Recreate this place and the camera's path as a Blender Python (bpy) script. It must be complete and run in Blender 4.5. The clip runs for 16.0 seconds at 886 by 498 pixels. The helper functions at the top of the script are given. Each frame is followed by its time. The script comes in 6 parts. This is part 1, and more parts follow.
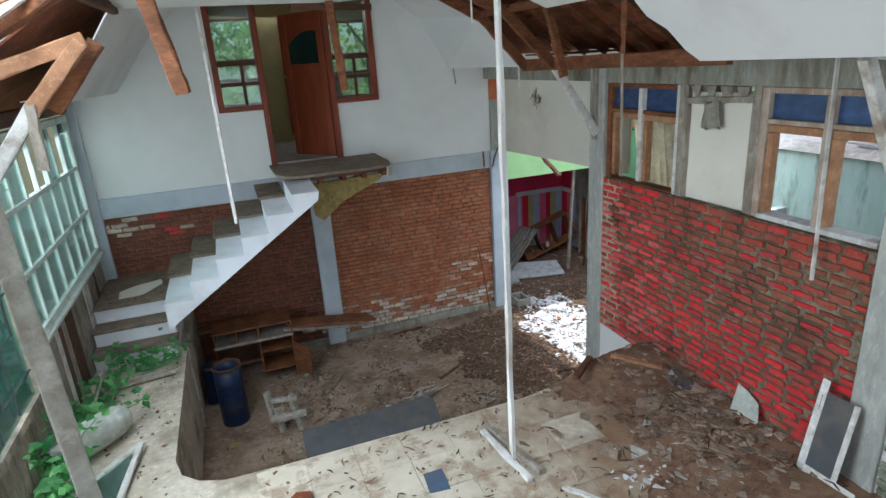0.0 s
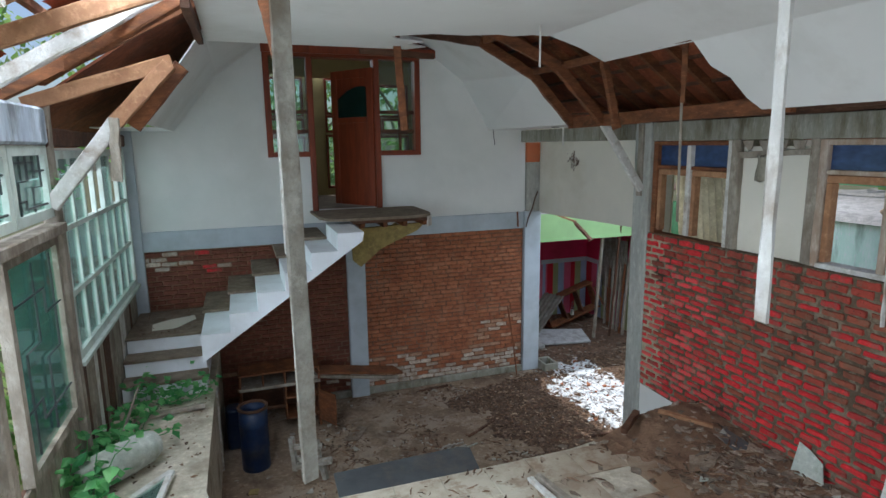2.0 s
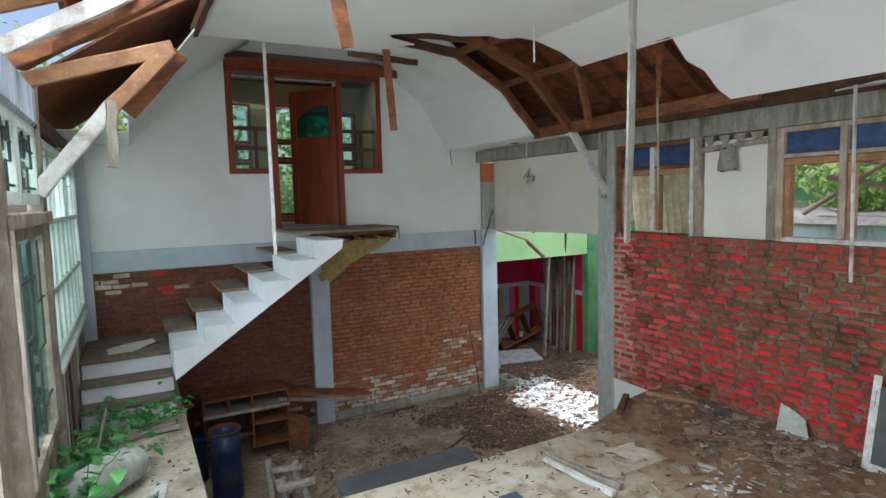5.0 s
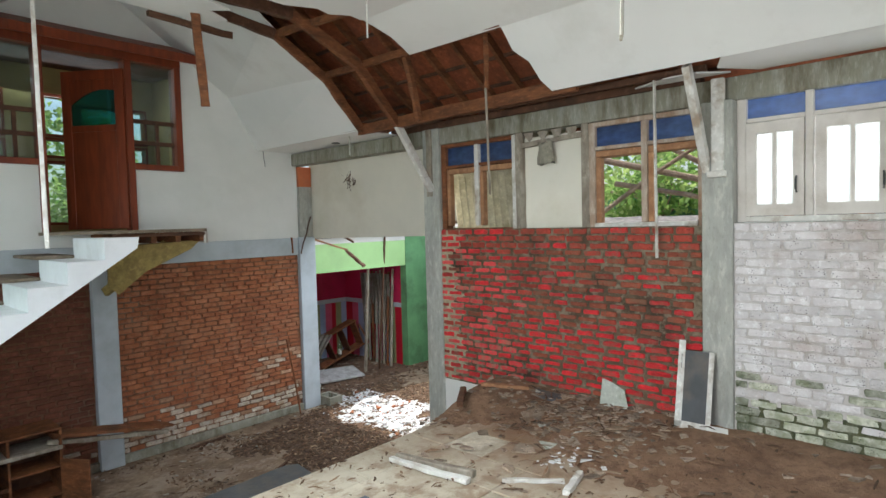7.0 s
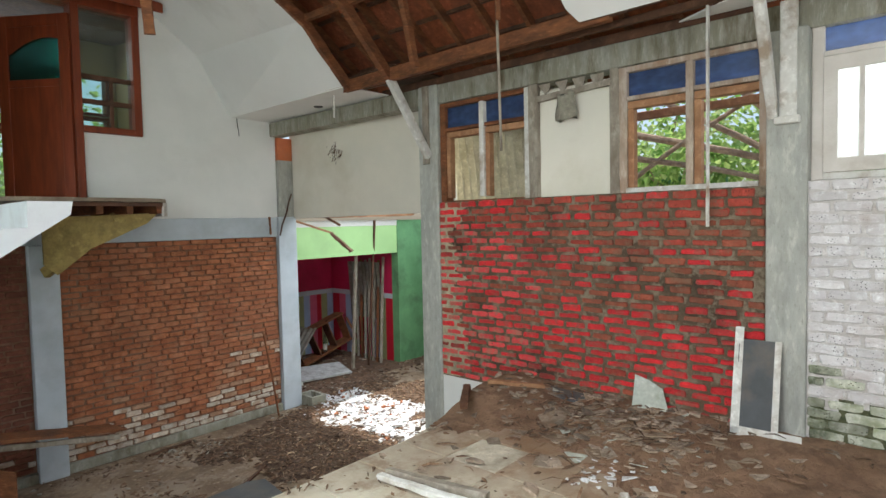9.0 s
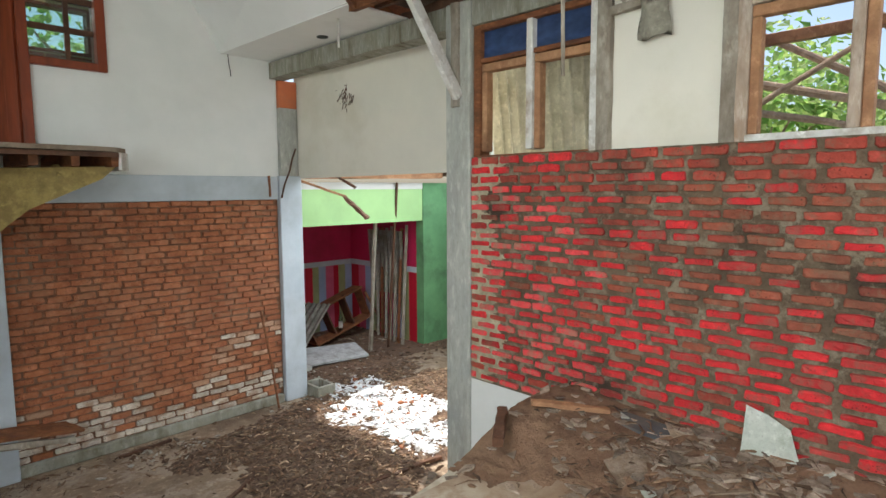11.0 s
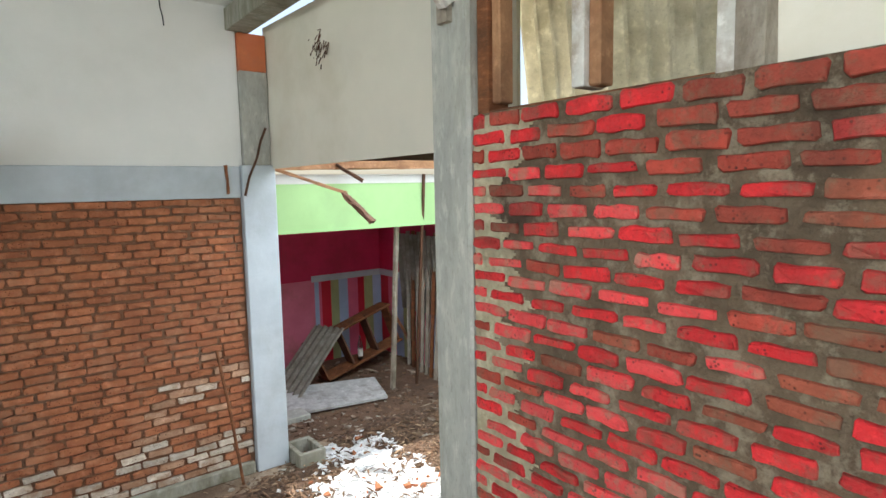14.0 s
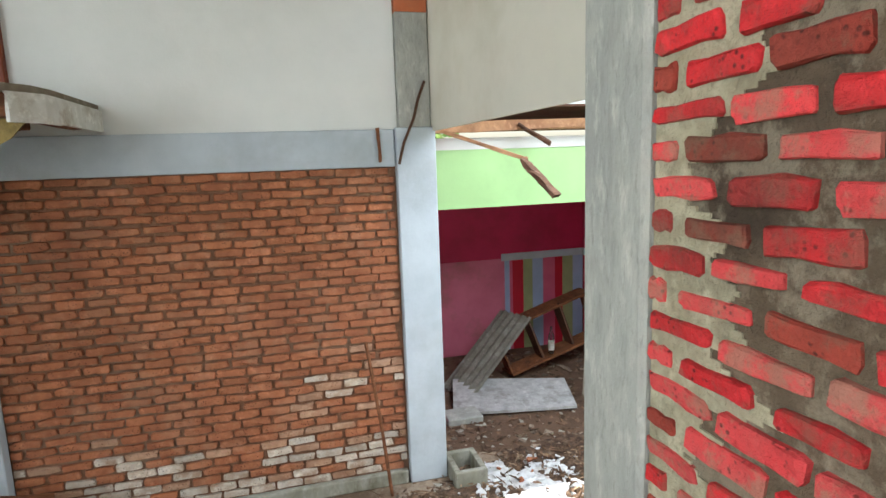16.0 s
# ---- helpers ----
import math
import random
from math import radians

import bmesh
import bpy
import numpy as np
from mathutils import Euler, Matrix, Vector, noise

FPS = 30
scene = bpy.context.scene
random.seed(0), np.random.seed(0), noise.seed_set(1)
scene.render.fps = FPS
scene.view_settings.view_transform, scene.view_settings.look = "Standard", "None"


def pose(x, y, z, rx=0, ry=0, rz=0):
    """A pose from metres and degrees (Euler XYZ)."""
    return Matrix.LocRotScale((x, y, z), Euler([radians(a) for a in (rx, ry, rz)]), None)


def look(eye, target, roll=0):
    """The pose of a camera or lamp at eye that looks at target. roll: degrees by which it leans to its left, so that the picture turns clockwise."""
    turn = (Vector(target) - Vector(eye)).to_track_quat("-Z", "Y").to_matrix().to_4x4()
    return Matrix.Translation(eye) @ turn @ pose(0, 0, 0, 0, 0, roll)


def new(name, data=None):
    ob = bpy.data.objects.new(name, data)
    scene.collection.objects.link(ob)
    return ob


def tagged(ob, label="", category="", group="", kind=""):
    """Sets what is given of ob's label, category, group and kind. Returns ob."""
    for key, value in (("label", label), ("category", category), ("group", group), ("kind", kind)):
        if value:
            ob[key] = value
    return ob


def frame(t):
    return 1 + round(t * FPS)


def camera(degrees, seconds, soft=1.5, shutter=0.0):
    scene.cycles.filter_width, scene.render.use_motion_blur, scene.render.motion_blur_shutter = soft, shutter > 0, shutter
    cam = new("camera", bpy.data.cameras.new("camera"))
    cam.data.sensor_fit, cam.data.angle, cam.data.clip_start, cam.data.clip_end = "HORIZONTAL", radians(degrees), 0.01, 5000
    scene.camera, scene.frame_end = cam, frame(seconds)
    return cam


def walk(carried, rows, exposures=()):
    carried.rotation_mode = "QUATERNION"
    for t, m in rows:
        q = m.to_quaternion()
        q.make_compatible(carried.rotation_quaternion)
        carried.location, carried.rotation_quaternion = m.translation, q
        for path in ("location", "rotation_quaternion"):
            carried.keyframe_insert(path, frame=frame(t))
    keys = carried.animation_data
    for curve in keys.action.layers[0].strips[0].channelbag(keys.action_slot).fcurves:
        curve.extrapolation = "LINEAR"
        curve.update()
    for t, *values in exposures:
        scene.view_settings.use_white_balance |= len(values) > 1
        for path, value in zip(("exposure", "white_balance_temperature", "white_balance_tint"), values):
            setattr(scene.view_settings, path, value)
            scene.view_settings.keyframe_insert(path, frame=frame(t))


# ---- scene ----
cam = camera(75.2, 16.0)
PATH = [
    (0, (0.021, -0.004, 3.12), (0.655, 1.785, 2.49), -3.8),
    (0.5, (-0.047, -0.013, 3.016), (0.570, 1.797, 2.431), -3.1),
    (1, (-0.190, -0.040, 2.944), (0.408, 1.793, 2.412), -2.5),
    (1.5, (-0.316, -0.059, 2.907), (0.29, 1.789, 2.439), -2.1),
    (2, (-0.424, 0.051, 2.754), (0.226, 1.908, 2.395), -0.7),
    (2.5, (-0.543, 0.077, 2.723), (0.171, 1.929, 2.477), 0.1),
    (3, (-0.684, 0.063, 2.589), (0.056, 1.911, 2.402), 0.3),
    (3.2, (-0.748, 0.047, 2.577), (-0.002, 1.894, 2.395), 0.1),
    (5.3, (-1.286, 0.267, 2.183), (-0.277, 1.985, 2.011), -1.4),
    (5.5, (-1.311, 0.291, 2.155), (-0.253, 1.981, 1.993), -1.3),
    (6, (-1.271, 0.435, 1.949), (-0.073, 2.031, 1.812), -1.3),
    (6.5, (-1.235, 0.531, 1.936), (0.117, 1.997, 1.79), -0.9),
    (7, (-1.25, 0.668, 1.823), (0.229, 2.011, 1.733), -1.5),
    (7.5, (-1.242, 0.785, 1.784), (0.279, 2.081, 1.705), -1.7),
    (8, (-1.088, 0.909, 1.681), (0.432, 2.207, 1.606), -1.3),
    (8.5, (-0.796, 1.136, 1.575), (0.715, 2.444, 1.495), -1.1),
    (9, (-0.606, 1.365, 1.542), (0.894, 2.685, 1.448), -1.2),
    (9.2, (-0.549, 1.448, 1.54), (0.943, 2.777, 1.438), -1.2),
    (11.3, (0.629, 2.354, 1.485), (2.021, 3.774, 1.274), 0.2),
    (11.5, (0.765, 2.412, 1.479), (2.138, 3.852, 1.271), 0.5),
    (12, (1.058, 2.587, 1.443), (2.392, 4.06, 1.221), 0.7),
    (12.5, (1.327, 2.842, 1.462), (2.644, 4.332, 1.245), 0.1),
    (13, (1.656, 3.014, 1.438), (2.953, 4.521, 1.222), -0.6),
    (13.5, (1.952, 3.183, 1.447), (3.212, 4.721, 1.227), -1.1),
    (14, (2.243, 3.453, 1.445), (3.459, 5.027, 1.23), -1.1),
    (14.5, (2.526, 3.645, 1.43), (3.706, 5.241, 1.182), -1.4),
    (15, (2.861, 3.801, 1.445), (3.936, 5.465, 1.17), -0.9),
    (15.5, (3.024, 4.031, 1.395), (3.9, 5.803, 1.091), -1.0),
    (16, (3.116, 4.276, 1.422), (3.635, 6.183, 1.115), -2.0),
]
walk(cam, [(t, look(eye, target, roll)) for t, eye, target, roll in PATH],
     [(0.0, 0.2, 5750, 10), (1.5, -0.1, 5750, 10), (3.0, -0.22, 5750, 10), (6.0, 0.25, 6150, 10), (8.5, 0.4, 6400, 10), (11.3, 0.66, 6450, 10), (12.5, 0.71, 6450, 10), (16.0, 0.98, 6350, 10)])

# ---- world, sun, large lights ----
world = bpy.data.worlds.new("world")
scene.world = world
world.use_nodes = True
wn = world.node_tree
sky = wn.nodes.new("ShaderNodeTexSky")
sky.sky_type, sky.sun_disc = "NISHITA", False
SUN_EL, SUN_AZ = 70.0, 25.0
sky.sun_elevation, sky.sun_rotation = radians(SUN_EL), radians(SUN_AZ)
sky.air_density, sky.dust_density = 1.0, 2.5
wn.links.new(sky.outputs[0], wn.nodes["Background"].inputs[0])
wn.nodes["Background"].inputs[1].default_value = 0.14
sun = new("sun", bpy.data.lights.new("sun", "SUN"))
sun.data.energy, sun.data.angle, sun.data.color = 4.0, radians(0.6), (1.0, 0.95, 0.86)
_d = Vector((math.sin(radians(SUN_AZ)) * math.cos(radians(SUN_EL)), math.cos(radians(SUN_AZ)) * math.cos(radians(SUN_EL)), math.sin(radians(SUN_EL))))
sun.matrix_world = look(_d * 30, (0, 0, 0))


def window_light(name, at, aim, w, h, power, color=(0.93, 0.98, 1.0)):
    """An area lamp for the daylight at an opening, or for added fill."""
    lamp = bpy.data.lights.new(name, "AREA")
    lamp.shape, lamp.size, lamp.size_y, lamp.energy, lamp.color = "RECTANGLE", w, h, power, color
    ob = new(name, lamp)
    ob.matrix_world = look(at, aim)
    return ob


# Fill lamp added at the left, in an opening out of view.
window_light("skylight_left_opening", (-2.2, 2.1, 1.7), (2, 4.2, 0.8), 2.4, 1.6, 92)
window_light("skylight_grid_window", (-2.3, 6.1, 1.9), (0, 6.1, 0.2), 4.4, 1.6, 52)
window_light("skylight_open_roof", (-1.6, 3.4, 4.6), (-0.3, 5.0, 0), 1.4, 4.2, 440)
# Fill lamp added behind the start of the walk.
window_light("skylight_open_front", (1.2, -2.3, 1.9), (1.5, 5, 1.2), 4.2, 2.6, 58)
window_light("skylight_right_window", (4.5, 1.45, 2.3), (1, 1.6, 1.6), 1.4, 1.0, 17)
window_light("skylight_side_room", (6.2, 6.4, 3.2), (5.2, 8.4, -1), 3.0, 2.6, 110)
# Fill lamp added inside the upper room, above its window panes.
window_light("skylight_upper_room", (1.2, 11.12, 4.05), (1.1, 9.4, 2.4), 2.2, 0.5, 13)


# ---- materials ----
def mat(name, c1, c2, scale=6.0, rough=0.8, bump=0.25, stain=None, amount=0.5, stain_scale=1.2, metal=0.0, stretch=(1, 1, 1), vary=0.0, fine=60.0, spec=0.3, smear=None, film=None):
    """Two-scale procedural surface: c1/c2 mottled, fine grain relief, shaped stains, per-piece variation.
    smear: (colour, amount, scale) of ragged patches over it; film: (colour, x0, x1) of soil that thickens from x0 to x1."""
    m = bpy.data.materials.new(name)
    m.use_nodes = True
    n, l = m.node_tree.nodes, m.node_tree.links
    b = n["Principled BSDF"]
    geo = n.new("ShaderNodeNewGeometry")
    mp = n.new("ShaderNodeMapping")
    mp.inputs["Scale"].default_value = stretch
    l.new(geo.outputs["Position"], mp.inputs["Vector"])

    def nz(s, det=4.0, r=0.6):
        t = n.new("ShaderNodeTexNoise")
        t.inputs["Scale"].default_value, t.inputs["Detail"].default_value, t.inputs["Roughness"].default_value = s, det, r
        l.new(mp.outputs[0], t.inputs["Vector"])
        return t.outputs["Fac"]

    def ramp(fac, a, z):
        r = n.new("ShaderNodeMapRange")
        r.inputs["From Min"].default_value, r.inputs["From Max"].default_value = a, z
        l.new(fac, r.inputs["Value"])
        return r.outputs[0]

    def mix(fac, a, z, mode="MIX"):
        x = n.new("ShaderNodeMix")
        x.data_type, x.blend_type = "RGBA", mode
        if isinstance(fac, float):
            x.inputs["Factor"].default_value = fac
        else:
            l.new(fac, x.inputs["Factor"])
        ia, ib = [i for i in x.inputs if i.type == "RGBA"]
        for sock, v in ((ia, a), (ib, z)):
            if isinstance(v, tuple):
                sock.default_value = (*v, 1)
            else:
                l.new(v, sock)
        return [o for o in x.outputs if o.type == "RGBA"][0]

    col = mix(ramp(nz(scale), 0.35, 0.65), c1, c2)
    grain = nz(fine, 5.0, 0.7)
    mid = nz(fine / 3.3, 5.0, 0.65)
    soft = 0.86 if min(c1) > 0.5 else 0.62
    dark, pale = tuple(v * soft for v in c1), tuple(min(0.85, v * 1.22 + 0.015) for v in c1)
    if bump > 0.2:
        col = mix(ramp(mid, 0.52, 0.72), col, tuple(0.5 * (u + v) for u, v in zip(dark, c2)))
        col = mix(ramp(mid, 0.46, 0.28), col, pale)
        col = mix(ramp(grain, 0.56, 0.74), col, dark)
    else:
        col = mix(ramp(grain, 0.66, 0.80), col, dark)
    if vary and bump > 0.35:
        vo = n.new("ShaderNodeTexVoronoi")
        vo.inputs["Scale"].default_value = 62.0
        l.new(geo.outputs["Position"], vo.inputs["Vector"])
        pit = n.new("ShaderNodeMath")
        pit.operation = "MULTIPLY"
        l.new(ramp(vo.outputs["Distance"], 0.34, 0.18), pit.inputs[0])
        l.new(ramp(nz(13.0), 0.50, 0.60), pit.inputs[1])
        col = mix(pit.outputs[0], col, tuple(v * 0.30 for v in c2))
    if vary:
        info = n.new("ShaderNodeObjectInfo")
        hsv = n.new("ShaderNodeHueSaturation")
        both, wrap = n.new("ShaderNodeMath"), n.new("ShaderNodeMath")
        wrap.operation = "FRACT"
        l.new(info.outputs["Random"], both.inputs[0])
        l.new(geo.outputs["Random Per Island"], both.inputs[1])
        l.new(both.outputs[0], wrap.inputs[0])
        rr = n.new("ShaderNodeMapRange")
        rr.inputs["To Min"].default_value, rr.inputs["To Max"].default_value = 1.0 - vary, 1.0 + vary
        l.new(wrap.outputs[0], rr.inputs["Value"])
        l.new(rr.outputs[0], hsv.inputs["Value"])
        l.new(col, hsv.inputs["Color"])
        col = hsv.outputs[0]
    if stain:
        s = n.new("ShaderNodeMath")
        s.operation = "MULTIPLY"
        s.inputs[1].default_value = amount
        l.new(ramp(nz(stain_scale, 6.0, 0.65), 0.5, 0.68), s.inputs[0])
        col = mix(s.outputs[0], col, stain)
    if smear:
        a = n.new("ShaderNodeMath")
        a.operation = "MULTIPLY"
        a.inputs[1].default_value = smear[1]
        l.new(ramp(nz(smear[2], 7.0, 0.72), 0.50, 0.60), a.inputs[0])
        col = mix(a.outputs[0], col, smear[0])
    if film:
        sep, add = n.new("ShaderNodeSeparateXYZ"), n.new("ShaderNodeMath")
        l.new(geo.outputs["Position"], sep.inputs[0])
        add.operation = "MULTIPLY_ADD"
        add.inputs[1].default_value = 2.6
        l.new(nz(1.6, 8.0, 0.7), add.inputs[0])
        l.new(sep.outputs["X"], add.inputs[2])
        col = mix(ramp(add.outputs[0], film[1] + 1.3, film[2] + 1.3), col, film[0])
    l.new(col, b.inputs["Base Color"])
    b.inputs["Roughness"].default_value, b.inputs["Metallic"].default_value = rough, metal
    b.inputs["Specular IOR Level"].default_value = spec
    if bump:
        bp = n.new("ShaderNodeBump")
        bp.inputs["Strength"].default_value, bp.inputs["Distance"].default_value = min(1.0, bump * 1.3), 0.012
        hm = n.new("ShaderNodeMath")
        hm.operation = "MULTIPLY_ADD"
        hm.inputs[1].default_value = 1.6
        l.new(mid, hm.inputs[0])
        l.new(grain, hm.inputs[2])
        l.new(hm.outputs[0], bp.inputs["Height"])
        l.new(bp.outputs[0], b.inputs["Normal"])
    return m


def glass(name, tint, rough=0.05, clear=0.8, dust=(0.5, 0.55, 0.5)):
    """Thin pane: clear glass with Fresnel gloss and a patchy film of dust that also lets light through."""
    m = bpy.data.materials.new(name)
    m.use_nodes = True
    n, l = m.node_tree.nodes, m.node_tree.links
    out = n["Material Output"]
    tr, gl, mx, no = n.new("ShaderNodeBsdfTransparent"), n.new("ShaderNodeBsdfGlossy"), n.new("ShaderNodeMixShader"), n.new("ShaderNodeTexNoise")
    df, tl, mx2, mx3 = n.new("ShaderNodeBsdfDiffuse"), n.new("ShaderNodeBsdfTranslucent"), n.new("ShaderNodeMixShader"), n.new("ShaderNodeMixShader")
    tr.inputs[0].default_value = (*tint, 1)
    df.inputs[0].default_value = tl.inputs[0].default_value = (*dust, 1)
    gl.inputs["Roughness"].default_value = rough
    fr = n.new("ShaderNodeFresnel")
    no.inputs["Scale"].default_value = 4.0
    mr = n.new("ShaderNodeMapRange")
    mr.inputs["From Min"].default_value, mr.inputs["From Max"].default_value = 0.3, 0.75
    mr.inputs["To Min"].default_value, mr.inputs["To Max"].default_value = (1 - clear) * 0.5, 1 - clear
    l.new(no.outputs["Fac"], mr.inputs["Value"])
    l.new(mr.outputs[0], mx2.inputs[0])
    mx3.inputs[0].default_value = 0.6
    l.new(df.outputs[0], mx3.inputs[1])
    l.new(tl.outputs[0], mx3.inputs[2])
    l.new(tr.outputs[0], mx2.inputs[1])
    l.new(mx3.outputs[0], mx2.inputs[2])
    l.new(fr.outputs[0], mx.inputs[0])
    l.new(mx2.outputs[0], mx.inputs[1])
    l.new(gl.outputs[0], mx.inputs[2])
    l.new(mx.outputs[0], out.inputs["Surface"])
    return m


def foliage_mat(name, c1, c2):
    """Leaves: reflect and let light through, varied leaf by leaf."""
    m = bpy.data.materials.new(name)
    m.use_nodes = True
    n, l = m.node_tree.nodes, m.node_tree.links
    geo, mixc, tl, mx = n.new("ShaderNodeNewGeometry"), n.new("ShaderNodeMix"), n.new("ShaderNodeBsdfTranslucent"), n.new("ShaderNodeMixShader")
    mixc.data_type = "RGBA"
    ia, ib = [i for i in mixc.inputs if i.type == "RGBA"]
    ia.default_value, ib.default_value = (*c1, 1), (*c2, 1)
    oc = [o for o in mixc.outputs if o.type == "RGBA"][0]
    l.new(geo.outputs["Random Per Island"], mixc.inputs["Factor"])
    b = n["Principled BSDF"]
    b.inputs["Roughness"].default_value = 0.5
    l.new(oc, b.inputs["Base Color"])
    l.new(oc, tl.inputs[0])
    mx.inputs[0].default_value = 0.65
    l.new(b.outputs[0], mx.inputs[1])
    l.new(tl.outputs[0], mx.inputs[2])
    l.new(mx.outputs[0], n["Material Output"].inputs["Surface"])
    return m


PLASTER = mat("white_plaster", (0.73, 0.73, 0.70), (0.68, 0.685, 0.655), 2.0, 0.85, 0.10, (0.50, 0.50, 0.44), 0.22, 0.9, fine=30.0)
CEIL = mat("ceiling_board", (0.77, 0.77, 0.75), (0.73, 0.73, 0.71), 1.2, 0.8, 0.05, (0.42, 0.39, 0.33), 0.3, 0.8, fine=25.0)
CREAM = mat("cream_board", (0.74, 0.70, 0.60), (0.68, 0.65, 0.56), 1.5, 0.8, 0.08, (0.52, 0.47, 0.34), 0.4, 1.0)
CONCRETE = mat("grey_concrete", (0.44, 0.44, 0.39), (0.34, 0.345, 0.315), 5.0, 0.85, 0.4, (0.23, 0.22, 0.17), 0.55, 2.0, stretch=(1, 1, 0.35))
BLUEGREY = mat("blue_grey_paint", (0.50, 0.55, 0.59), (0.44, 0.49, 0.53), 4.0, 0.7, 0.15, (0.30, 0.31, 0.31), 0.4, 1.5)
MORTAR = mat("grey_mortar", (0.165, 0.122, 0.080), (0.105, 0.075, 0.048), 8.0, 0.95, 0.9, (0.042, 0.028, 0.019), 0.9, 1.3, fine=38.0, smear=((0.31, 0.265, 0.19), 0.6, 7.0))
MORTAR_PALE = mat("pale_mortar", (0.47, 0.43, 0.30), (0.34, 0.30, 0.20), 12.0, 0.95, 0.8, (0.19, 0.165, 0.11), 0.75, 5.0, fine=40.0)
MORTAR_BROWN = mat("brown_mortar", (0.235, 0.118, 0.066), (0.165, 0.082, 0.047), 7.0, 0.95, 0.6, (0.26, 0.20, 0.145), 0.5, 1.2)
RED = mat("red_painted_brick", (0.67, 0.026, 0.032), (0.53, 0.034, 0.036), 9.0, 0.55, 0.6, (0.12, 0.036, 0.026), 0.75, 1.3, vary=0.18, smear=((0.22, 0.115, 0.075), 0.5, 9.0))
RED_DULL = mat("faded_red_brick", (0.42, 0.062, 0.040), (0.32, 0.056, 0.036), 9.0, 0.75, 0.6, (0.12, 0.045, 0.030), 0.8, 1.3, vary=0.2, smear=((0.20, 0.115, 0.072), 0.65, 8.0))
BRICK = mat("bare_brick", (0.42, 0.158, 0.074), (0.33, 0.117, 0.056), 5.0, 0.9, 0.45, (0.21, 0.074, 0.040), 0.6, 0.9, vary=0.13, smear=((0.44, 0.28, 0.18), 0.2, 4.0))
BRICK_BEIGE = mat("faded_beige_brick", (0.47, 0.29, 0.19), (0.38, 0.20, 0.12), 8.0, 0.9, 0.45, (0.26, 0.12, 0.07), 0.5, 5.0, vary=0.16)
# Bare brick darkened to put the shade below the stair into its colour.
BRICK_SHADED = mat("shaded_red_brown_brick", (0.225, 0.080, 0.048), (0.165, 0.058, 0.036), 7.0, 0.85, 0.4, (0.10, 0.036, 0.024), 0.6, 1.0, vary=0.16)
BRICK_PALE = mat("limewashed_brick", (0.60, 0.53, 0.45), (0.50, 0.40, 0.31), 12.0, 0.9, 0.4, (0.30, 0.16, 0.09), 0.6, 6.0, vary=0.22)
WHITEBRICK = mat("white_painted_brick", (0.71, 0.685, 0.68), (0.59, 0.555, 0.545), 5.0, 0.85, 0.5, (0.40, 0.31, 0.26), 0.6, 2.2, vary=0.12)
MOSSBRICK = mat("mossy_white_brick", (0.50, 0.50, 0.42), (0.26, 0.28, 0.18), 9.0, 0.9, 0.4, (0.045, 0.055, 0.028), 0.95, 2.6, vary=0.35)
WHITEWASH = mat("white_mortar", (0.62, 0.59, 0.57), (0.50, 0.46, 0.43), 6.0, 0.9, 0.5, (0.30, 0.25, 0.19), 0.6, 2.2)
WOOD = mat("brown_timber", (0.245, 0.094, 0.036), (0.135, 0.050, 0.022), 5.0, 0.75, 0.35, (0.055, 0.026, 0.014), 0.7, 3.0, stretch=(1, 1, 3))
WOOD_DARK = mat("dark_timber", (0.13, 0.060, 0.032), (0.08, 0.038, 0.022), 5.0, 0.75, 0.35, (0.03, 0.018, 0.012), 0.6, 2.0)
WOOD_RED = mat("varnished_red_wood", (0.225, 0.044, 0.015), (0.155, 0.032, 0.012), 6.0, 0.45, 0.1, (0.06, 0.02, 0.01), 0.4, 2.0, stretch=(3, 3, 0.4))
WOOD_ORANGE = mat("orange_timber", (0.42, 0.225, 0.115), (0.28, 0.135, 0.068), 5.0, 0.75, 0.3, (0.14, 0.07, 0.04), 0.5, 3.0)
WOOD_GREY = mat("weathered_timber", (0.36, 0.32, 0.26), (0.24, 0.20, 0.155), 9.0, 0.9, 0.5, (0.12, 0.085, 0.055), 0.6, 4.0, stretch=(1, 1, 0.5))
WHITEWOOD = mat("flaking_white_wood", (0.66, 0.65, 0.61), (0.55, 0.53, 0.48), 9.0, 0.7, 0.3, (0.26, 0.18, 0.11), 0.8, 5.0)
YELLOWWOOD = mat("mouldy_plywood", (0.38, 0.29, 0.10), (0.27, 0.20, 0.08), 7.0, 0.85, 0.3, (0.14, 0.12, 0.05), 0.6, 5.0)
TREAD = mat("dusty_wood_tread", (0.23, 0.18, 0.13), (0.15, 0.115, 0.08), 7.0, 0.85, 0.3, (0.30, 0.25, 0.19), 0.5, 4.0)
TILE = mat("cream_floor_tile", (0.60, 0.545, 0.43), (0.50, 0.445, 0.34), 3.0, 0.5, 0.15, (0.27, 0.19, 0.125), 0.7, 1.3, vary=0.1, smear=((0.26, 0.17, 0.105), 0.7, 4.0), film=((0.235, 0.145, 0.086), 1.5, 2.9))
DIRT = mat("earth", (0.195, 0.112, 0.066), (0.275, 0.168, 0.104), 2.6, 0.98, 0.8, (0.15, 0.085, 0.052), 0.7, 1.5, smear=((0.115, 0.066, 0.042), 0.5, 6.0))
DUST = mat("dusty_concrete", (0.33, 0.245, 0.168), (0.185, 0.122, 0.080), 1.3, 0.95, 0.7, (0.10, 0.062, 0.040), 0.8, 1.6, smear=((0.40, 0.33, 0.26), 0.5, 3.0))
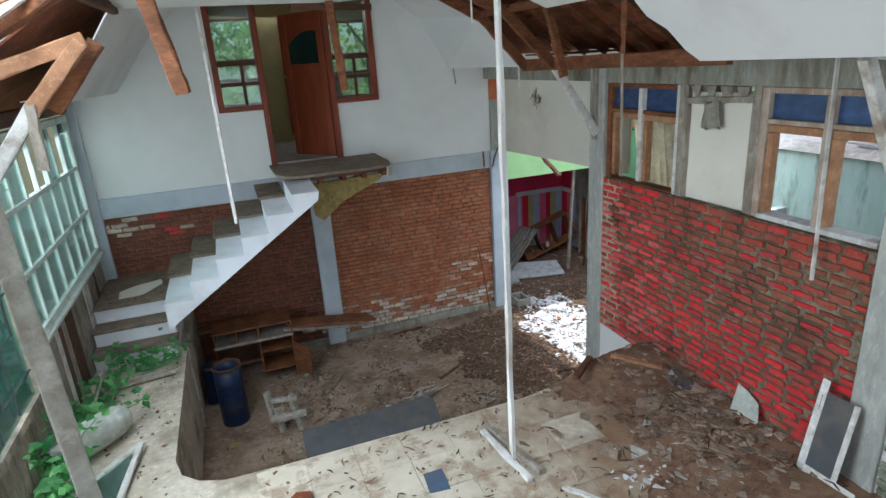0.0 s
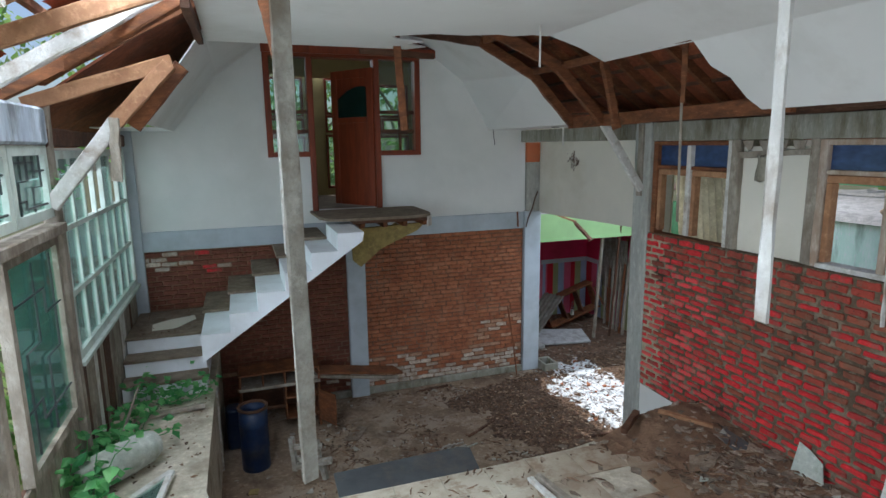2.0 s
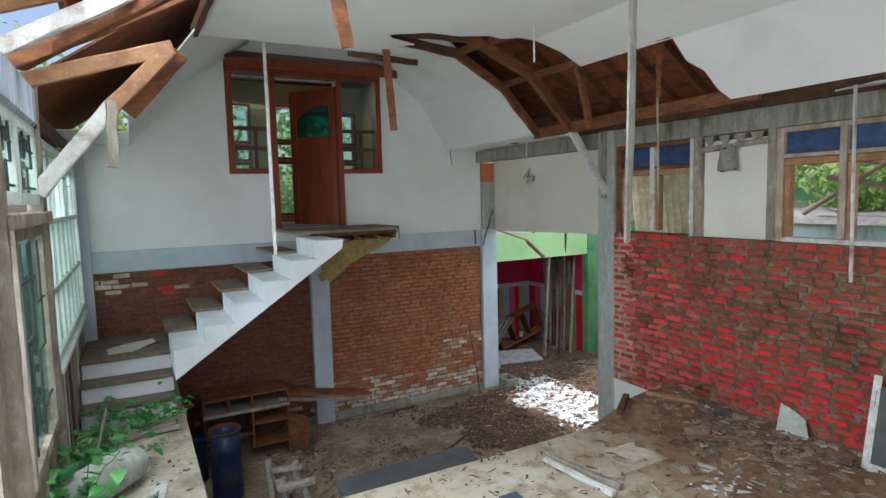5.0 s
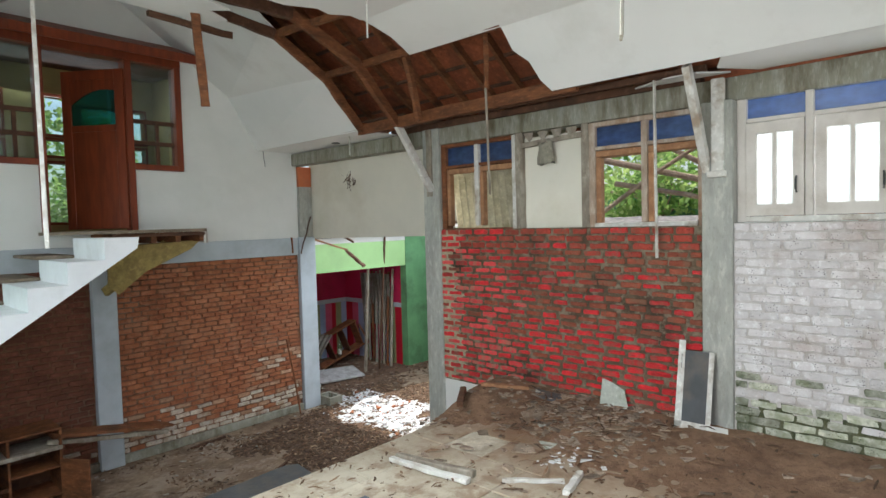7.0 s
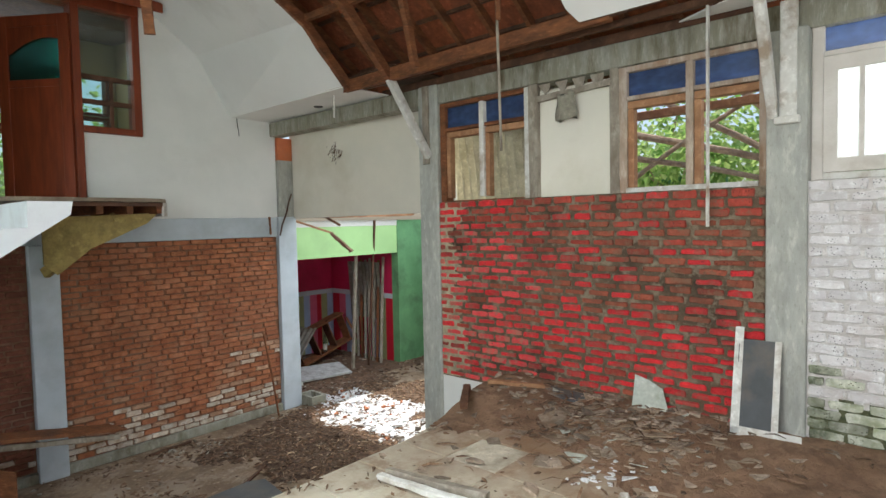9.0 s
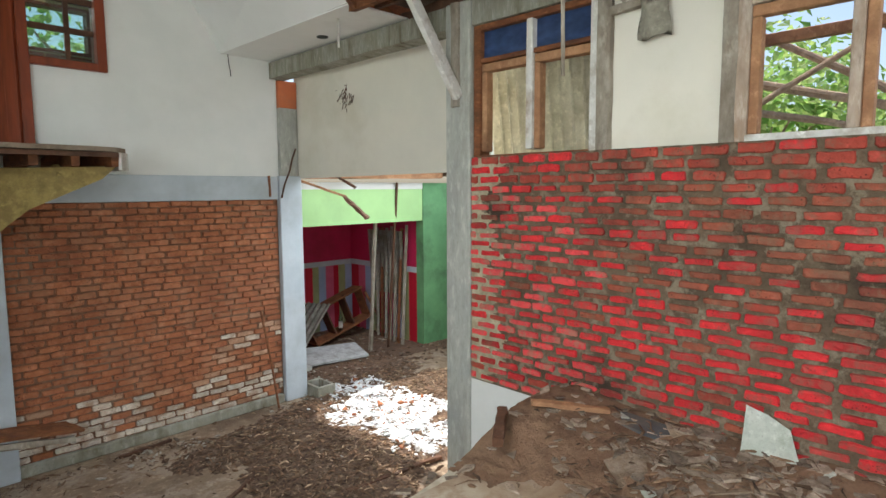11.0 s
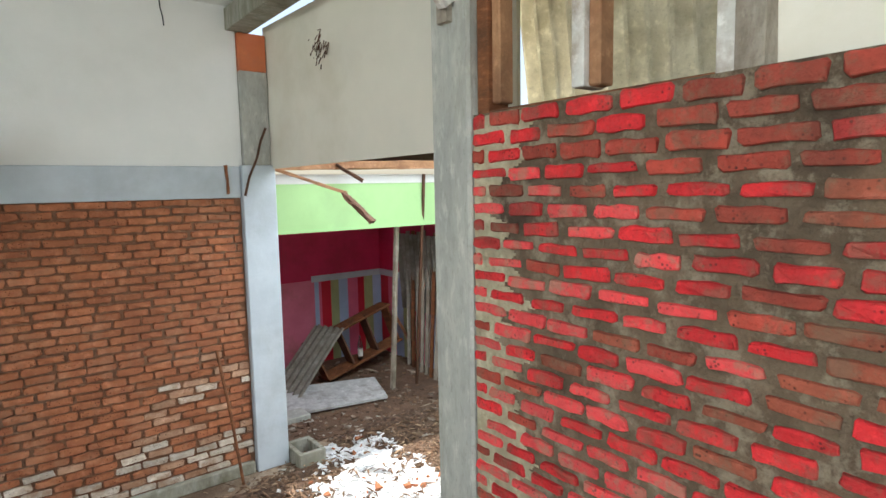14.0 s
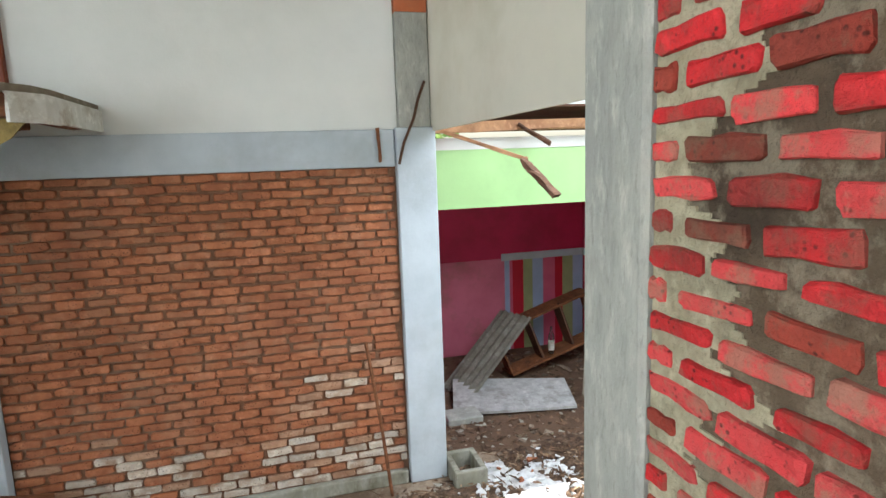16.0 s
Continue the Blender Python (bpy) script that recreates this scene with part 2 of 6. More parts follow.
TERRACE = mat("terrace_screed", (0.60, 0.54, 0.43), (0.48, 0.42, 0.32), 3.0, 0.9, 0.4, (0.19, 0.145, 0.095), 0.75, 1.6)
PINK = mat("crimson_paint", (0.52, 0.022, 0.085), (0.46, 0.02, 0.075), 3.0, 0.6, 0.1, (0.22, 0.02, 0.04), 0.3, 1.5)
LIGHTPINK = mat("pink_paint", (0.62, 0.17, 0.25), (0.55, 0.14, 0.21), 3.0, 0.7, 0.1, (0.30, 0.14, 0.12), 0.6, 2.5)
STRIPES = {
    "red": mat("red_stripe", (0.50, 0.012, 0.03), (0.45, 0.012, 0.03), 5.0, 0.6, 0.1),
    "pink": mat("pink_stripe", (0.62, 0.12, 0.20), (0.56, 0.10, 0.18), 5.0, 0.6, 0.1),
    "olive": mat("olive_stripe", (0.34, 0.36, 0.17), (0.29, 0.31, 0.15), 5.0, 0.6, 0.1),
    "blue": mat("pale_blue_stripe", (0.34, 0.41, 0.58), (0.30, 0.37, 0.52), 5.0, 0.6, 0.1),
}
GREEN = mat("light_green_paint", (0.42, 0.66, 0.30), (0.38, 0.60, 0.27), 2.0, 0.6, 0.1, (0.30, 0.45, 0.22), 0.4, 1.5)
GREEN_DARK = mat("stained_green_paint", (0.16, 0.36, 0.17), (0.12, 0.28, 0.13), 3.0, 0.65, 0.15, (0.07, 0.13, 0.07), 0.7, 2.0)
ORANGE = mat("orange_paint", (0.55, 0.16, 0.06), (0.48, 0.13, 0.05), 4.0, 0.65, 0.1, (0.28, 0.13, 0.08), 0.4, 3.0)
OCHRE = mat("ochre_wall_paint", (0.42, 0.34, 0.15), (0.36, 0.29, 0.13), 2.0, 0.8, 0.1, (0.24, 0.19, 0.10), 0.4, 1.2)
BLUEPLASTIC = mat("blue_plastic", (0.008, 0.022, 0.065), (0.008, 0.018, 0.045), 5.0, 0.45, 0.1, (0.08, 0.07, 0.06), 0.5, 4.0)
SLATE = mat("dark_slate_panel", (0.085, 0.09, 0.095), (0.065, 0.068, 0.07), 5.0, 0.6, 0.15, (0.17, 0.13, 0.095), 0.5, 3.0)
CORRUGATED = mat("fibre_cement_sheet", (0.36, 0.34, 0.29), (0.27, 0.25, 0.20), 6.0, 0.9, 0.3, (0.15, 0.13, 0.09), 0.6, 2.5)
ROOFTILE = mat("clay_roof_tile", (0.30, 0.088, 0.036), (0.20, 0.058, 0.026), 6.0, 0.9, 0.4, (0.07, 0.03, 0.02), 0.6, 2.0, vary=0.3)
LEAF = foliage_mat("leaf", (0.15, 0.32, 0.065), (0.46, 0.58, 0.20))
CREEPER = foliage_mat("creeper_leaf", (0.06, 0.27, 0.085), (0.20, 0.50, 0.17))
LEAF_DRY = mat("dry_leaf_litter", (0.175, 0.105, 0.062), (0.095, 0.055, 0.034), 30.0, 0.95, 0.3, (0.30, 0.215, 0.145), 0.6, 14.0, vary=0.6)
LITTER = mat("trodden_litter", (0.165, 0.100, 0.064), (0.075, 0.045, 0.030), 16.0, 0.98, 1.0, (0.27, 0.195, 0.135), 0.75, 11.0, fine=48.0, smear=((0.045, 0.028, 0.020), 0.8, 20.0))
SPLINTER = mat("pale_splinter", (0.40, 0.29, 0.19), (0.27, 0.18, 0.115), 20.0, 0.9, 0.3, (0.15, 0.09, 0.055), 0.6, 9.0, vary=0.45)
RUBBLE = mat("plaster_rubble", (0.33, 0.26, 0.20), (0.21, 0.155, 0.11), 20.0, 0.95, 0.5, (0.13, 0.085, 0.055), 0.7, 12.0, vary=0.5)
WHITE_RUBBLE = mat("white_plaster_rubble", (0.74, 0.75, 0.76), (0.60, 0.61, 0.62), 20.0, 0.9, 0.5, (0.34, 0.28, 0.23), 0.6, 9.0)
STONE = mat("garden_stone", (0.30, 0.28, 0.26), (0.20, 0.19, 0.18), 9.0, 0.95, 0.6, (0.10, 0.10, 0.08), 0.6, 3.0)
BARK = mat("pale_bark", (0.42, 0.33, 0.23), (0.30, 0.22, 0.15), 8.0, 0.95, 0.6, (0.14, 0.10, 0.07), 0.5, 5.0)
STAIRWHITE = mat("white_stair_paint", (0.74, 0.76, 0.78), (0.68, 0.70, 0.72), 3.0, 0.6, 0.1, (0.45, 0.44, 0.42), 0.35, 2.5)
MUDBRICK = mat("mud_smeared_brick", (0.34, 0.088, 0.050), (0.26, 0.072, 0.042), 7.0, 0.9, 0.5, (0.13, 0.062, 0.040), 0.8, 1.3, vary=0.2, smear=((0.20, 0.12, 0.075), 0.7, 6.0))
BATTEN = mat("worn_pale_batten", (0.44, 0.42, 0.36), (0.30, 0.27, 0.22), 14.0, 0.85, 0.4, (0.20, 0.15, 0.10), 0.7, 9.0)
STAINED = mat("stained_concrete", (0.34, 0.33, 0.28), (0.25, 0.24, 0.18), 6.0, 0.9, 0.4, (0.10, 0.075, 0.035), 0.85, 2.5, stretch=(1, 2.2, 0.5))
GREENWALL = mat("pale_green_render", (0.74, 0.90, 0.80), (0.60, 0.82, 0.70), 3.0, 0.9, 0.3, (0.16, 0.26, 0.17), 0.7, 2.0, stretch=(1, 2.5, 0.6))
PALEGREEN = mat("pale_green_wood", (0.62, 0.69, 0.63), (0.52, 0.60, 0.54), 6.0, 0.75, 0.2, (0.34, 0.33, 0.26), 0.5, 4.0)
SHEET = mat("ochre_fibre_sheet", (0.64, 0.59, 0.46), (0.52, 0.47, 0.35), 6.0, 0.9, 0.3, (0.30, 0.26, 0.17), 0.6, 2.5)
WETDIRT = mat("dark_earth", (0.13, 0.078, 0.05), (0.18, 0.11, 0.07), 5.0, 0.95, 0.7, (0.07, 0.045, 0.03), 0.7, 2.0)
ROSE = mat("rose_red_brick", (0.80, 0.058, 0.064), (0.66, 0.090, 0.086), 7.0, 0.65, 0.6, (0.38, 0.20, 0.14), 0.45, 5.0, vary=0.14, smear=((0.32, 0.22, 0.15), 0.5, 10.0))
MOSS = mat("dark_moss", (0.11, 0.115, 0.06), (0.055, 0.065, 0.032), 14.0, 0.95, 0.7, (0.30, 0.29, 0.22), 0.6, 6.0)
PALEBLUE = mat("flaking_pale_blue_board", (0.56, 0.64, 0.72), (0.40, 0.47, 0.55), 8.0, 0.8, 0.4, (0.10, 0.11, 0.12), 0.8, 5.0, stretch=(1, 1, 0.3))
IRON = mat("dark_iron", (0.035, 0.045, 0.045), (0.05, 0.05, 0.045), 12.0, 0.6, 0.3)
CLAY = mat("pale_clay", (0.50, 0.52, 0.46), (0.40, 0.42, 0.36), 6.0, 0.8, 0.3, (0.22, 0.24, 0.16), 0.5, 5.0)
CLOTH = mat("grey_cloth", (0.30, 0.28, 0.22), (0.22, 0.20, 0.16), 12.0, 0.95, 0.4)
GROUND = mat("soil_and_grass", (0.09, 0.10, 0.04), (0.13, 0.11, 0.06), 2.0, 0.98, 0.6, (0.05, 0.08, 0.02), 0.6, 0.6)
BLUETILE = mat("blue_grey_tile", (0.070, 0.105, 0.155), (0.055, 0.085, 0.13), 6.0, 0.5, 0.15, (0.16, 0.14, 0.11), 0.5, 6.0)
MOULD = mat("grey_mould", (0.27, 0.26, 0.235), (0.16, 0.155, 0.14), 12.0, 0.95, 0.2)
PANELWOOD = mat("bleached_board", (0.50, 0.50, 0.49), (0.38, 0.38, 0.37), 8.0, 0.9, 0.4, (0.20, 0.17, 0.14), 0.6, 4.0)
CREAMWOOD = mat("cream_painted_wood", (0.63, 0.59, 0.54), (0.55, 0.51, 0.46), 6.0, 0.7, 0.2, (0.38, 0.33, 0.27), 0.5, 4.0)
OLDFRAME = mat("weathered_window_wood", (0.47, 0.40, 0.33), (0.33, 0.215, 0.14), 7.0, 0.85, 0.45, (0.15, 0.085, 0.05), 0.75, 6.0, stretch=(1, 1, 0.3))
GLASS = glass("dusty_glass", (0.84, 0.93, 0.90), clear=0.93)
GLASS_GREEN = glass("green_tinted_glass", (0.66, 0.90, 0.80), clear=0.70, dust=(0.56, 0.78, 0.68))
GLASS_DEEP = glass("deep_green_glass", (0.34, 0.72, 0.55), clear=0.76, dust=(0.20, 0.50, 0.38))
GLASS_TEAL = glass("dark_teal_glass", (0.10, 0.34, 0.30), clear=0.86, dust=(0.05, 0.22, 0.19))
GLASS_BLUE = glass("blue_transom_glass", (0.09, 0.18, 0.38), 0.3, clear=0.4, dust=(0.095, 0.17, 0.36))
GLASS_FROST = glass("patterned_glass", (0.92, 0.94, 0.92), 0.3, clear=0.1, dust=(0.9, 0.92, 0.9))


# ---- building helpers ----
R = random.Random(7)
WORLD_OF = {}


def part(name, bm, material, parent=None, label="", smooth=False):
    """One mesh object from a bmesh in world coordinates, under parent."""
    me = bpy.data.meshes.new(name)
    if parent is not None and parent in WORLD_OF:
        bm.transform(WORLD_OF[parent].inverted())
    bm.normal_update()
    bm.to_mesh(me)
    bm.free()
    me.materials.append(material)
    if smooth:
        me.polygons.foreach_set("use_smooth", [True] * len(me.polygons))
    ob = new(name, me)
    if parent is not None:
        ob.parent = parent
        WORLD_OF[ob] = WORLD_OF.get(parent, Matrix.Identity(4))
    else:
        WORLD_OF[ob] = Matrix.Identity(4)
    if label:
        ob["label"] = label
    return ob


def thing(name, at, label, category, group=""):
    ob = new(name)
    ob.empty_display_size = 0.1
    ob.matrix_basis = Matrix.Translation(at)
    WORLD_OF[ob] = Matrix.Translation(at)
    return tagged(ob, label, category, group)


def structure(name, bm, material, label, category="wall", smooth=False):
    return tagged(part(name, bm, material, None, "", smooth), label, category, "", "structure")


def solo(name, bm, material, label, category, group="", at=None, smooth=False):
    """A thing of one mesh, with its origin at its base."""
    bm.verts.ensure_lookup_table()
    xs = [v.co for v in bm.verts]
    c = Vector((sum(v.x for v in xs) / len(xs), sum(v.y for v in xs) / len(xs), min(v.z for v in xs)))
    bm.transform(Matrix.Translation(-c))
    ob = part(name, bm, material, None, "", smooth)
    ob.location = c
    return tagged(ob, label, category, group)


def box(x0, x1, y0, y1, z0, z1, bevel=0.0, bm=None):
    bm = bm or bmesh.new()
    vs = [bm.verts.new((x, y, z)) for x in (x0, x1) for y in (y0, y1) for z in (z0, z1)]
    fs = [bm.faces.new([vs[i] for i in f]) for f in ((0, 1, 3, 2), (4, 6, 7, 5), (0, 4, 5, 1), (2, 3, 7, 6), (0, 2, 6, 4), (1, 5, 7, 3))]
    if bevel:
        es = list({e for f in fs for e in f.edges})
        bmesh.ops.bevel(bm, geom=es, offset=bevel, segments=1, affect="EDGES")
    return bm


def beam(p, q, w, h, bm=None, worn=0.0, segs=1, side=None):
    """A squared timber from p to q; worn: how far its edges wander."""
    bm = bm or bmesh.new()
    p, q = Vector(p), Vector(q)
    d = (q - p).normalized()
    s = Vector(side).normalized() if side else d.cross(Vector((0, 0, 1)))
    if s.length < 1e-3:
        s = Vector((1, 0, 0))
    s = (s - d * s.dot(d)).normalized()
    u = s.cross(d).normalized()
    rings = []
    for i in range(segs + 1):
        c = p.lerp(q, i / segs)
        ring = []
        for a, b in ((-1, -1), (-0.8, -1.0), (0.8, -1), (1, -0.8), (1, 0.8), (0.8, 1), (-0.8, 1), (-1, 0.8)) if worn else ((-1, -1), (1, -1), (1, 1), (-1, 1)):
            j = Vector((R.uniform(-1, 1), R.uniform(-1, 1), R.uniform(-1, 1))) * worn
            ring.append(bm.verts.new(c + s * a * w / 2 + u * b * h / 2 + j))
        rings.append(ring)
    k = len(rings[0])
    for a, b in zip(rings, rings[1:]):
        for i in range(k):
            bm.faces.new((a[i], a[(i + 1) % k], b[(i + 1) % k], b[i]))
    bm.faces.new(rings[0][::-1])
    bm.faces.new(rings[-1])
    return bm


def cells(axis, c0, c1, u0, u1, z0, z1, holes):
    """A wall of thickness c0..c1 across 'x' or 'y', along u, with rectangular openings (u0, u1, z0, z1) cut through it."""
    us = sorted({u0, u1, *[v for h in holes for v in h[:2] if u0 < v < u1]})
    zs = sorted({z0, z1, *[v for h in holes for v in h[2:] if z0 < v < z1]})
    solid = {}
    for i in range(len(us) - 1):
        for j in range(len(zs) - 1):
            cu, cz = (us[i] + us[i + 1]) / 2, (zs[j] + zs[j + 1]) / 2
            solid[i, j] = not any(h[0] < cu < h[1] and h[2] < cz < h[3] for h in holes)
    bm = bmesh.new()
    pt = (lambda c, u, z: (c, u, z)) if axis == "x" else (lambda c, u, z: (u, c, z))

    def quad(*ps):
        bm.faces.new([bm.verts.new(p) for p in ps])

    for (i, j), s in solid.items():
        if not s:
            continue
        a, b, c, d = us[i], us[i + 1], zs[j], zs[j + 1]
        quad(pt(c0, a, c), pt(c0, b, c), pt(c0, b, d), pt(c0, a, d))
        quad(pt(c1, a, c), pt(c1, a, d), pt(c1, b, d), pt(c1, b, c))
        for di, dj, e in ((-1, 0, (a, c, a, d)), (1, 0, (b, c, b, d)), (0, -1, (a, c, b, c)), (0, 1, (a, d, b, d))):
            if not solid.get((i + di, j + dj), False):
                quad(pt(c0, e[0], e[1]), pt(c0, e[2], e[3]), pt(c1, e[2], e[3]), pt(c1, e[0], e[1]))
    bmesh.ops.remove_doubles(bm, verts=bm.verts, dist=1e-5)
    bmesh.ops.recalc_face_normals(bm, faces=bm.faces)
    return bm


def slab(points, thick, bm=None):
    """A flat sheet with the given outline (3D points in one plane), thickened away from its normal."""
    bm = bm or bmesh.new()
    ps = [Vector(p) for p in points]
    nrm = Vector((0, 0, 0))
    for a, b in zip(ps, ps[1:] + ps[:1]):
        nrm += a.cross(b)
    nrm.normalize()
    top = [bm.verts.new(p) for p in ps]
    bot = [bm.verts.new(p - nrm * thick) for p in ps]
    faces = [bm.faces.new(top), bm.faces.new(bot[::-1])]
    k = len(ps)
    for i in range(k):
        bm.faces.new((top[i], bot[i], bot[(i + 1) % k], top[(i + 1) % k]))
    for f in faces:
        f.normal_update()
    bmesh.ops.triangulate(bm, faces=faces)
    return bm


def ragged(points, step=0.12, amp=0.02):
    """The outline with its edges broken up, keeping to the sheet's plane roughly."""
    out = []
    ps = [Vector(p) for p in points]
    for a, b in zip(ps, ps[1:] + ps[:1]):
        n = max(1, int((b - a).length / step))
        d = (b - a).normalized()
        for i in range(n):
            out.append(a.lerp(b, i / n) + d * R.uniform(-amp, amp))
    return out


def tube(points, radius, sides=8, bm=None, taper=1.0):
    bm = bm or bmesh.new()
    ps = [Vector(p) for p in points]
    rings = []
    for i, p in enumerate(ps):
        d = (ps[min(i + 1, len(ps) - 1)] - ps[max(i - 1, 0)]).normalized()
        s = d.orthogonal().normalized()
        u = d.cross(s)
        r = radius * (1 + (taper - 1) * i / max(1, len(ps) - 1))
        rings.append([bm.verts.new(p + (s * math.cos(2 * math.pi * k / sides) + u * math.sin(2 * math.pi * k / sides)) * r) for k in range(sides)])
    for a, b in zip(rings, rings[1:]):
        for i in range(sides):
            bm.faces.new((a[i], a[(i + 1) % sides], b[(i + 1) % sides], b[i]))
    bm.faces.new(rings[0][::-1])
    bm.faces.new(rings[-1])
    return bm


# ---- levels and lines of the plan ----
FAR, RIGHT, LEFT, LOW = 8.45, 3.92, -1.82, -1.08
EAVE, FLAT = 2.96, 3.68

# ---- ground outside, floors ----
bm = bmesh.new()
bmesh.ops.create_grid(bm, x_segments=40, y_segments=40, size=120)
for v in bm.verts:
    v.co.z = -1.45 + noise.noise(v.co * 0.05) * 0.6
structure("ground", bm, GROUND, "soil and grass round the abandoned house", "ground")

EDGE = [(-0.86, 5.0), (-0.86, 4.72), (-0.80, 4.5), (-0.66, 4.36), (-0.46, 4.28), (0.0, 4.26), (1.4, 4.25), (2.25, 4.26), (2.9, 4.36), (3.4, 4.5), (3.93, 4.62)]
floor = structure("floor", slab([(x, y, -0.012) for x, y in ([(-0.86, 8.44), *EDGE, (3.93, -2.6), (-2.0, -2.6), (-2.0, 8.44)])[::-1]], 1.5), TERRACE, "raised floor bed of dusty screed with a rounded pit edge", "floor")
structure("floor_pit", box(-0.9, 9.2, 4.0, 11.6, LOW - 0.25, LOW), DUST, "sunken dusty concrete floor strewn with debris", "floor")

# ---- far wall: brick below, ring beam, white gable above ----
wall_far = structure("wall_far", cells("y", FAR + 0.012, FAR + 0.2, -1.95, 3.95, LOW, 1.385, []), MORTAR_BROWN, "bare orange brick wall with mossy footing")
structure("footing_far", box(-0.86, 3.9, FAR - 0.05, FAR + 0.008, LOW, LOW + 0.11, 0.01), STAINED, "stained grey cement footing along the brick wall", "footing")
structure("beam_far", box(-1.69, 3.91, FAR - 0.03, FAR + 0.2, 1.385, 1.65, 0.006), BLUEGREY, "blue-grey painted concrete ring beam", "beam")
structure("column_left", box(-1.84, -1.69, FAR - 0.05, FAR + 0.2, -0.02, 2.96, 0.006), BLUEGREY, "blue-grey painted corner column", "column")
structure("column_middle", box(0.985, 1.255, FAR - 0.09, FAR + 0.008, LOW, 1.384, 0.008), BLUEGREY, "blue-grey painted column under the stair landing", "column")
structure("column_opening", box(3.915, 4.21, FAR - 0.06, FAR + 0.2, LOW, 1.66, 0.008), BLUEGREY, "pale grey column beside the opening", "column")
structure("column_opening_upper", box(3.945, 4.18, FAR - 0.05, FAR + 0.2, 1.66, 2.45, 0.006), CONCRETE, "cracked grey upper column", "column")
structure("column_opening_top", box(3.945, 4.18, FAR - 0.05, FAR + 0.2, 2.45, 2.76, 0.006), ORANGE, "orange painted head of the column", "column")
HOLES = [(-0.02, 0.57, 2.64, 4.02), (0.57, 1.54, 1.83, 4.02), (1.54, 2.15, 2.64, 4.02)]
bm = cells("y", FAR, FAR + 0.2, -1.72, 3.94, 2.97, 5.0, HOLES)
for co, no in (((-0.62, FAR, 3.73), (-0.72, 0, 1.0)), ((2.87, FAR, 3.73), (0.72, 0, 1.0)), ((-1.19, FAR, 3.03), (-1.2, 0, 1.0)), ((3.29, FAR, 3.03), (1.6, 0, 1.0))):
    bmesh.ops.bisect_plane(bm, geom=bm.verts[:] + bm.edges[:] + bm.faces[:], plane_co=co, plane_no=no, clear_outer=True)
low = cells("y", FAR, FAR + 0.2, -1.72, 3.94, 1.65, 2.97, HOLES)
for f in low.faces:
    bm.faces.new([bm.verts.new(v.co) for v in f.verts])
low.free()
structure("wall_gable", bm, PLASTER, "white plastered gable wall with hairline cracks")

# ---- right wall ----
def face_x(y):
    """The right wall's brick face, which runs slightly out of square."""
    return 3.872 - 0.024 * (5.34 - y) if y > 2.06 else 3.80


def skewed(bm):
    for v in bm.verts:
        if v.co.x < RIGHT + 0.05:
            v.co.x = face_x(v.co.y) + 0.012
    return bm


wall_red = structure("wall_red", skewed(cells("x", RIGHT + 0.012, RIGHT + 0.16, 2.30, 5.345, -0.06, 1.745, [])), MORTAR, "brick wall with chipped red paint and grey mortar")
wall_white = structure("wall_white", skewed(cells("x", RIGHT + 0.012, RIGHT + 0.16, -2.6, 2.06, -0.02, 1.76, [])), WHITEWASH, "white-painted brick wall, mossy at its foot")
structure("column_right", box(3.775, 4.09, 2.06, 2.30, -0.02, 2.76, 0.008), CONCRETE, "bare grey concrete column", "column")
structure("beam_right", box(3.88, 4.08, -2.6, 5.345, 2.76, 2.955, 0.006), STAINED, "stained grey concrete ring beam over the windows", "beam")
structure("column_post", box(3.855, 4.06, 5.345, 5.61, LOW, 2.96, 0.014), CONCRETE, "slim grey concrete post at the opening", "post")
structure("wall_low_white", box(3.88, 4.07, 4.4, 5.343, LOW, -0.062), PLASTER, "white plastered upstand under the red wall")
# Unseen closing wall, with an opening added for the fill lamp behind.
structure("wall_back", cells("y", -2.8, -2.6, -2.0, 4.1, -1.4, 3.0, [(-0.9, 3.4, 0.0, 2.8)]), PLASTER, "unseen plain plastered back wall, its wide opening added for the fill lamp")
structure("wall_over_opening", slab([(4.183, 8.46, 1.63), (4.42, 5.62, 1.66), (4.42, 5.62, 2.90), (4.183, 8.46, 2.835)], 0.03), CREAM, "stained cream board panel above the opening")
structure("wall_plate", beam((3.97, 2.35, 3.0), (3.97, 6.2, 3.0), 0.14, 0.08, worn=0.008, segs=16), WOOD_DARK, "dark rotten timber wall plate on the ring beam", "beam")
structure("soffit_board", slab([(3.36, 5.42, 3.07), (4.24, 5.42, 3.07), (4.24, 6.16, 3.08), (3.36, 6.16, 3.08)], -0.015), WOOD_DARK, "dark rotten board above the beam", "board")
structure("beam_opening", box(3.86, 4.06, 5.61, 8.6, 2.77, 2.95, 0.006), STAINED, "grey beam over the side opening", "beam")

# ---- ceiling ----
E_R, E_L, K_R, K_L, RIDGE = 3.29, -1.19, 2.87, -0.62, 4.93
E_Z, M_X, M_Z, T_X, T_Z = 2.98, 2.78, 3.47, 2.20, FLAT
ceil = bmesh.new()
flat = [(K_L, -2.6), (T_X, -2.6), (T_X, 4.72), (2.05, 4.70), (1.9, 4.80), (1.75, 4.76), (1.5, 4.88), (1.2, 4.88), (0.89, 5.08), (0.98, 5.2), (1.25, 5.3), (1.12, 5.42), (1.35, 5.55), (1.2, 5.72), (K_L, 5.72)]
slab([(x, y, FLAT) for x, y in flat][::-1], -0.012, ceil)
slab([(T_X, -2.6, T_Z), (M_X, -2.6, M_Z), (M_X, 4.70, M_Z), (2.5, 4.66, 3.572), (T_X, 4.72, T_Z)], -0.012, ceil)
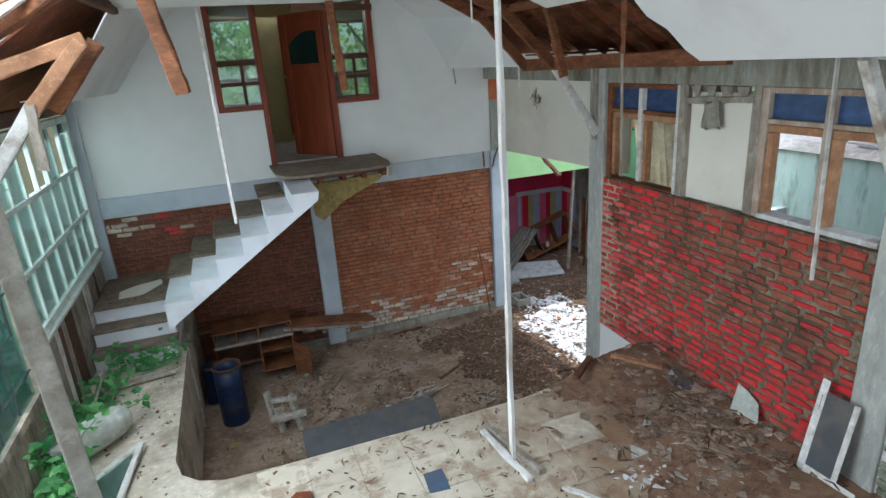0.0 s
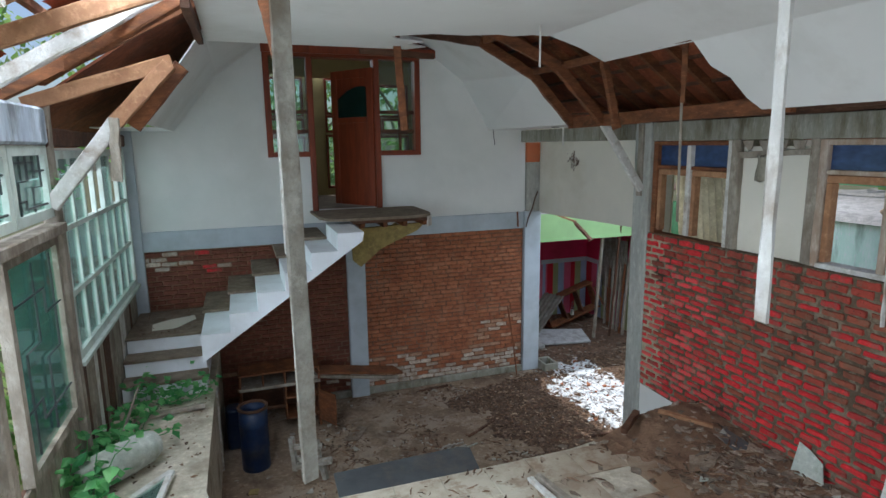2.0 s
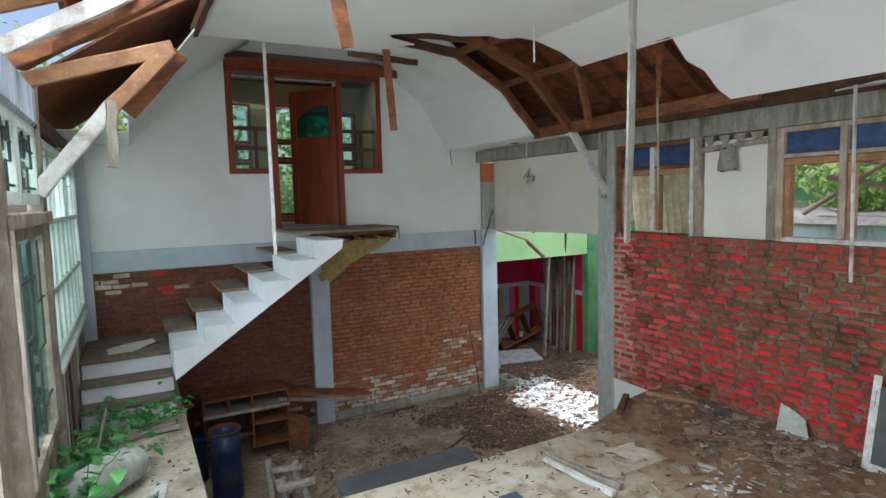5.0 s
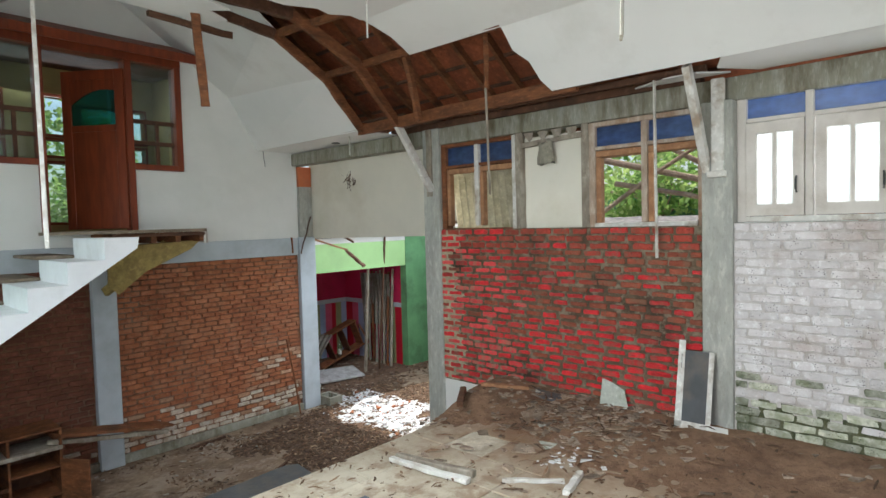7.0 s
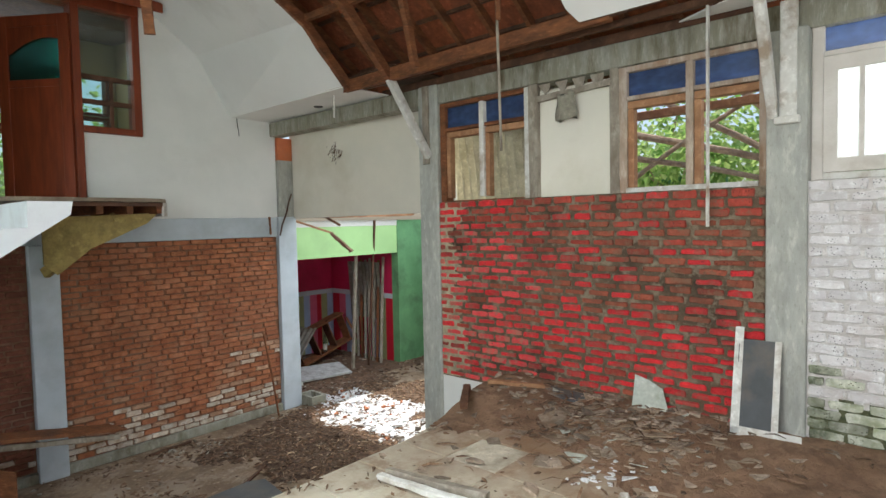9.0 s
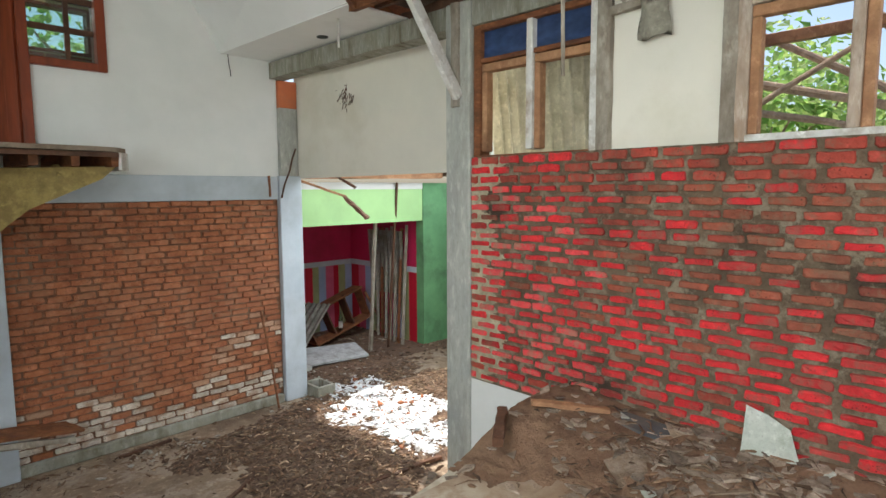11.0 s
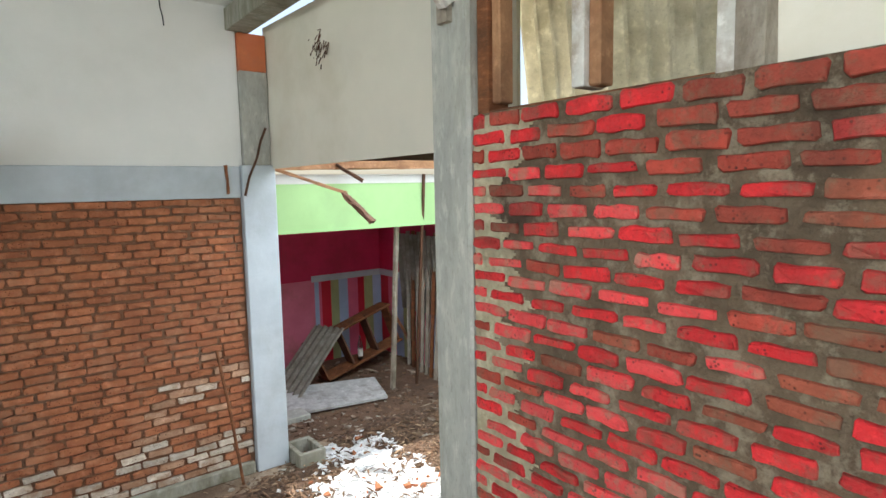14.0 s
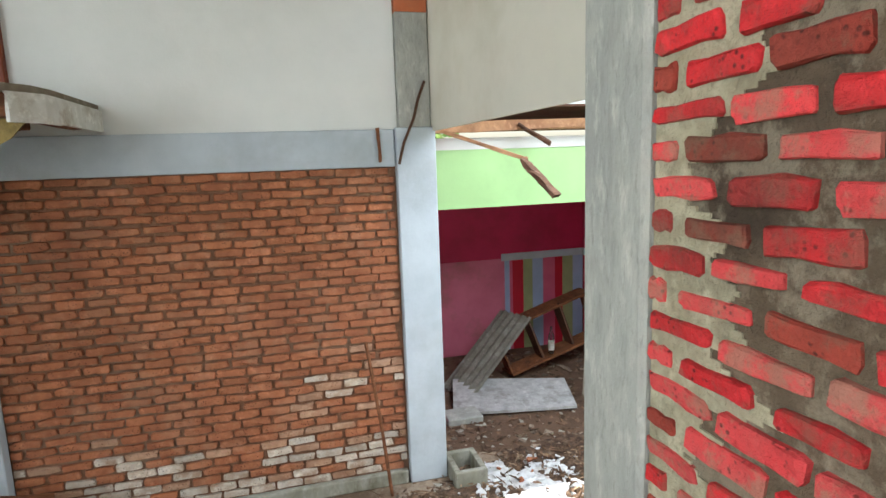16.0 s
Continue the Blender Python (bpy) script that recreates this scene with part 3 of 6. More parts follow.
slab([(M_X, -2.6, M_Z), (E_R, -2.6, E_Z), (E_R, 3.42, E_Z), (3.2, 3.48, 3.066), (3.05, 3.5, 3.21), (2.95, 3.6, 3.306), (M_X, 3.60, M_Z)], -0.012, ceil)
slab([(E_R, 6.1, E_Z), (E_R, FAR, EAVE), (K_R, FAR, FLAT), (M_X, 6.1, 3.52)][::-1], 0.012, ceil)
slab([(M_X, 6.1, 3.52), (K_R, FAR, FLAT), (1.115, FAR, RIDGE), (1.115, 5.72, 4.4), (2.0, 6.0, 3.95)][::-1], 0.012, ceil)
slab([(E_L, 5.6, EAVE), (K_L, 5.3, FLAT), (K_L, FAR, FLAT), (E_L, FAR, EAVE)][::-1], 0.012, ceil)
slab([(K_L, 5.4, FLAT), (1.115, 5.4, RIDGE), (1.115, FAR, RIDGE), (K_L, FAR, FLAT)][::-1], 0.012, ceil)
slab([(E_R, 6.1, EAVE + 0.004), (4.0, 6.1, EAVE + 0.004), (4.0, FAR, EAVE + 0.004), (E_R, FAR, EAVE + 0.004)], -0.012, ceil)
slab([(E_R, -2.6, E_Z), (3.90, -2.6, E_Z), (3.90, 1.9, E_Z), (3.6, 2.12, E_Z), (E_R, 2.0, E_Z)], -0.012, ceil)
slab([(3.52, 2.25, E_Z - 0.03), (3.88, 2.1, E_Z + 0.01), (3.86, 2.9, E_Z + 0.01), (3.60, 2.55, E_Z - 0.01)], -0.012, ceil)
slab([(-1.85, 7.0, EAVE), (E_L, 7.0, EAVE), (E_L, FAR, EAVE), (-1.85, FAR, EAVE)], -0.012, ceil)
structure("ceiling", ceil, CEIL, "sagging white ceiling boards with a large torn hole", "ceiling")

# ---- roof over the hall: clay tiles on battens and rafters ----
SLOPE = (5.25 - 2.72) / (1.115 - 4.75)


def roof_z(x):
    return 5.25 + SLOPE * abs(x - 1.115) + 0.0


roof = structure("roof", slab([(4.75, -2.8, roof_z(4.75) + 0.05), (4.75, 5.55, roof_z(4.75) + 0.05), (4.25, 5.75, roof_z(4.25) + 0.05), (4.25, 9.2, roof_z(4.25) + 0.05), (1.115, 9.2, 5.30), (1.115, -2.8, 5.30)], 0.02), ROOFTILE, "old clay tile roof seen from underneath", "roof")
bm = bmesh.new()
slab([(1.115, 5.75, 5.30), (1.115, 9.2, 5.30), (-2.5, 9.2, 2.78), (-2.5, 5.75, 2.78)], 0.02, bm)
slab([(1.115, -2.8, 5.30), (1.115, 5.75, 5.30), (-0.75, 5.75, 4.0), (-0.75, -2.8, 4.0)], 0.02, bm)
slab([(-0.75, -2.8, 4.0), (-0.75, 0.9, 4.0), (-2.5, 0.9, 2.78), (-2.5, -2.8, 2.78)], 0.02, bm)
structure("roof_left", bm, ROOFTILE, "clay tile roof with its lower part fallen in", "roof")
for i in range(24):
    y = -1.8 + 0.40 * i
    if 2.4 < y < 7.0:
        solo("rafter", beam((4.62 if y < 5.5 else 4.2, y, roof_z(4.62 if y < 5.5 else 4.2) - 0.03), (1.2, y, roof_z(1.2) - 0.03), 0.05, 0.09, worn=0.003, segs=6), WOOD, "brown timber rafter under the clay tiles", "rafter", "roof rafters")
for i in range(12):
    x = 4.5 - 0.29 * i
    solo("batten", beam((x, 2.2, roof_z(x) + 0.022), (x, 7.4 if x < 4.2 else 5.5, roof_z(x) + 0.022), 0.04, 0.03), WOOD_DARK, "thin dark roof batten", "batten", "roof battens")
# exposed ceiling frame round the torn hole
for p, q, w, h, m in (
    ((3.33, 6.08, 2.95), (2.80, 6.08, 3.50), 0.05, 0.10, WOOD), ((2.80, 6.08, 3.50), (2.1, 6.0, 3.83), 0.05, 0.10, WOOD), ((2.1, 6.0, 3.83), (0.95, 5.85, 3.90), 0.05, 0.10, WOOD_DARK), ((3.60, 2.2, 3.0), (3.55, 6.1, 3.0), 0.05, 0.05, WOOD_DARK), ((3.30, 1.95, 3.03), (3.34, 3.4, 3.01), 0.05, 0.06, WOOD_DARK),
    ((3.34, 3.2, 3.01), (3.34, 6.15, 2.98), 0.06, 0.12, WOOD), ((2.84, 3.7, 3.52), (2.80, 6.08, 3.54), 0.05, 0.07, WOOD), ((2.2, 4.7, 3.78), (2.15, 6.0, 3.84), 0.05, 0.07, WOOD),
    ((3.33, 5.48, 2.96), (2.74, 5.44, 3.52), 0.07, 0.10, WOOD), ((2.74, 5.44, 3.52), (1.95, 5.45, 3.85), 0.07, 0.11, WOOD), ((1.95, 5.45, 3.85), (0.95, 5.3, 3.78), 0.07, 0.10, WOOD_DARK),
    ((2.88, 4.85, 3.50), (3.06, 4.86, 2.88), 0.05, 0.07, WOOD), ((3.02, 3.95, 3.60), (3.04, 3.97, 3.06), 0.04, 0.06, WOOD), ((2.80, 4.74, 3.51), (2.77, 3.60, 3.50), 0.04, 0.05, WOOD),
):
    solo("ceiling_timber", beam(p, q, w, h, worn=0.006, segs=6), m, "splintered brown timber of the ceiling frame", "timber", "exposed ceiling timbers")

# ---- upper room behind the door ----
structure("floor_upper", box(-1.2, 3.4, FAR + 0.2, 11.5, 1.66, 1.82), TREAD, "dusty upper room floor", "floor")
structure("wall_upper_left", cells("x", -0.5, -0.35, FAR + 0.2, 11.5, 1.82, 4.6, []), OCHRE, "ochre painted wall of the upper room")
structure("wall_upper_right", cells("x", 2.9, 3.05, FAR + 0.2, 11.5, 1.82, 4.6, [(9.4, 10.6, 2.6, 3.5)]), OCHRE, "ochre painted wall with a window opening")
PANES = [(-0.15, 0.75, 3.30, 3.95), (-0.15, 0.45, 2.98, 3.22), (0.52, 0.75, 2.98, 3.22), (-0.15, 0.75, 2.55, 2.90), (1.20, 1.62, 3.35, 3.95), (1.20, 1.62, 3.02, 3.28), (1.20, 1.62, 1.98, 2.92), (1.78, 2.75, 3.30, 3.85), (1.78, 2.20, 2.98, 3.22), (2.28, 2.75, 2.98, 3.22), (1.78, 2.10, 2.55, 2.9), (2.18, 2.75, 2.55, 2.9)]
structure("wall_upper_back", cells("y", 11.2, 11.32, -0.4, 3.0, 1.82, 4.6, PANES), OCHRE, "ochre back wall with rows of small window openings")
for a, b, c, d in PANES:
    bm = cells("y", 11.17, 11.35, a - 0.03, b + 0.03, c - 0.03, d + 0.03, [(a + 0.012, b - 0.012, c + 0.012, d - 0.012)])
    w = tagged(part("window_upper_back", bm, WOOD_RED), "small dark wood window frame with a leafy view", "window", "", "structure")
    part("pane", box(a, b, 11.25, 11.256, c, d), GLASS, w).visible_shadow = False
structure("ceiling_upper", slab([(-0.5, FAR + 0.2, 4.2), (3.0, FAR + 0.2, 4.2), (3.0, 11.4, 4.4), (-0.5, 11.4, 4.4)], -0.02), WOOD_DARK, "dark boarded ceiling of the upper room", "ceiling")

# ---- side room ----
structure("wall_side_far", cells("y", 11.1, 11.25, 3.9, 7.1, LOW, 1.2, []), PINK, "crimson painted wall of the side room")
structure("wall_side_far_dado", box(3.9, 5.78, 11.09, 11.098, LOW, 0.14), LIGHTPINK, "faded pink dado with peeling paint")
structure("wall_side_far_rail", box(5.74, 6.9, 11.085, 11.098, 0.11, 0.20), BLUEGREY, "pale grey painted rail", "trim")
for i, (a, b, k) in enumerate(((5.78, 5.85, "blue"), (5.85, 5.89, "pink"), (5.89, 6.04, "red"), (6.04, 6.17, "olive"), (6.17, 6.32, "blue"), (6.32, 6.49, "pink"), (6.49, 6.60, "red"), (6.60, 6.75, "olive"), (6.75, 6.9, "blue"))):
    structure(f"wall_side_stripe_{i + 1}", box(a, b, 11.088, 11.098, LOW, 0.11), STRIPES[k], f"{k} painted vertical stripe on the wall", "wall")
structure("wall_side_right", cells("x", 6.9, 7.05, 9.2, 11.1, LOW, 1.4, []), PINK, "crimson painted return wall")
for i in range(9):
    k = ("red", "olive", "blue", "pink")[i % 4]
    structure(f"wall_side_return_stripe_{i + 1}", box(6.885, 6.898, 9.25 + 0.2 * i, 9.25 + 0.2 * (i + 1), LOW, 0.11), STRIPES[k], f"{k} painted vertical stripe on the wall", "wall")
structure("wall_side_return_rail", box(6.88, 6.898, 9.25, 11.08, 0.11, 0.20), BLUEGREY, "pale grey painted rail", "trim")
structure("wall_side_green_band", box(4.0, 6.88, 9.1, 9.25, 0.99, 1.50), GREEN, "light green painted beam over the alcove", "beam")
structure("wall_side_white_band", box(4.0, 6.88, 9.09, 9.25, 1.50, 1.60), PLASTER, "white band above the green beam", "beam")
structure("wall_side_green", cells("y", 9.08, 9.25, 6.88, 9.2, LOW, 1.6, []), GREEN_DARK, "stained green painted pier and wall", "wall")
structure("wall_side_east", cells("x", 9.1, 9.25, 4.0, 9.1, LOW, 2.2, [(5.0, 8.0, 0.0, 2.0)]), GREEN_DARK, "stained green wall with a wide opening", "wall")
structure("wall_side_near", cells("y", 5.25, 5.35, 4.1, 6.65, LOW, 1.0, []), PLASTER, "plastered garden-side wall", "wall")
structure("wall_side_left", cells("x", 3.9, 4.0, FAR + 0.2, 11.1, LOW, 1.65, []), PINK, "crimson painted wall behind the column", "wall")
bm = bmesh.new()
slab([(4.0, 8.9, 1.84), (9.2, 8.9, 1.84), (9.2, 11.3, 1.75), (4.0, 11.3, 1.75)], -0.02, bm)
structure("ceiling_side", bm, WOOD_DARK, "dark remains of the side room ceiling", "ceiling")
solo("side_ceiling_beam", beam((4.1, 8.98, 1.68), (7.2, 8.98, 1.72), 0.06, 0.09, worn=0.008, segs=10), WOOD_ORANGE, "splintered pale timber beam in the side room", "beam")

structure("floor_alcove", slab([(4.05, 8.75, LOW + 0.004), (5.2, 8.6, LOW + 0.004), (6.4, 8.8, LOW + 0.004), (8.8, 8.5, LOW + 0.004), (8.8, 9.06, LOW + 0.004), (6.86, 9.06, LOW + 0.004), (6.86, 11.08, LOW + 0.004), (4.05, 11.08, LOW + 0.004)], 0.01), WETDIRT, "dark trodden earth over the alcove floor", "floor")

# ---- left wall: window grid, planks, posts ----
wl = thing("window_grid", (LEFT, 6.9, 1.0), "large pale green wooden grid window with dusty panes", "window")
wl["kind"] = "structure"
part("window_frame", cells("x", LEFT - 0.05, LEFT + 0.03, 5.40, 8.38, 0.99, 2.74, [(5.48, 8.30, 1.06, 2.67)]), PALEGREEN, wl)
for i in range(1, 7):
    y = 5.48 + 2.82 * i / 7
    part("mullion", box(LEFT - 0.03, LEFT + 0.015, y - 0.016, y + 0.016, 1.06, 2.67), PALEGREEN, wl)
for z in (1.55, 2.10):
    part("glazing_bar", box(LEFT - 0.035, LEFT + 0.02, 5.48, 8.30, z - 0.022, z + 0.022), PALEGREEN, wl)
part("window_sill", box(LEFT - 0.06, LEFT + 0.07, 5.38, 8.38, 0.95, 0.99, 0.006), PALEGREEN, wl)
for i in range(7):
    for j, (a, b) in enumerate(((1.06, 1.528), (1.572, 2.078), (2.122, 2.67))):
        if (i, j) in ((2, 2), (3, 2), (5, 2)):
            continue
        y = 5.48 + 2.82 * i / 7
        part("pane", box(LEFT - 0.008, LEFT - 0.004, y + 0.016, y + 2.82 / 7 - 0.016, a, b), GLASS_GREEN, wl).visible_shadow = False
wall_left = structure("wall_left_planks", cells("x", LEFT - 0.06, LEFT - 0.03, 5.35, 8.40, -0.02, 0.95, []), WOOD_DARK, "weathered grey plank dado under the window", "wall")
y = 5.42
while y < 8.3:
    w = R.uniform(0.10, 0.2)
    part("plank", box(LEFT - 0.03, LEFT - 0.008 + R.uniform(0, 0.012), y, min(y + w - 0.012, 8.36), -0.01, 0.945, 0.004), R.choice((WOOD_GREY, WOOD_GREY, WHITEWOOD, WOOD_DARK)), wall_left)
    y += w
structure("post_left", beam((LEFT, 5.30, -0.02), (LEFT, 5.30, 3.1), 0.11, 0.11, worn=0.006, segs=10), WOOD_GREY, "weathered timber post with peeling paint", "post")
structure("post_left_front", beam((LEFT + 0.01, 3.72, -0.02), (LEFT + 0.01, 3.72, 3.0), 0.10, 0.10, worn=0.006, segs=10), WOOD_GREY, "flaking pale timber post", "post")
structure("beam_left", beam((LEFT, 5.24, 2.84), (LEFT, 8.4, 2.84), 0.10, 0.14, worn=0.006, segs=12), WOOD_DARK, "dark timber eaves beam", "beam")


def grille_window(y0, y1, z0, z1, label, material, pane=None):
    """Framed pane with a stepped iron grille."""
    g = thing("grille_window", (LEFT, (y0 + y1) / 2, z0), label, "window", "grille windows")
    part("frame", cells("x", LEFT - 0.04, LEFT + 0.03, y0, y1, z0, z1, [(y0 + 0.07, y1 - 0.07, z0 + 0.07, z1 - 0.07)]), material, g)
    part("pane", box(LEFT - 0.012, LEFT - 0.008, y0 + 0.07, y1 - 0.07, z0 + 0.07, z1 - 0.07), pane or GLASS_GREEN, g).visible_shadow = False
    w, h = y1 - y0, z1 - z0
    for poly in (((0.2, 0.08), (0.2, 0.55), (0.45, 0.55), (0.45, 0.93)), ((0.8, 0.93), (0.8, 0.45), (0.55, 0.45), (0.55, 0.08)), ((0.08, 0.78), (0.62, 0.78), (0.62, 0.66), (0.92, 0.66)), ((0.08, 0.3), (0.35, 0.3), (0.35, 0.2), (0.92, 0.2))):
        part("grille_bar", tube([(LEFT + 0.012, y0 + a * w, z0 + b * h) for a, b in poly], 0.009, 6), IRON, g)
    return g


grille_window(4.08, 5.22, 0.62, 2.10, "tall green glazed panel with a stepped iron grille", WOOD_GREY, GLASS_DEEP)
grille_window(4.42, 5.22, 2.24, 2.78, "small upper grille window, pale frame", PALEGREEN)
grille_window(3.80, 4.40, 2.24, 2.78, "small upper grille window, pale frame", PALEGREEN)
structure("fascia_left", box(LEFT - 0.10, LEFT + 0.05, 3.62, 5.235, 2.785, 3.06, 0.02), PALEBLUE, "flaking pale blue fascia board over the small windows", "board")
structure("sill_left", box(LEFT - 0.07, LEFT + 0.09, 3.72, 5.28, 2.11, 2.19, 0.008), WOOD_GREY, "weathered timber rail between the grille windows", "sill")
dado = structure("wall_left_dado", cells("x", LEFT - 0.06, LEFT - 0.03, 3.72, 5.26, -0.02, 0.60, []), WOOD_DARK, "plank dado below the grille windows", "wall")
for i in range(11):
    part("plank", box(LEFT - 0.03, LEFT + R.uniform(-0.004, 0.006), 3.76 + 0.136 * i, 3.76 + 0.136 * (i + 1) - 0.012, -0.01, 0.60, 0.004), WOOD_GREY, dado)
# The opening is unseen, added to let the left fill lamp in.
structure("wall_left_front", cells("x", LEFT - 0.12, LEFT, -2.6, 3.66, -0.02, 2.8, [(0.9, 3.4, 0.9, 2.5)]), WOOD_GREY, "plain boarded wall, its wide opening added for the fill lamp", "wall")

# ---- stair down which the walk begins (plain concrete) ----
bm = bmesh.new()
for i in range(8):
    z = 1.62 - 0.195 * i
    box(0.45 - 0.22 * (i + 1) if i else -0.0, 0.45 - 0.22 * i if i else 1.2, -0.85, 0.28, -0.01, z, 0.0, bm) if i < 6 else None
box(-1.79, -0.87, -0.85, 0.44, -0.01, 0.62, 0, bm)
box(-1.79, -0.87, 0.44, 0.70, -0.01, 0.44, 0, bm)
box(-1.79, -0.87, 0.70, 0.96, -0.01, 0.28, 0, bm)
box(-1.79, -0.87, 0.96, 1.2, -0.01, 0.13, 0, bm)
structure("stair_entry", bm, CONCRETE, "plain concrete stair down into the hall", "stair")

# ---- staircase along the far wall ----
st = thing("staircase", (-0.9, 7.6, 0), "white painted staircase with dusty brown treads climbing the brick wall", "staircase")
for i, y in enumerate((6.80, 7.06, 7.32)):
    y1 = 7.06 if i == 0 else 7.32 if i == 1 else 8.44
    part("riser", box(-1.80, -0.94, y, y1, -0.01 if i == 0 else 0.19 * i - 0.004, 0.19 * (i + 1) - 0.035, 0.004), STAIRWHITE, st, "white painted riser block")
    if i < 2:
        part("side_block", box(-1.80, -0.94, y1, 8.44, 0.19 * i if i else -0.01, 0.19 * (i + 1) - 0.004), STAIRWHITE, st)
    part("tread", box(-1.81, -0.92, y - 0.025, y1 + (0.0 if i < 2 else -0.002), 0.19 * (i + 1) - 0.035, 0.19 * (i + 1), 0.006), TREAD, st, "dusty brown board tread")
prof = [(-0.94, 0.43)]
for i in range(6):
    prof += [(-0.94 + 0.305 * i, 0.57 + 0.205 * (i + 1) - 0.035), (-0.94 + 0.305 * (i + 1), 0.57 + 0.205 * (i + 1) - 0.035)]
prof += [(0.87, 1.66)]
bm = slab([(x, 7.50, z) for x, z in prof], 0.94)
part("stringer", bm, STAIRWHITE, st, "solid white stepped stringer with a sloping underside")
for i in range(5):
    x0 = -0.94 + 0.305 * i
    part("tread", box(x0 - 0.03, x0 + 0.305, 7.47, 8.44, 0.57 + 0.205 * (i + 1) - 0.034, 0.57 + 0.205 * (i + 1), 0.006), TREAD, st, "dusty brown board tread")
b = Matrix.Translation((-1.35, 7.75, 0.578)) @ pose(0, 0, 0, 2, 0, 25)
bm = slab([b @ Vector(p) for p in ((-0.28, -0.12, 0), (-0.05, -0.22, 0), (0.26, -0.1, 0.03), (0.30, 0.05, 0.03), (0.02, 0.16, 0), (-0.2, 0.1, 0))], 0.008)
solo("plywood_scrap", bm, CREAM, "broken cream plywood scrap lying on the stair landing", "board")

ld = thing("landing", (1.2, 7.9, 1.79), "rounded plank landing with exposed joists below the door", "landing")
outline = [(0.52, 7.62), (0.62, 7.36), (0.82, 7.28), (1.72, 7.28), (1.90, 7.34), (2.0, 7.48), (2.03, 7.66), (2.03, 8.44), (0.5, 8.44)]
part("deck", slab([(x, y, 1.835) for x, y in outline], 0.035), TREAD, ld)
part("edge_band", slab([(1.92, 7.40, 1.80), (2.02, 7.55, 1.80), (2.03, 7.70, 1.80), (2.03, 7.70, 1.66), (2.02, 7.55, 1.66), (1.92, 7.40, 1.66)], 0.02), WHITEWOOD, ld, "curved white edge band")
part("side_band", box(2.032, 2.05, 7.68, 8.43, 1.665, 1.80, 0.003), WHITEWOOD, ld, "white edge band")
for x in (1.05, 1.35, 1.62, 1.9):
    part("joist", beam((x, 7.40, 1.74), (x, 8.43, 1.74), 0.06, 0.11, worn=0.003, segs=4), WOOD, ld)
part("edge_board", beam((0.9, 7.33, 1.775), (1.9, 7.33, 1.775), 0.03, 0.035), WOOD_DARK, ld)
part("soffit_board", slab([(0.92, 7.6, 1.66), (1.95, 7.6, 1.70), (1.85, 7.62, 1.60), (1.35, 7.7, 1.36), (1.06, 7.72, 1.12), (0.95, 7.70, 1.22)], 0.03), YELLOWWOOD, ld, "mouldy yellow plywood bracket")
part("bracket", beam((1.1, 8.28, 1.10), (1.55, 7.6, 1.66), 0.06, 0.10, worn=0.004, segs=4), YELLOWWOOD, ld)

# ---- timber frame with door and windows in the gable ----
fr = thing("door_frame", (1.05, FAR, 1.83), "varnished red-brown timber frame with side windows and open door", "door frame")
Y0, Y1 = FAR - 0.05, FAR + 0.14
for n, a in (("jamb", (-0.03, 0.05, 2.60, 4.03)), ("jamb", (0.54, 0.62, 1.83, 4.03)), ("jamb", (1.48, 1.56, 1.83, 4.03)), ("jamb", (2.09, 2.17, 2.60, 4.03))):
    part(n, box(a[0], a[1], Y0, Y1, a[2], a[3], 0.006), WOOD_RED, fr)
for a in ((0.05, 0.54), (1.56, 2.09)):
    part("window_sill", box(a[0], a[1], Y0 - 0.01, Y1, 2.60, 2.67, 0.006), WOOD_RED, fr)
part("head", box(-0.03, 2.17, Y0 - 0.01, Y1 + 0.02, 3.95, 4.10, 0.008), WOOD_RED, fr)
part("canopy", slab([(-0.06, FAR - 0.02, 4.20), (2.22, FAR - 0.02, 4.20), (2.28, 8.02, 4.02), (-0.06, 8.02, 4.02)], 0.03), WOOD_RED, fr, "boarded canopy above the door")
part("canopy_fascia", box(-0.06, 2.28, 8.00, 8.025, 3.94, 4.03), WOOD_RED, fr)
for x0, x1 in ((0.05, 0.54), (1.56, 2.09)):
    for z in (2.95, 3.22):
        part("glazing_bar", box(x0, x1, FAR + 0.03, FAR + 0.07, z - 0.025, z + 0.025), WOOD_DARK, fr)
    part("glazing_bar", box((x0 + x1) / 2 + 0.03, (x0 + x1) / 2 + 0.07, FAR + 0.032, FAR + 0.068, 2.67, 3.195), WOOD_DARK, fr)
    part("pane", box(x0, x1, FAR + 0.046, FAR + 0.05, 2.67, 3.95), GLASS, fr).visible_shadow = False
# the open leaf, hinged on the right jamb and swung into the room
dm = Matrix.Translation((1.47, FAR - 0.03, 1.86)) @ pose(0, 0, 0, 0, 0, 125)
dw, dh = 0.84, 1.98


def leaf(x0, x1, z0, z1, y=0.02):
    return box(x0, x1, -y, y, z0, z1, 0.004)


dr = thing("door", (1.47, FAR - 0.03, 1.86), "open varnished red wooden door with an arched glass light", "door")
for nm, bmx, mm in (
    ("stile", leaf(0, 0.12, 0, dh), WOOD_RED), ("stile", leaf(dw - 0.12, dw, 0, dh), WOOD_RED), ("bottom_panel", leaf(0.12, dw - 0.12, 0, 1.22, 0.016), WOOD_RED),
    ("lock_rail", leaf(0.12, dw - 0.12, 1.22, 1.30), WOOD_RED), ("top_rail", leaf(0.12, dw - 0.12, 1.86, dh), WOOD_RED),
    ("pane", leaf(0.12, dw - 0.12, 1.30, 1.86, 0.004), GLASS_TEAL),
):
    bmx.transform(dm)
    o = part(nm, bmx, mm, dr)
    if nm == "pane":
        o.visible_shadow = False
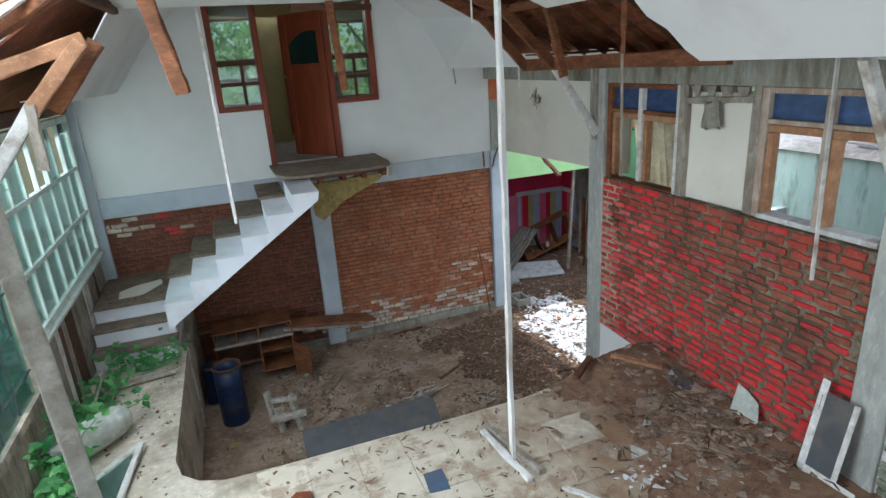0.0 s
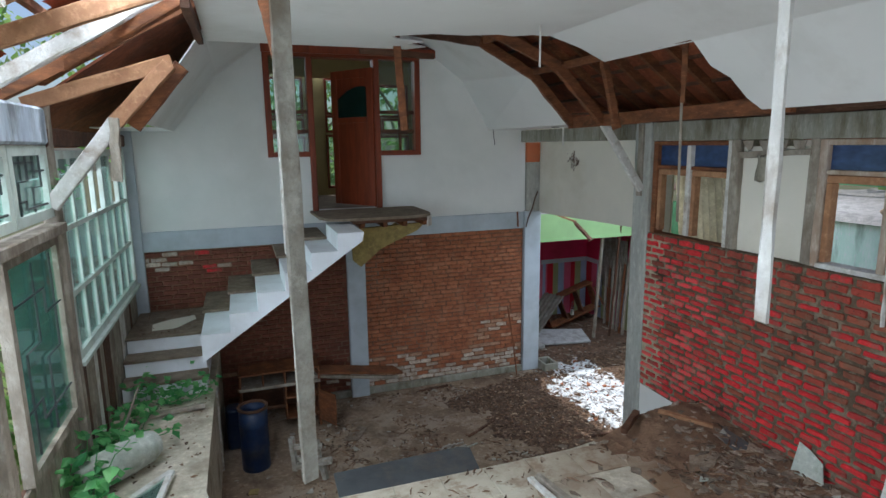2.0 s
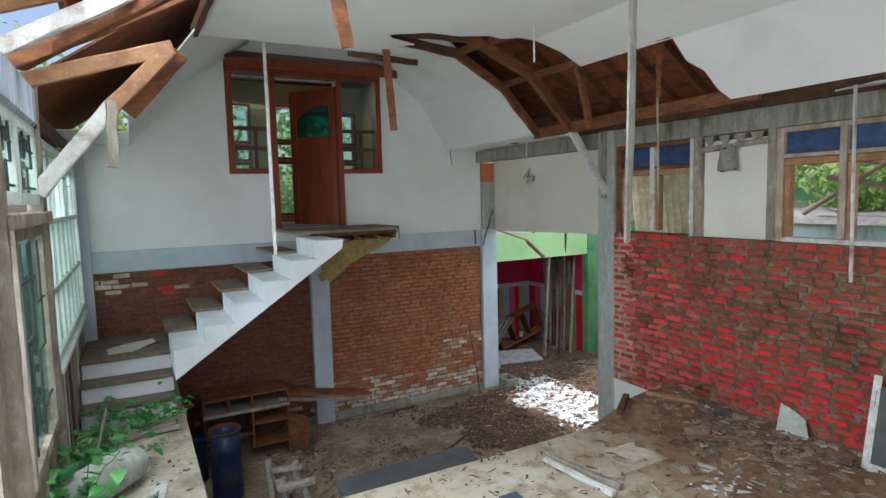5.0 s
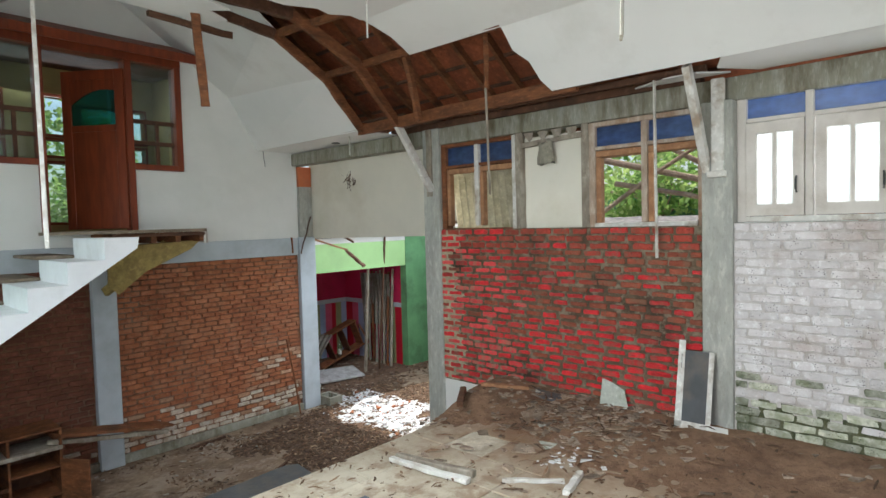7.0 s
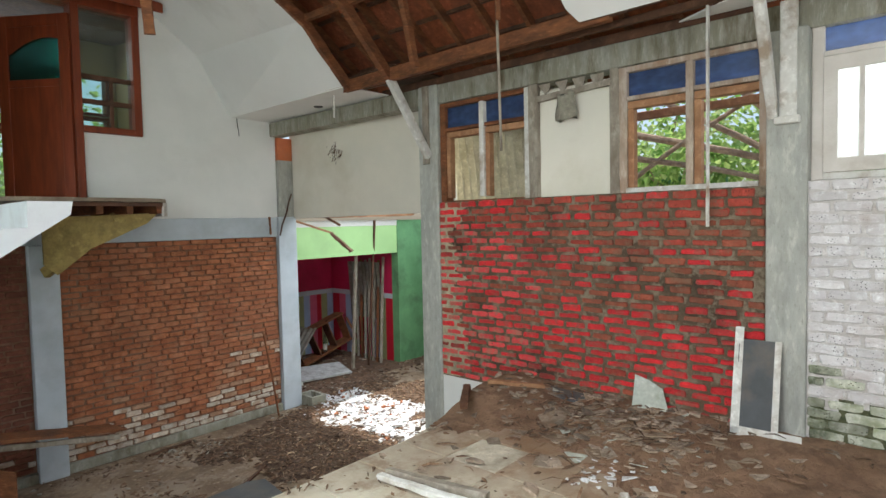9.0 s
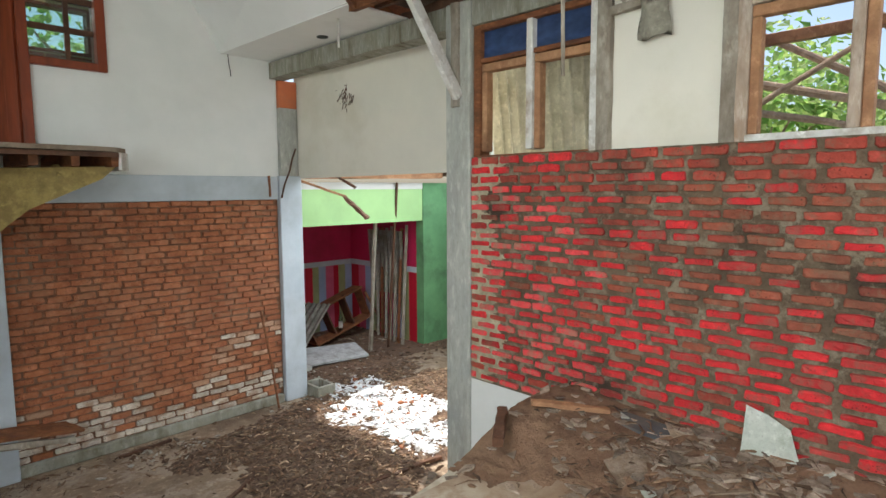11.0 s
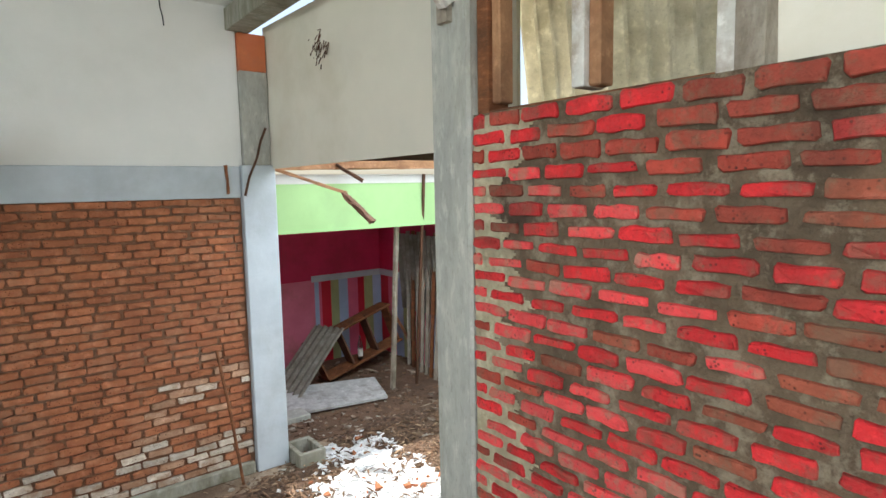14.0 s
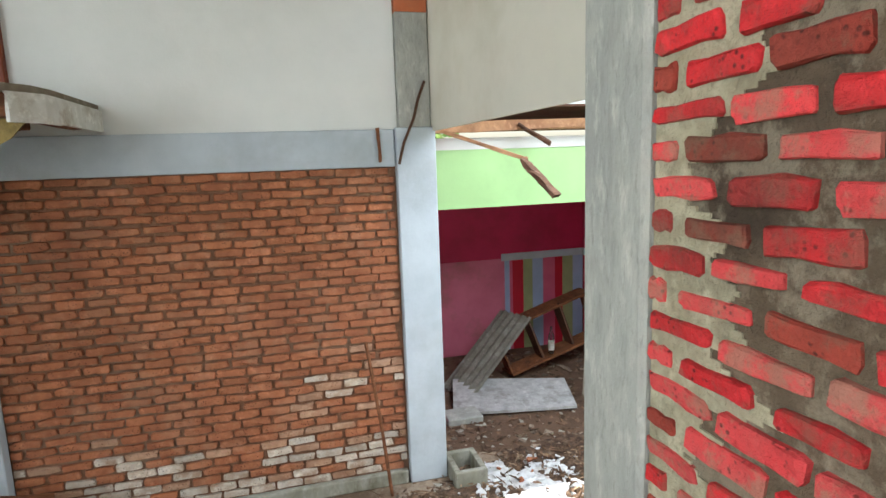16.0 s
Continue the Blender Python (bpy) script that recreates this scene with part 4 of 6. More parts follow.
bmx = bmesh.new()
arch = [(dw - 0.12, 1.86), (0.12, 1.86), (0.12, 1.72)] + [(0.12 + (dw - 0.24) * k / 6, 1.72 - 0.16 * (k / 6) ** 1.6 + 0.05 * math.sin(math.pi * k / 6)) for k in range(1, 7)]
slab([dm @ Vector((x, -0.012, z)) for x, z in arch], 0.02, bmx)
part("arch_panel", bmx, WOOD_RED, dr)
bmx = box(dw - 0.09, dw - 0.05, -0.06, -0.02, 0.98, 1.02, 0.008)
bmx.transform(dm)
part("handle", bmx, IRON, dr, "dark metal handle")


# ---- right-hand windows ----
def right_window(y0, y1, mull, z0, z1, ztr, wood, label, pane_low=None, transom=GLASS_BLUE, depth=0.10, sill=None, mwood=None, near_jamb=None):
    g = thing("window", (RIGHT, (y0 + y1) / 2, z0), label, "window")
    x0, x1 = RIGHT - 0.02, RIGHT + depth
    part("jamb", box(x0, x1, y0, y0 + 0.07, z0, z1, 0.005), near_jamb or wood, g)
    part("jamb", box(x0, x1, y1 - 0.07, y1, z0, z1, 0.005), wood, g)
    part("window_sill", box(x0 - (0.0 if sill else 0.02), x1, y0 + 0.07, y1 - 0.07, z0, z0 + (0.018 if sill else 0.045), 0.004), sill or WHITEWOOD, g)
    part("head", box(x0, x1, y0 + 0.07, y1 - 0.07, z1 - 0.045, z1, 0.005), wood, g)
    part("mullion", box(x0 - 0.008, x1, mull - 0.027, mull + 0.027, z0 + 0.045, z1 - 0.045, 0.005), mwood or wood, g)
    for a, b in ((y0 + 0.07, mull - 0.027), (mull + 0.027, y1 - 0.07)):
        part("transom_bar", box(x0 + 0.005, x1 - 0.01, a, b, ztr - 0.035, ztr, 0.004), wood, g)
        part("transom_pane", box(RIGHT + 0.03, RIGHT + 0.035, a, b, ztr, z1 - 0.045), transom, g, "blue transom pane").visible_shadow = False
        if pane_low == "rail":
            part("top_rail", box(x0 + 0.02, x1 - 0.02, a, b, ztr - 0.10, ztr - 0.04, 0.006), WOOD_ORANGE, g)
            part("sash_stile", box(x0 + 0.02, x1 - 0.02, b - 0.05, b, z0 + 0.047, ztr - 0.102, 0.006), WOOD_ORANGE, g)
    return g


right_window(4.24, 5.34, 4.80, 1.74, 2.755, 2.50, WOOD, "weathered two-light window, broken, with blue transom panes", "rail", sill=WOOD, mwood=WHITEWOOD, near_jamb=WHITEWOOD)
right_window(2.30, 3.40, 2.84, 1.74, 2.755, 2.52, OLDFRAME, "empty flaking white and orange timber window with blue transom panes", "rail")
w3 = right_window(0.98, 2.06, 1.55, 1.765, 2.86, 2.60, CREAMWOOD, "white painted casement window with patterned glass", None)


def casement(y0, y1, z0, z1, swing, parent):
    """White casement of two tall panes with a pull handle, hinged at y1."""
    m = Matrix.Translation((RIGHT - 0.005, y1, z0)) @ pose(0, 0, 0, 0, 0, swing)
    w, h = y1 - y0, z1 - z0
    c = part("casement", cells("x", -0.02, 0.02, -w, 0, 0, h, [(-w + 0.075, -w / 2 - 0.014, 0.09, h - 0.09), (-w / 2 + 0.014, -0.075, 0.09, h - 0.09)]), CREAMWOOD, None)
    c.data.transform(WORLD_OF[parent].inverted() @ m)
    c.parent = parent
    WORLD_OF[c] = WORLD_OF[parent]
    for a, b in ((-w + 0.075, -w / 2 - 0.014), (-w / 2 + 0.014, -0.075)):
        bm = box(-0.004, 0.004, a, b, 0.09, h - 0.09)
        bm.transform(m)
        part("pane", bm, GLASS_FROST, c).visible_shadow = False
    bm = tube([(-0.02, -w + 0.05, 0.18), (-0.05, -w + 0.05, 0.2), (-0.05, -w + 0.05, 0.28), (-0.02, -w + 0.05, 0.3)], 0.008, 6)
    bm.transform(m)
    part("handle", bm, IRON, c, "dark pull handle")


casement(1.585, 1.99, 1.815, 2.56, 0, w3)
casement(1.05, 1.515, 1.815, 2.56, 7, w3)
# further windows of the same wall, beyond the turn of the walk
for y in (-0.2, -1.5):
    right_window(y - 0.5, y + 0.58, y, 1.765, 2.86, 2.60, WHITEWOOD, "white painted window with blue transom panes", None)
structure("wall_right_pier", box(RIGHT, RIGHT + 0.15, 0.38, 0.98, 1.76, 2.76), PLASTER, "white pier between the windows", "wall")
structure("wall_right_pier_2", box(RIGHT, RIGHT + 0.15, -0.92, -0.7, 1.76, 2.76), PLASTER, "white pier between the windows", "wall")

# cream board between the windows, with its timber frame and a hanging rag
structure("wall_cream_panel", box(RIGHT + 0.02, RIGHT + 0.06, 3.46, 4.17, 1.745, 2.70), CREAM, "cream board panel between two windows", "wall")
pf = thing("panel_frame", (RIGHT, 3.8, 1.745), "peeling timber frame round the cream panel", "frame")
part("post", beam((RIGHT, 4.205, 1.75), (RIGHT, 4.205, 2.76), 0.07, 0.09, worn=0.005, segs=6), WOOD_GREY, pf)
part("post", beam((RIGHT, 3.43, 1.75), (RIGHT, 3.43, 2.76), 0.06, 0.08, worn=0.004, segs=6), WOOD_GREY, pf)
part("rail", beam((RIGHT - 0.02, 3.46, 2.66), (RIGHT - 0.02, 4.17, 2.62), 0.04, 0.05, worn=0.004, segs=6), WOOD_GREY, pf)
for k in range(4):
    y = 3.52 + 0.17 * k
    part("torn_strip", slab([(RIGHT - 0.012, y, 2.75), (RIGHT - 0.012, y + 0.13, 2.75), (RIGHT - 0.012, y + R.uniform(0.05, 0.12), 2.66 - R.uniform(0, 0.05)), (RIGHT - 0.012, y + 0.02, 2.68)], 0.006), WOOD_GREY, pf)
bm = bmesh.new()
bmesh.ops.create_grid(bm, x_segments=8, y_segments=8, size=0.5)
for v in bm.verts:
    u, w = v.co.x, v.co.y
    v.co = Vector((RIGHT - 0.05 + 0.015 * math.sin(u * 9 + w * 3), 3.86 - u * 0.20 * (1 - 0.12 * math.sin(w * 5)), 2.52 + w * 0.23 + 0.012 * math.sin(u * 7)))
bmesh.ops.solidify(bm, geom=bm.faces[:], thickness=0.006)
solo("rag", bm, CLOTH, "grey rag hanging from the panel rail", "cloth", smooth=True)

# brackets under the eaves
def eaves_brace(y, x_in=3.33):
    g = thing("eaves_brace", (3.8, y, 2.15), "white painted timber brace from column to ceiling", "brace", "eaves braces")
    part("strut", beam((3.79, y, 2.20), (x_in, y, 2.98), 0.06, 0.085, worn=0.003, segs=4), WHITEWOOD, g)
    return g


g = eaves_brace(2.26)
part("back_plate", box(3.76, 3.81, 2.12, 2.22, 2.16, 2.94, 0.006), WHITEWOOD, g)
part("foot_block", box(3.74, 3.81, 2.10, 2.25, 2.14, 2.19, 0.006), WHITEWOOD, g)
g = thing("eaves_brace", (3.8, 5.45, 2.2), "white painted timber brace from post to broken truss", "brace", "eaves braces")
part("strut", beam((3.84, 5.45, 2.22), (3.33, 5.48, 2.96), 0.06, 0.085, worn=0.004, segs=4), WHITEWOOD, g)
part("back_plate", beam((3.84, 5.48, 2.15), (3.84, 5.48, 2.95), 0.03, 0.07, worn=0.004, segs=4), WOOD_GREY, g)

# ---- broken truss and open rafters over the left side ----
tr = thing("left_truss", (-1.3, 5.2, 2.3), "collapsed timber truss, lower strut painted white", "truss")
part("strut", beam((-1.80, 5.2, 2.32), (-1.30, 5.2, 2.95), 0.07, 0.11, worn=0.004, segs=4), WHITEWOOD, tr, "white painted lower strut")
part("upper_strut", beam((-1.30, 5.2, 2.95), (-0.88, 5.2, 3.40), 0.07, 0.11, worn=0.004, segs=4), WOOD_ORANGE, tr)
part("back_strut", beam((-1.2, 5.32, 2.92), (-0.80, 5.32, 3.40), 0.05, 0.12, worn=0.004, segs=4), WOOD, tr)
part("tie", beam((-1.90, 5.22, 3.08), (-0.86, 5.22, 3.42), 0.06, 0.11, worn=0.004, segs=6), WOOD_ORANGE, tr)
part("broken_end", beam((-1.30, 5.14, 2.98), (-1.32, 5.14, 2.50), 0.05, 0.07, worn=0.008, segs=5), WOOD_GREY, tr, "splintered weathered timber end")
for i, (p, q, w, h, m) in enumerate((
    ((-2.10, 4.4, 3.28), (-0.18, 4.4, 4.02), 0.06, 0.12, WOOD_ORANGE), ((-2.2, 5.0, 3.10), (-0.75, 5.0, 3.95), 0.06, 0.11, WHITEWOOD), ((-2.2, 5.5, 3.14), (-0.5, 5.5, 4.05), 0.06, 0.12, WOOD),
    ((-2.2, 3.6, 3.12), (-0.6, 3.6, 3.98), 0.05, 0.10, WOOD_ORANGE), ((-1.9, 5.7, 3.3), (-0.55, 4.6, 3.86), 0.05, 0.09, WOOD), ((-2.2, 2.9, 3.10), (-0.6, 2.9, 3.98), 0.05, 0.10, WOOD),
    ((-1.55, 2.6, 3.62), (-1.55, 5.8, 3.62), 0.04, 0.06, WOOD), ((-0.95, 2.6, 3.92), (-0.95, 5.8, 3.90), 0.04, 0.06, WOOD), ((-0.66, 4.0, 3.62), (-0.66, 5.6, 3.66), 0.05, 0.09, WOOD_DARK),
)):
    solo("rafter", beam(p, q, w, h, worn=0.005, segs=8), m, "weathered rafter of the fallen roof, open to the sky", "rafter", "open rafters")


def corrugated(name, m, w, l, pitch, amp, material, label, category="sheet", group=""):
    bm = bmesh.new()
    n = int(w / pitch * 6)
    rows = [[bm.verts.new((w * (i / n - 0.5), l * (j / 4 - 0.5), amp * math.sin(i / 6 * 2 * math.pi))) for i in range(n + 1)] for j in range(5)]
    for a, b in zip(rows, rows[1:]):
        for i in range(n):
            bm.faces.new((a[i], a[i + 1], b[i + 1], b[i]))
    bmesh.ops.solidify(bm, geom=bm.faces[:], thickness=0.006)
    bm.transform(m)
    return solo(name, bm, material, label, category, group)


corrugated("roof_sheet", pose(-1.75, 3.7, 3.62, 0, -26, 90) @ pose(0, 0, 0, 0, 0, 0), 1.5, 0.8, 0.13, 0.022, CORRUGATED, "brown corrugated sheet on the broken eaves", "roof sheet")
for k in range(26):
    x = R.uniform(-2.2, -0.9)
    y = R.uniform(4.4, 5.8)
    b = pose(x, y, 3.28 + (x + 2.2) * 0.57 + 0.03 + R.uniform(0, 0.03), R.uniform(-8, 8), -30 + R.uniform(-6, 6), R.uniform(-10, 10))
    bm = bmesh.new()
    rows = [[bm.verts.new((0.11 * (j - 0.5) * 2, 0.10 * (i / 5 - 0.5) * 2, 0.02 * math.sin(i / 5 * math.pi))) for i in range(6)] for j in (0, 1)]
    for i in range(5):
        bm.faces.new((rows[0][i], rows[0][i + 1], rows[1][i + 1], rows[1][i]))
    bmesh.ops.solidify(bm, geom=bm.faces[:], thickness=0.012)
    bm.transform(b)
    part("clay_tile", bm, ROOFTILE, bpy.data.objects["roof_left"])

# ---- things hanging from the ceiling ----
def hanging(name, x, y, z0, z1, w, material, label, lean=(0, 0), group="hanging strips", cat="strip", side=(1, -0.3, 0), flat=0.5):
    bm = beam((x + lean[0], y + lean[1], z0), (x, y, z1), w, w * flat, worn=w * 0.05, segs=14, side=side)
    return solo(name, bm, material, label, cat, group)


hanging("hanging_batten", -0.352, 1.03, 2.12, FLAT, 0.034, BATTEN, "flaking white batten hanging from the ceiling", (0.018, 0.06), side=(0.9, 0.44, 0), flat=0.16)
hanging("hanging_batten", 0.402, 0.780, 2.45, FLAT, 0.034, WHITEWOOD, "thin flaking white batten hanging from the ceiling", (-0.006, -0.02), side=(0.3, 0.95, 0), flat=0.15)
hanging("hanging_batten", 1.05, 5.567, 2.89, FLAT + 0.25, 0.07, WOOD, "brown timber stub hanging from the ceiling hole", (0.075, 0))
hanging("hanging_batten", -0.28, 3.25, 3.03, FLAT + 0.02, 0.075, WOOD, "splintered brown timber hanging at a slant", (0.13, 0.0))
hanging("hanging_batten", -0.05, 5.81, 1.71, FLAT + 0.5, 0.03, WHITEWOOD, "thin white conduit hanging down beside the stair", (0.01, 0))
hanging("hanging_batten", 3.60, 2.62, 1.47, 2.99, 0.026, WHITEWOOD, "flaking white strip hanging before the window", (0.10, 0.03))
hanging("hanging_batten", 3.03, 3.97, 2.08, 3.10, 0.02, WOOD_GREY, "thin broken lath hanging from the torn ceiling", (0.03, 0))
hanging("hanging_lath", 3.45, 6.5, 2.72, EAVE + 0.01, 0.018, WHITEWOOD, "short white lath stub")
hanging("hanging_lath", 1.9, 4.3, 3.35, FLAT, 0.014, WHITEWOOD, "short white lath stub")
solo("ceiling_timber", beam((0.75, 5.75, 3.64), (1.5, 5.75, 3.62), 0.04, 0.05, worn=0.008, segs=6), WOOD_DARK, "broken dark lath below the ceiling", "timber", "exposed ceiling timbers")

# ---- things in the pit ----
tk = thing("plastic_drum", (-0.47, 6.88, LOW), "dark blue open plastic drum with a rusty rim", "drum")
bm = tube([(-0.47, 6.88, LOW + z) for z in (0, 0.02, 0.25, 0.27, 0.29, 0.55, 0.57, 0.59, 0.78)], 0.165, 24)
bmesh.ops.delete(bm, geom=[f for f in bm.faces if len(f.verts) > 4 and f.calc_center_median().z > LOW + 0.7], context="FACES")
for v in bm.verts:
    if abs(v.co.z - LOW - 0.27) < 0.005 or abs(v.co.z - LOW - 0.57) < 0.005:
        v.co.x, v.co.y = -0.47 + (v.co.x + 0.47) * 1.04, 6.88 + (v.co.y - 6.88) * 1.04
bmesh.ops.solidify(bm, geom=bm.faces[:], thickness=0.01)
part("body", bm, BLUEPLASTIC, tk, "", True)
bm = bmesh.new()
rings = [[bm.verts.new((-0.47 + r * math.cos(a * math.pi / 12), 6.88 + r * math.sin(a * math.pi / 12), LOW + z)) for a in range(24)] for r, z in ((0.150, 0.76), (0.176, 0.76), (0.176, 0.79), (0.150, 0.79))]
for k in range(4):
    for a in range(24):
        bm.faces.new((rings[k][a], rings[k][(a + 1) % 24], rings[(k + 1) % 4][(a + 1) % 24], rings[(k + 1) % 4][a]))
part("rim", bm, WOOD_DARK, tk, "brown stained rim")
solo("blue_jerrycan", box(-0.80, -0.62, 7.35, 7.60, LOW, LOW + 0.55, 0.03), BLUEPLASTIC, "blue plastic container behind the drum", "container")

cb = thing("broken_cabinet", (-0.05, 7.9, LOW), "broken brown wooden cabinet with open pigeonholes and a hanging door", "cabinet")


def board(name, x0, x1, y0, y1, z0, z1, parent, m=WOOD):
    return part(name, box(x0, x1, y0, y1, z0, z1, 0.004), m, parent)


board("top", -0.62, 0.42, 7.62, 8.05, LOW + 0.86, LOW + 0.885, cb)
board("shelf", -0.62, 0.42, 7.60, 8.05, LOW + 0.66, LOW + 0.70, cb, WOOD_GREY)
board("side", -0.62, -0.595, 7.62, 8.05, LOW, LOW + 0.86, cb)
board("side", 0.395, 0.42, 7.62, 8.05, LOW + 0.02, LOW + 0.86, cb)
board("divider", -0.05, -0.025, 7.62, 8.05, LOW + 0.18, LOW + 0.86, cb)
board("divider", -0.33, -0.31, 7.62, 8.05, LOW + 0.70, LOW + 0.86, cb)
board("bottom", -0.03, 0.40, 7.62, 8.05, LOW + 0.18, LOW + 0.205, cb)
board("middle_shelf", -0.03, 0.40, 7.64, 8.05, LOW + 0.46, LOW + 0.48, cb)
board("rail", -0.62, -0.05, 7.62, 7.65, LOW + 0.36, LOW + 0.40, cb, WOOD_DARK)
board("back", -0.62, 0.42, 8.05, 8.06, LOW + 0.18, LOW + 0.86, cb, WOOD_DARK)
bm = box(0, 0.34, -0.01, 0.01, LOW + 0.12, LOW + 0.56, 0.004)
bm.transform(Matrix.Translation((0.40, 7.62, 0)) @ pose(0, 0, 0, 0, 0, -58))
part("door", bm, WOOD, cb, "hanging brown door")
solo("loose_board", beam((0.36, 7.72, LOW + 0.80), (1.62, 8.02, LOW + 0.50), 0.32, 0.03, worn=0.006, segs=8, side=(-0.2, 1, 0)), WOOD, "broken brown shelf board slumped on the cabinet", "board")
solo("loose_board", beam((0.30, 7.66, LOW + 0.74), (1.58, 7.86, LOW + 0.45), 0.05, 0.045, worn=0.006, segs=8), WOOD_GREY, "pale split batten under the shelf board", "board")

sl = thing("broken_stool", (0.12, 6.5, LOW), "small broken wooden stool of grey battens", "stool")
for x, y, z in ((-0.03, 6.62, 0.42), (0.25, 6.55, 0.36), (0.06, 6.36, 0.30), (0.28, 6.30, 0.22)):
    part("leg", beam((x, y, LOW), (x - 0.03, y + 0.02, LOW + z), 0.065, 0.055, worn=0.003, segs=3), BATTEN, sl)
part("rung", beam((-0.03, 6.36, LOW + 0.2), (0.36, 6.27, LOW + 0.24), 0.085, 0.06, worn=0.003, segs=3), BATTEN, sl)
part("rung", beam((-0.03, 6.62, LOW + 0.3), (0.28, 6.54, LOW + 0.3), 0.06, 0.05, worn=0.003, segs=3), BATTEN, sl)
part("rung", beam((0.02, 6.62, LOW + 0.16), (0.10, 6.34, LOW + 0.16), 0.06, 0.05, worn=0.003, segs=3), BATTEN, sl)

structure("pit_step", box(0.24, 1.56, 4.30, 5.06, LOW, -0.325, 0.01), DUST, "dusty concrete step below the floor edge", "step")
solo("slate_slab", slab([(0.20, 4.40, -0.30), (1.50, 4.40, -0.30), (1.60, 5.08, -0.30), (1.50, 5.14, -0.30), (0.22, 5.10, -0.30)], 0.024), SLATE, "dark slate-grey panel lying on the step", "slab")
solo("paint_tin_lid", slab([(-0.58, 6.28, LOW + 0.012), (-0.48, 6.26, LOW + 0.012), (-0.46, 6.36, LOW + 0.012), (-0.56, 6.38, LOW + 0.012)], 0.01), YELLOWWOOD, "small yellow square lying in the pit", "scrap")
solo("pale_scrap", slab([(0.62, 7.1, LOW + 0.02), (0.8, 7.02, LOW + 0.02), (0.98, 7.3, LOW + 0.03), (0.9, 7.42, LOW + 0.03), (0.72, 7.2, LOW + 0.02)], 0.012), RUBBLE, "pale board scrap on the pit floor", "scrap")
for p, q, w in (((3.15, 6.1, LOW + 0.02), (4.15, 5.98, LOW + 0.03), 0.05), ((2.0, 8.2, LOW + 0.02), (2.5, 8.25, LOW + 0.02), 0.04), ((3.3, 7.0, LOW + 0.02), (3.9, 7.3, LOW + 0.02), 0.03), ((2.2, 6.6, LOW + 0.02), (2.7, 6.9, LOW + 0.02), 0.03)):
    solo("stick", beam(p, q, w, w * 0.7, worn=0.006, segs=6), WOOD_DARK, "dark broken stick on the pit floor", "stick", "sticks in the pit")
solo("leaning_rod", tube([(3.74, 8.27, LOW + 0.002), (3.69, 8.33, -0.5), (3.62, 8.40, 0.10)], 0.013, 8), WOOD, "thin brown rod leaning on the brick wall", "rod")
solo("pit_doorpost", box(-0.862, -0.84, 6.9, 6.98, LOW, -0.015, 0.003), WHITEWOOD, "white post fixed to the pit wall", "post")

bm = bmesh.new()
for k in range(9):
    a = Vector((1.55 + R.uniform(0, 0.3), 6.30 + R.uniform(-0.05, 0.08), LOW + 0.01))
    tube([a, a + Vector((R.uniform(0.05, 0.2), R.uniform(-0.08, 0.1), R.uniform(0.02, 0.09))), a + Vector((R.uniform(0.15, 0.42), R.uniform(-0.1, 0.16), R.uniform(0.0, 0.06)))], 0.011, 6, bm)
solo("dry_root", bm, BATTEN, "bleached dry root lying on the pit floor", "root")
solo("slate_board", slab([(3.57, 4.02, 0.06), (3.73, 4.00, 0.075), (3.71, 3.56, 0.065), (3.54, 3.56, 0.05)], 0.02), SLATE, "dark grey board lying along the red wall", "board")

# concrete block at the column foot
bb = thing("hollow_block", (4.34, 8.34, LOW), "hollow concrete block at the foot of the column", "block")
for a in ((4.215, 4.47, 8.16, 8.205), (4.215, 4.47, 8.475, 8.52), (4.215, 4.26, 8.205, 8.475), (4.425, 4.47, 8.205, 8.475)):
    part("side", box(*a, LOW, LOW + 0.15, 0.006), STAINED, bb)

# ---- cables and cracks on the far column ----
solo("rusty_bracket", beam((3.80, FAR - 0.035, 1.42), (3.79, FAR - 0.035, 1.66), 0.03, 0.02, worn=0.004, segs=4), WOOD, "rusty iron strap on the ring beam", "strap")
solo("crack_root", tube([(3.93, FAR - 0.07, 1.40), (3.97, FAR - 0.07, 1.55), (4.05, FAR - 0.065, 1.72), (4.09, FAR - 0.06, 1.86), (4.14, FAR - 0.06, 1.98)], 0.010, 6), WOOD_DARK, "dark root growing up the column", "root")
bm = bmesh.new()
for k in range(44):
    a = R.uniform(0, 6.28)
    r = R.uniform(0.02, 0.17)
    c = Vector((4.26, 7.55 + r * math.cos(a), 2.52 + r * math.sin(a) * 0.9))
    tube([c, c + Vector((-0.015, R.uniform(-0.03, 0.03), R.uniform(-0.07, 0.0)))], 0.0035, 4, bm)
tagged(solo("dry_nest", bm, WOOD_DARK, "wisp of dry roots on the cream panel", "roots"), kind="stuff")

solo("loose_wire", tube([(3.36, FAR - 0.03, EAVE), (3.365, FAR - 0.035, 2.86), (3.38, FAR - 0.03, 2.80), (3.385, FAR - 0.03, 2.73)], 0.005, 6), IRON, "dark loose wire hanging at the ceiling corner", "wire")
# Dark disc drawn for the shade inside a lamp recess; nothing is hollow.
solo("light_recess", tube([(3.69, 7.10, EAVE - 0.004), (3.69, 7.10, EAVE + 0.02)], 0.055, 20), IRON, "dark disc for the shade inside an empty round lamp recess in the soffit", "recess")

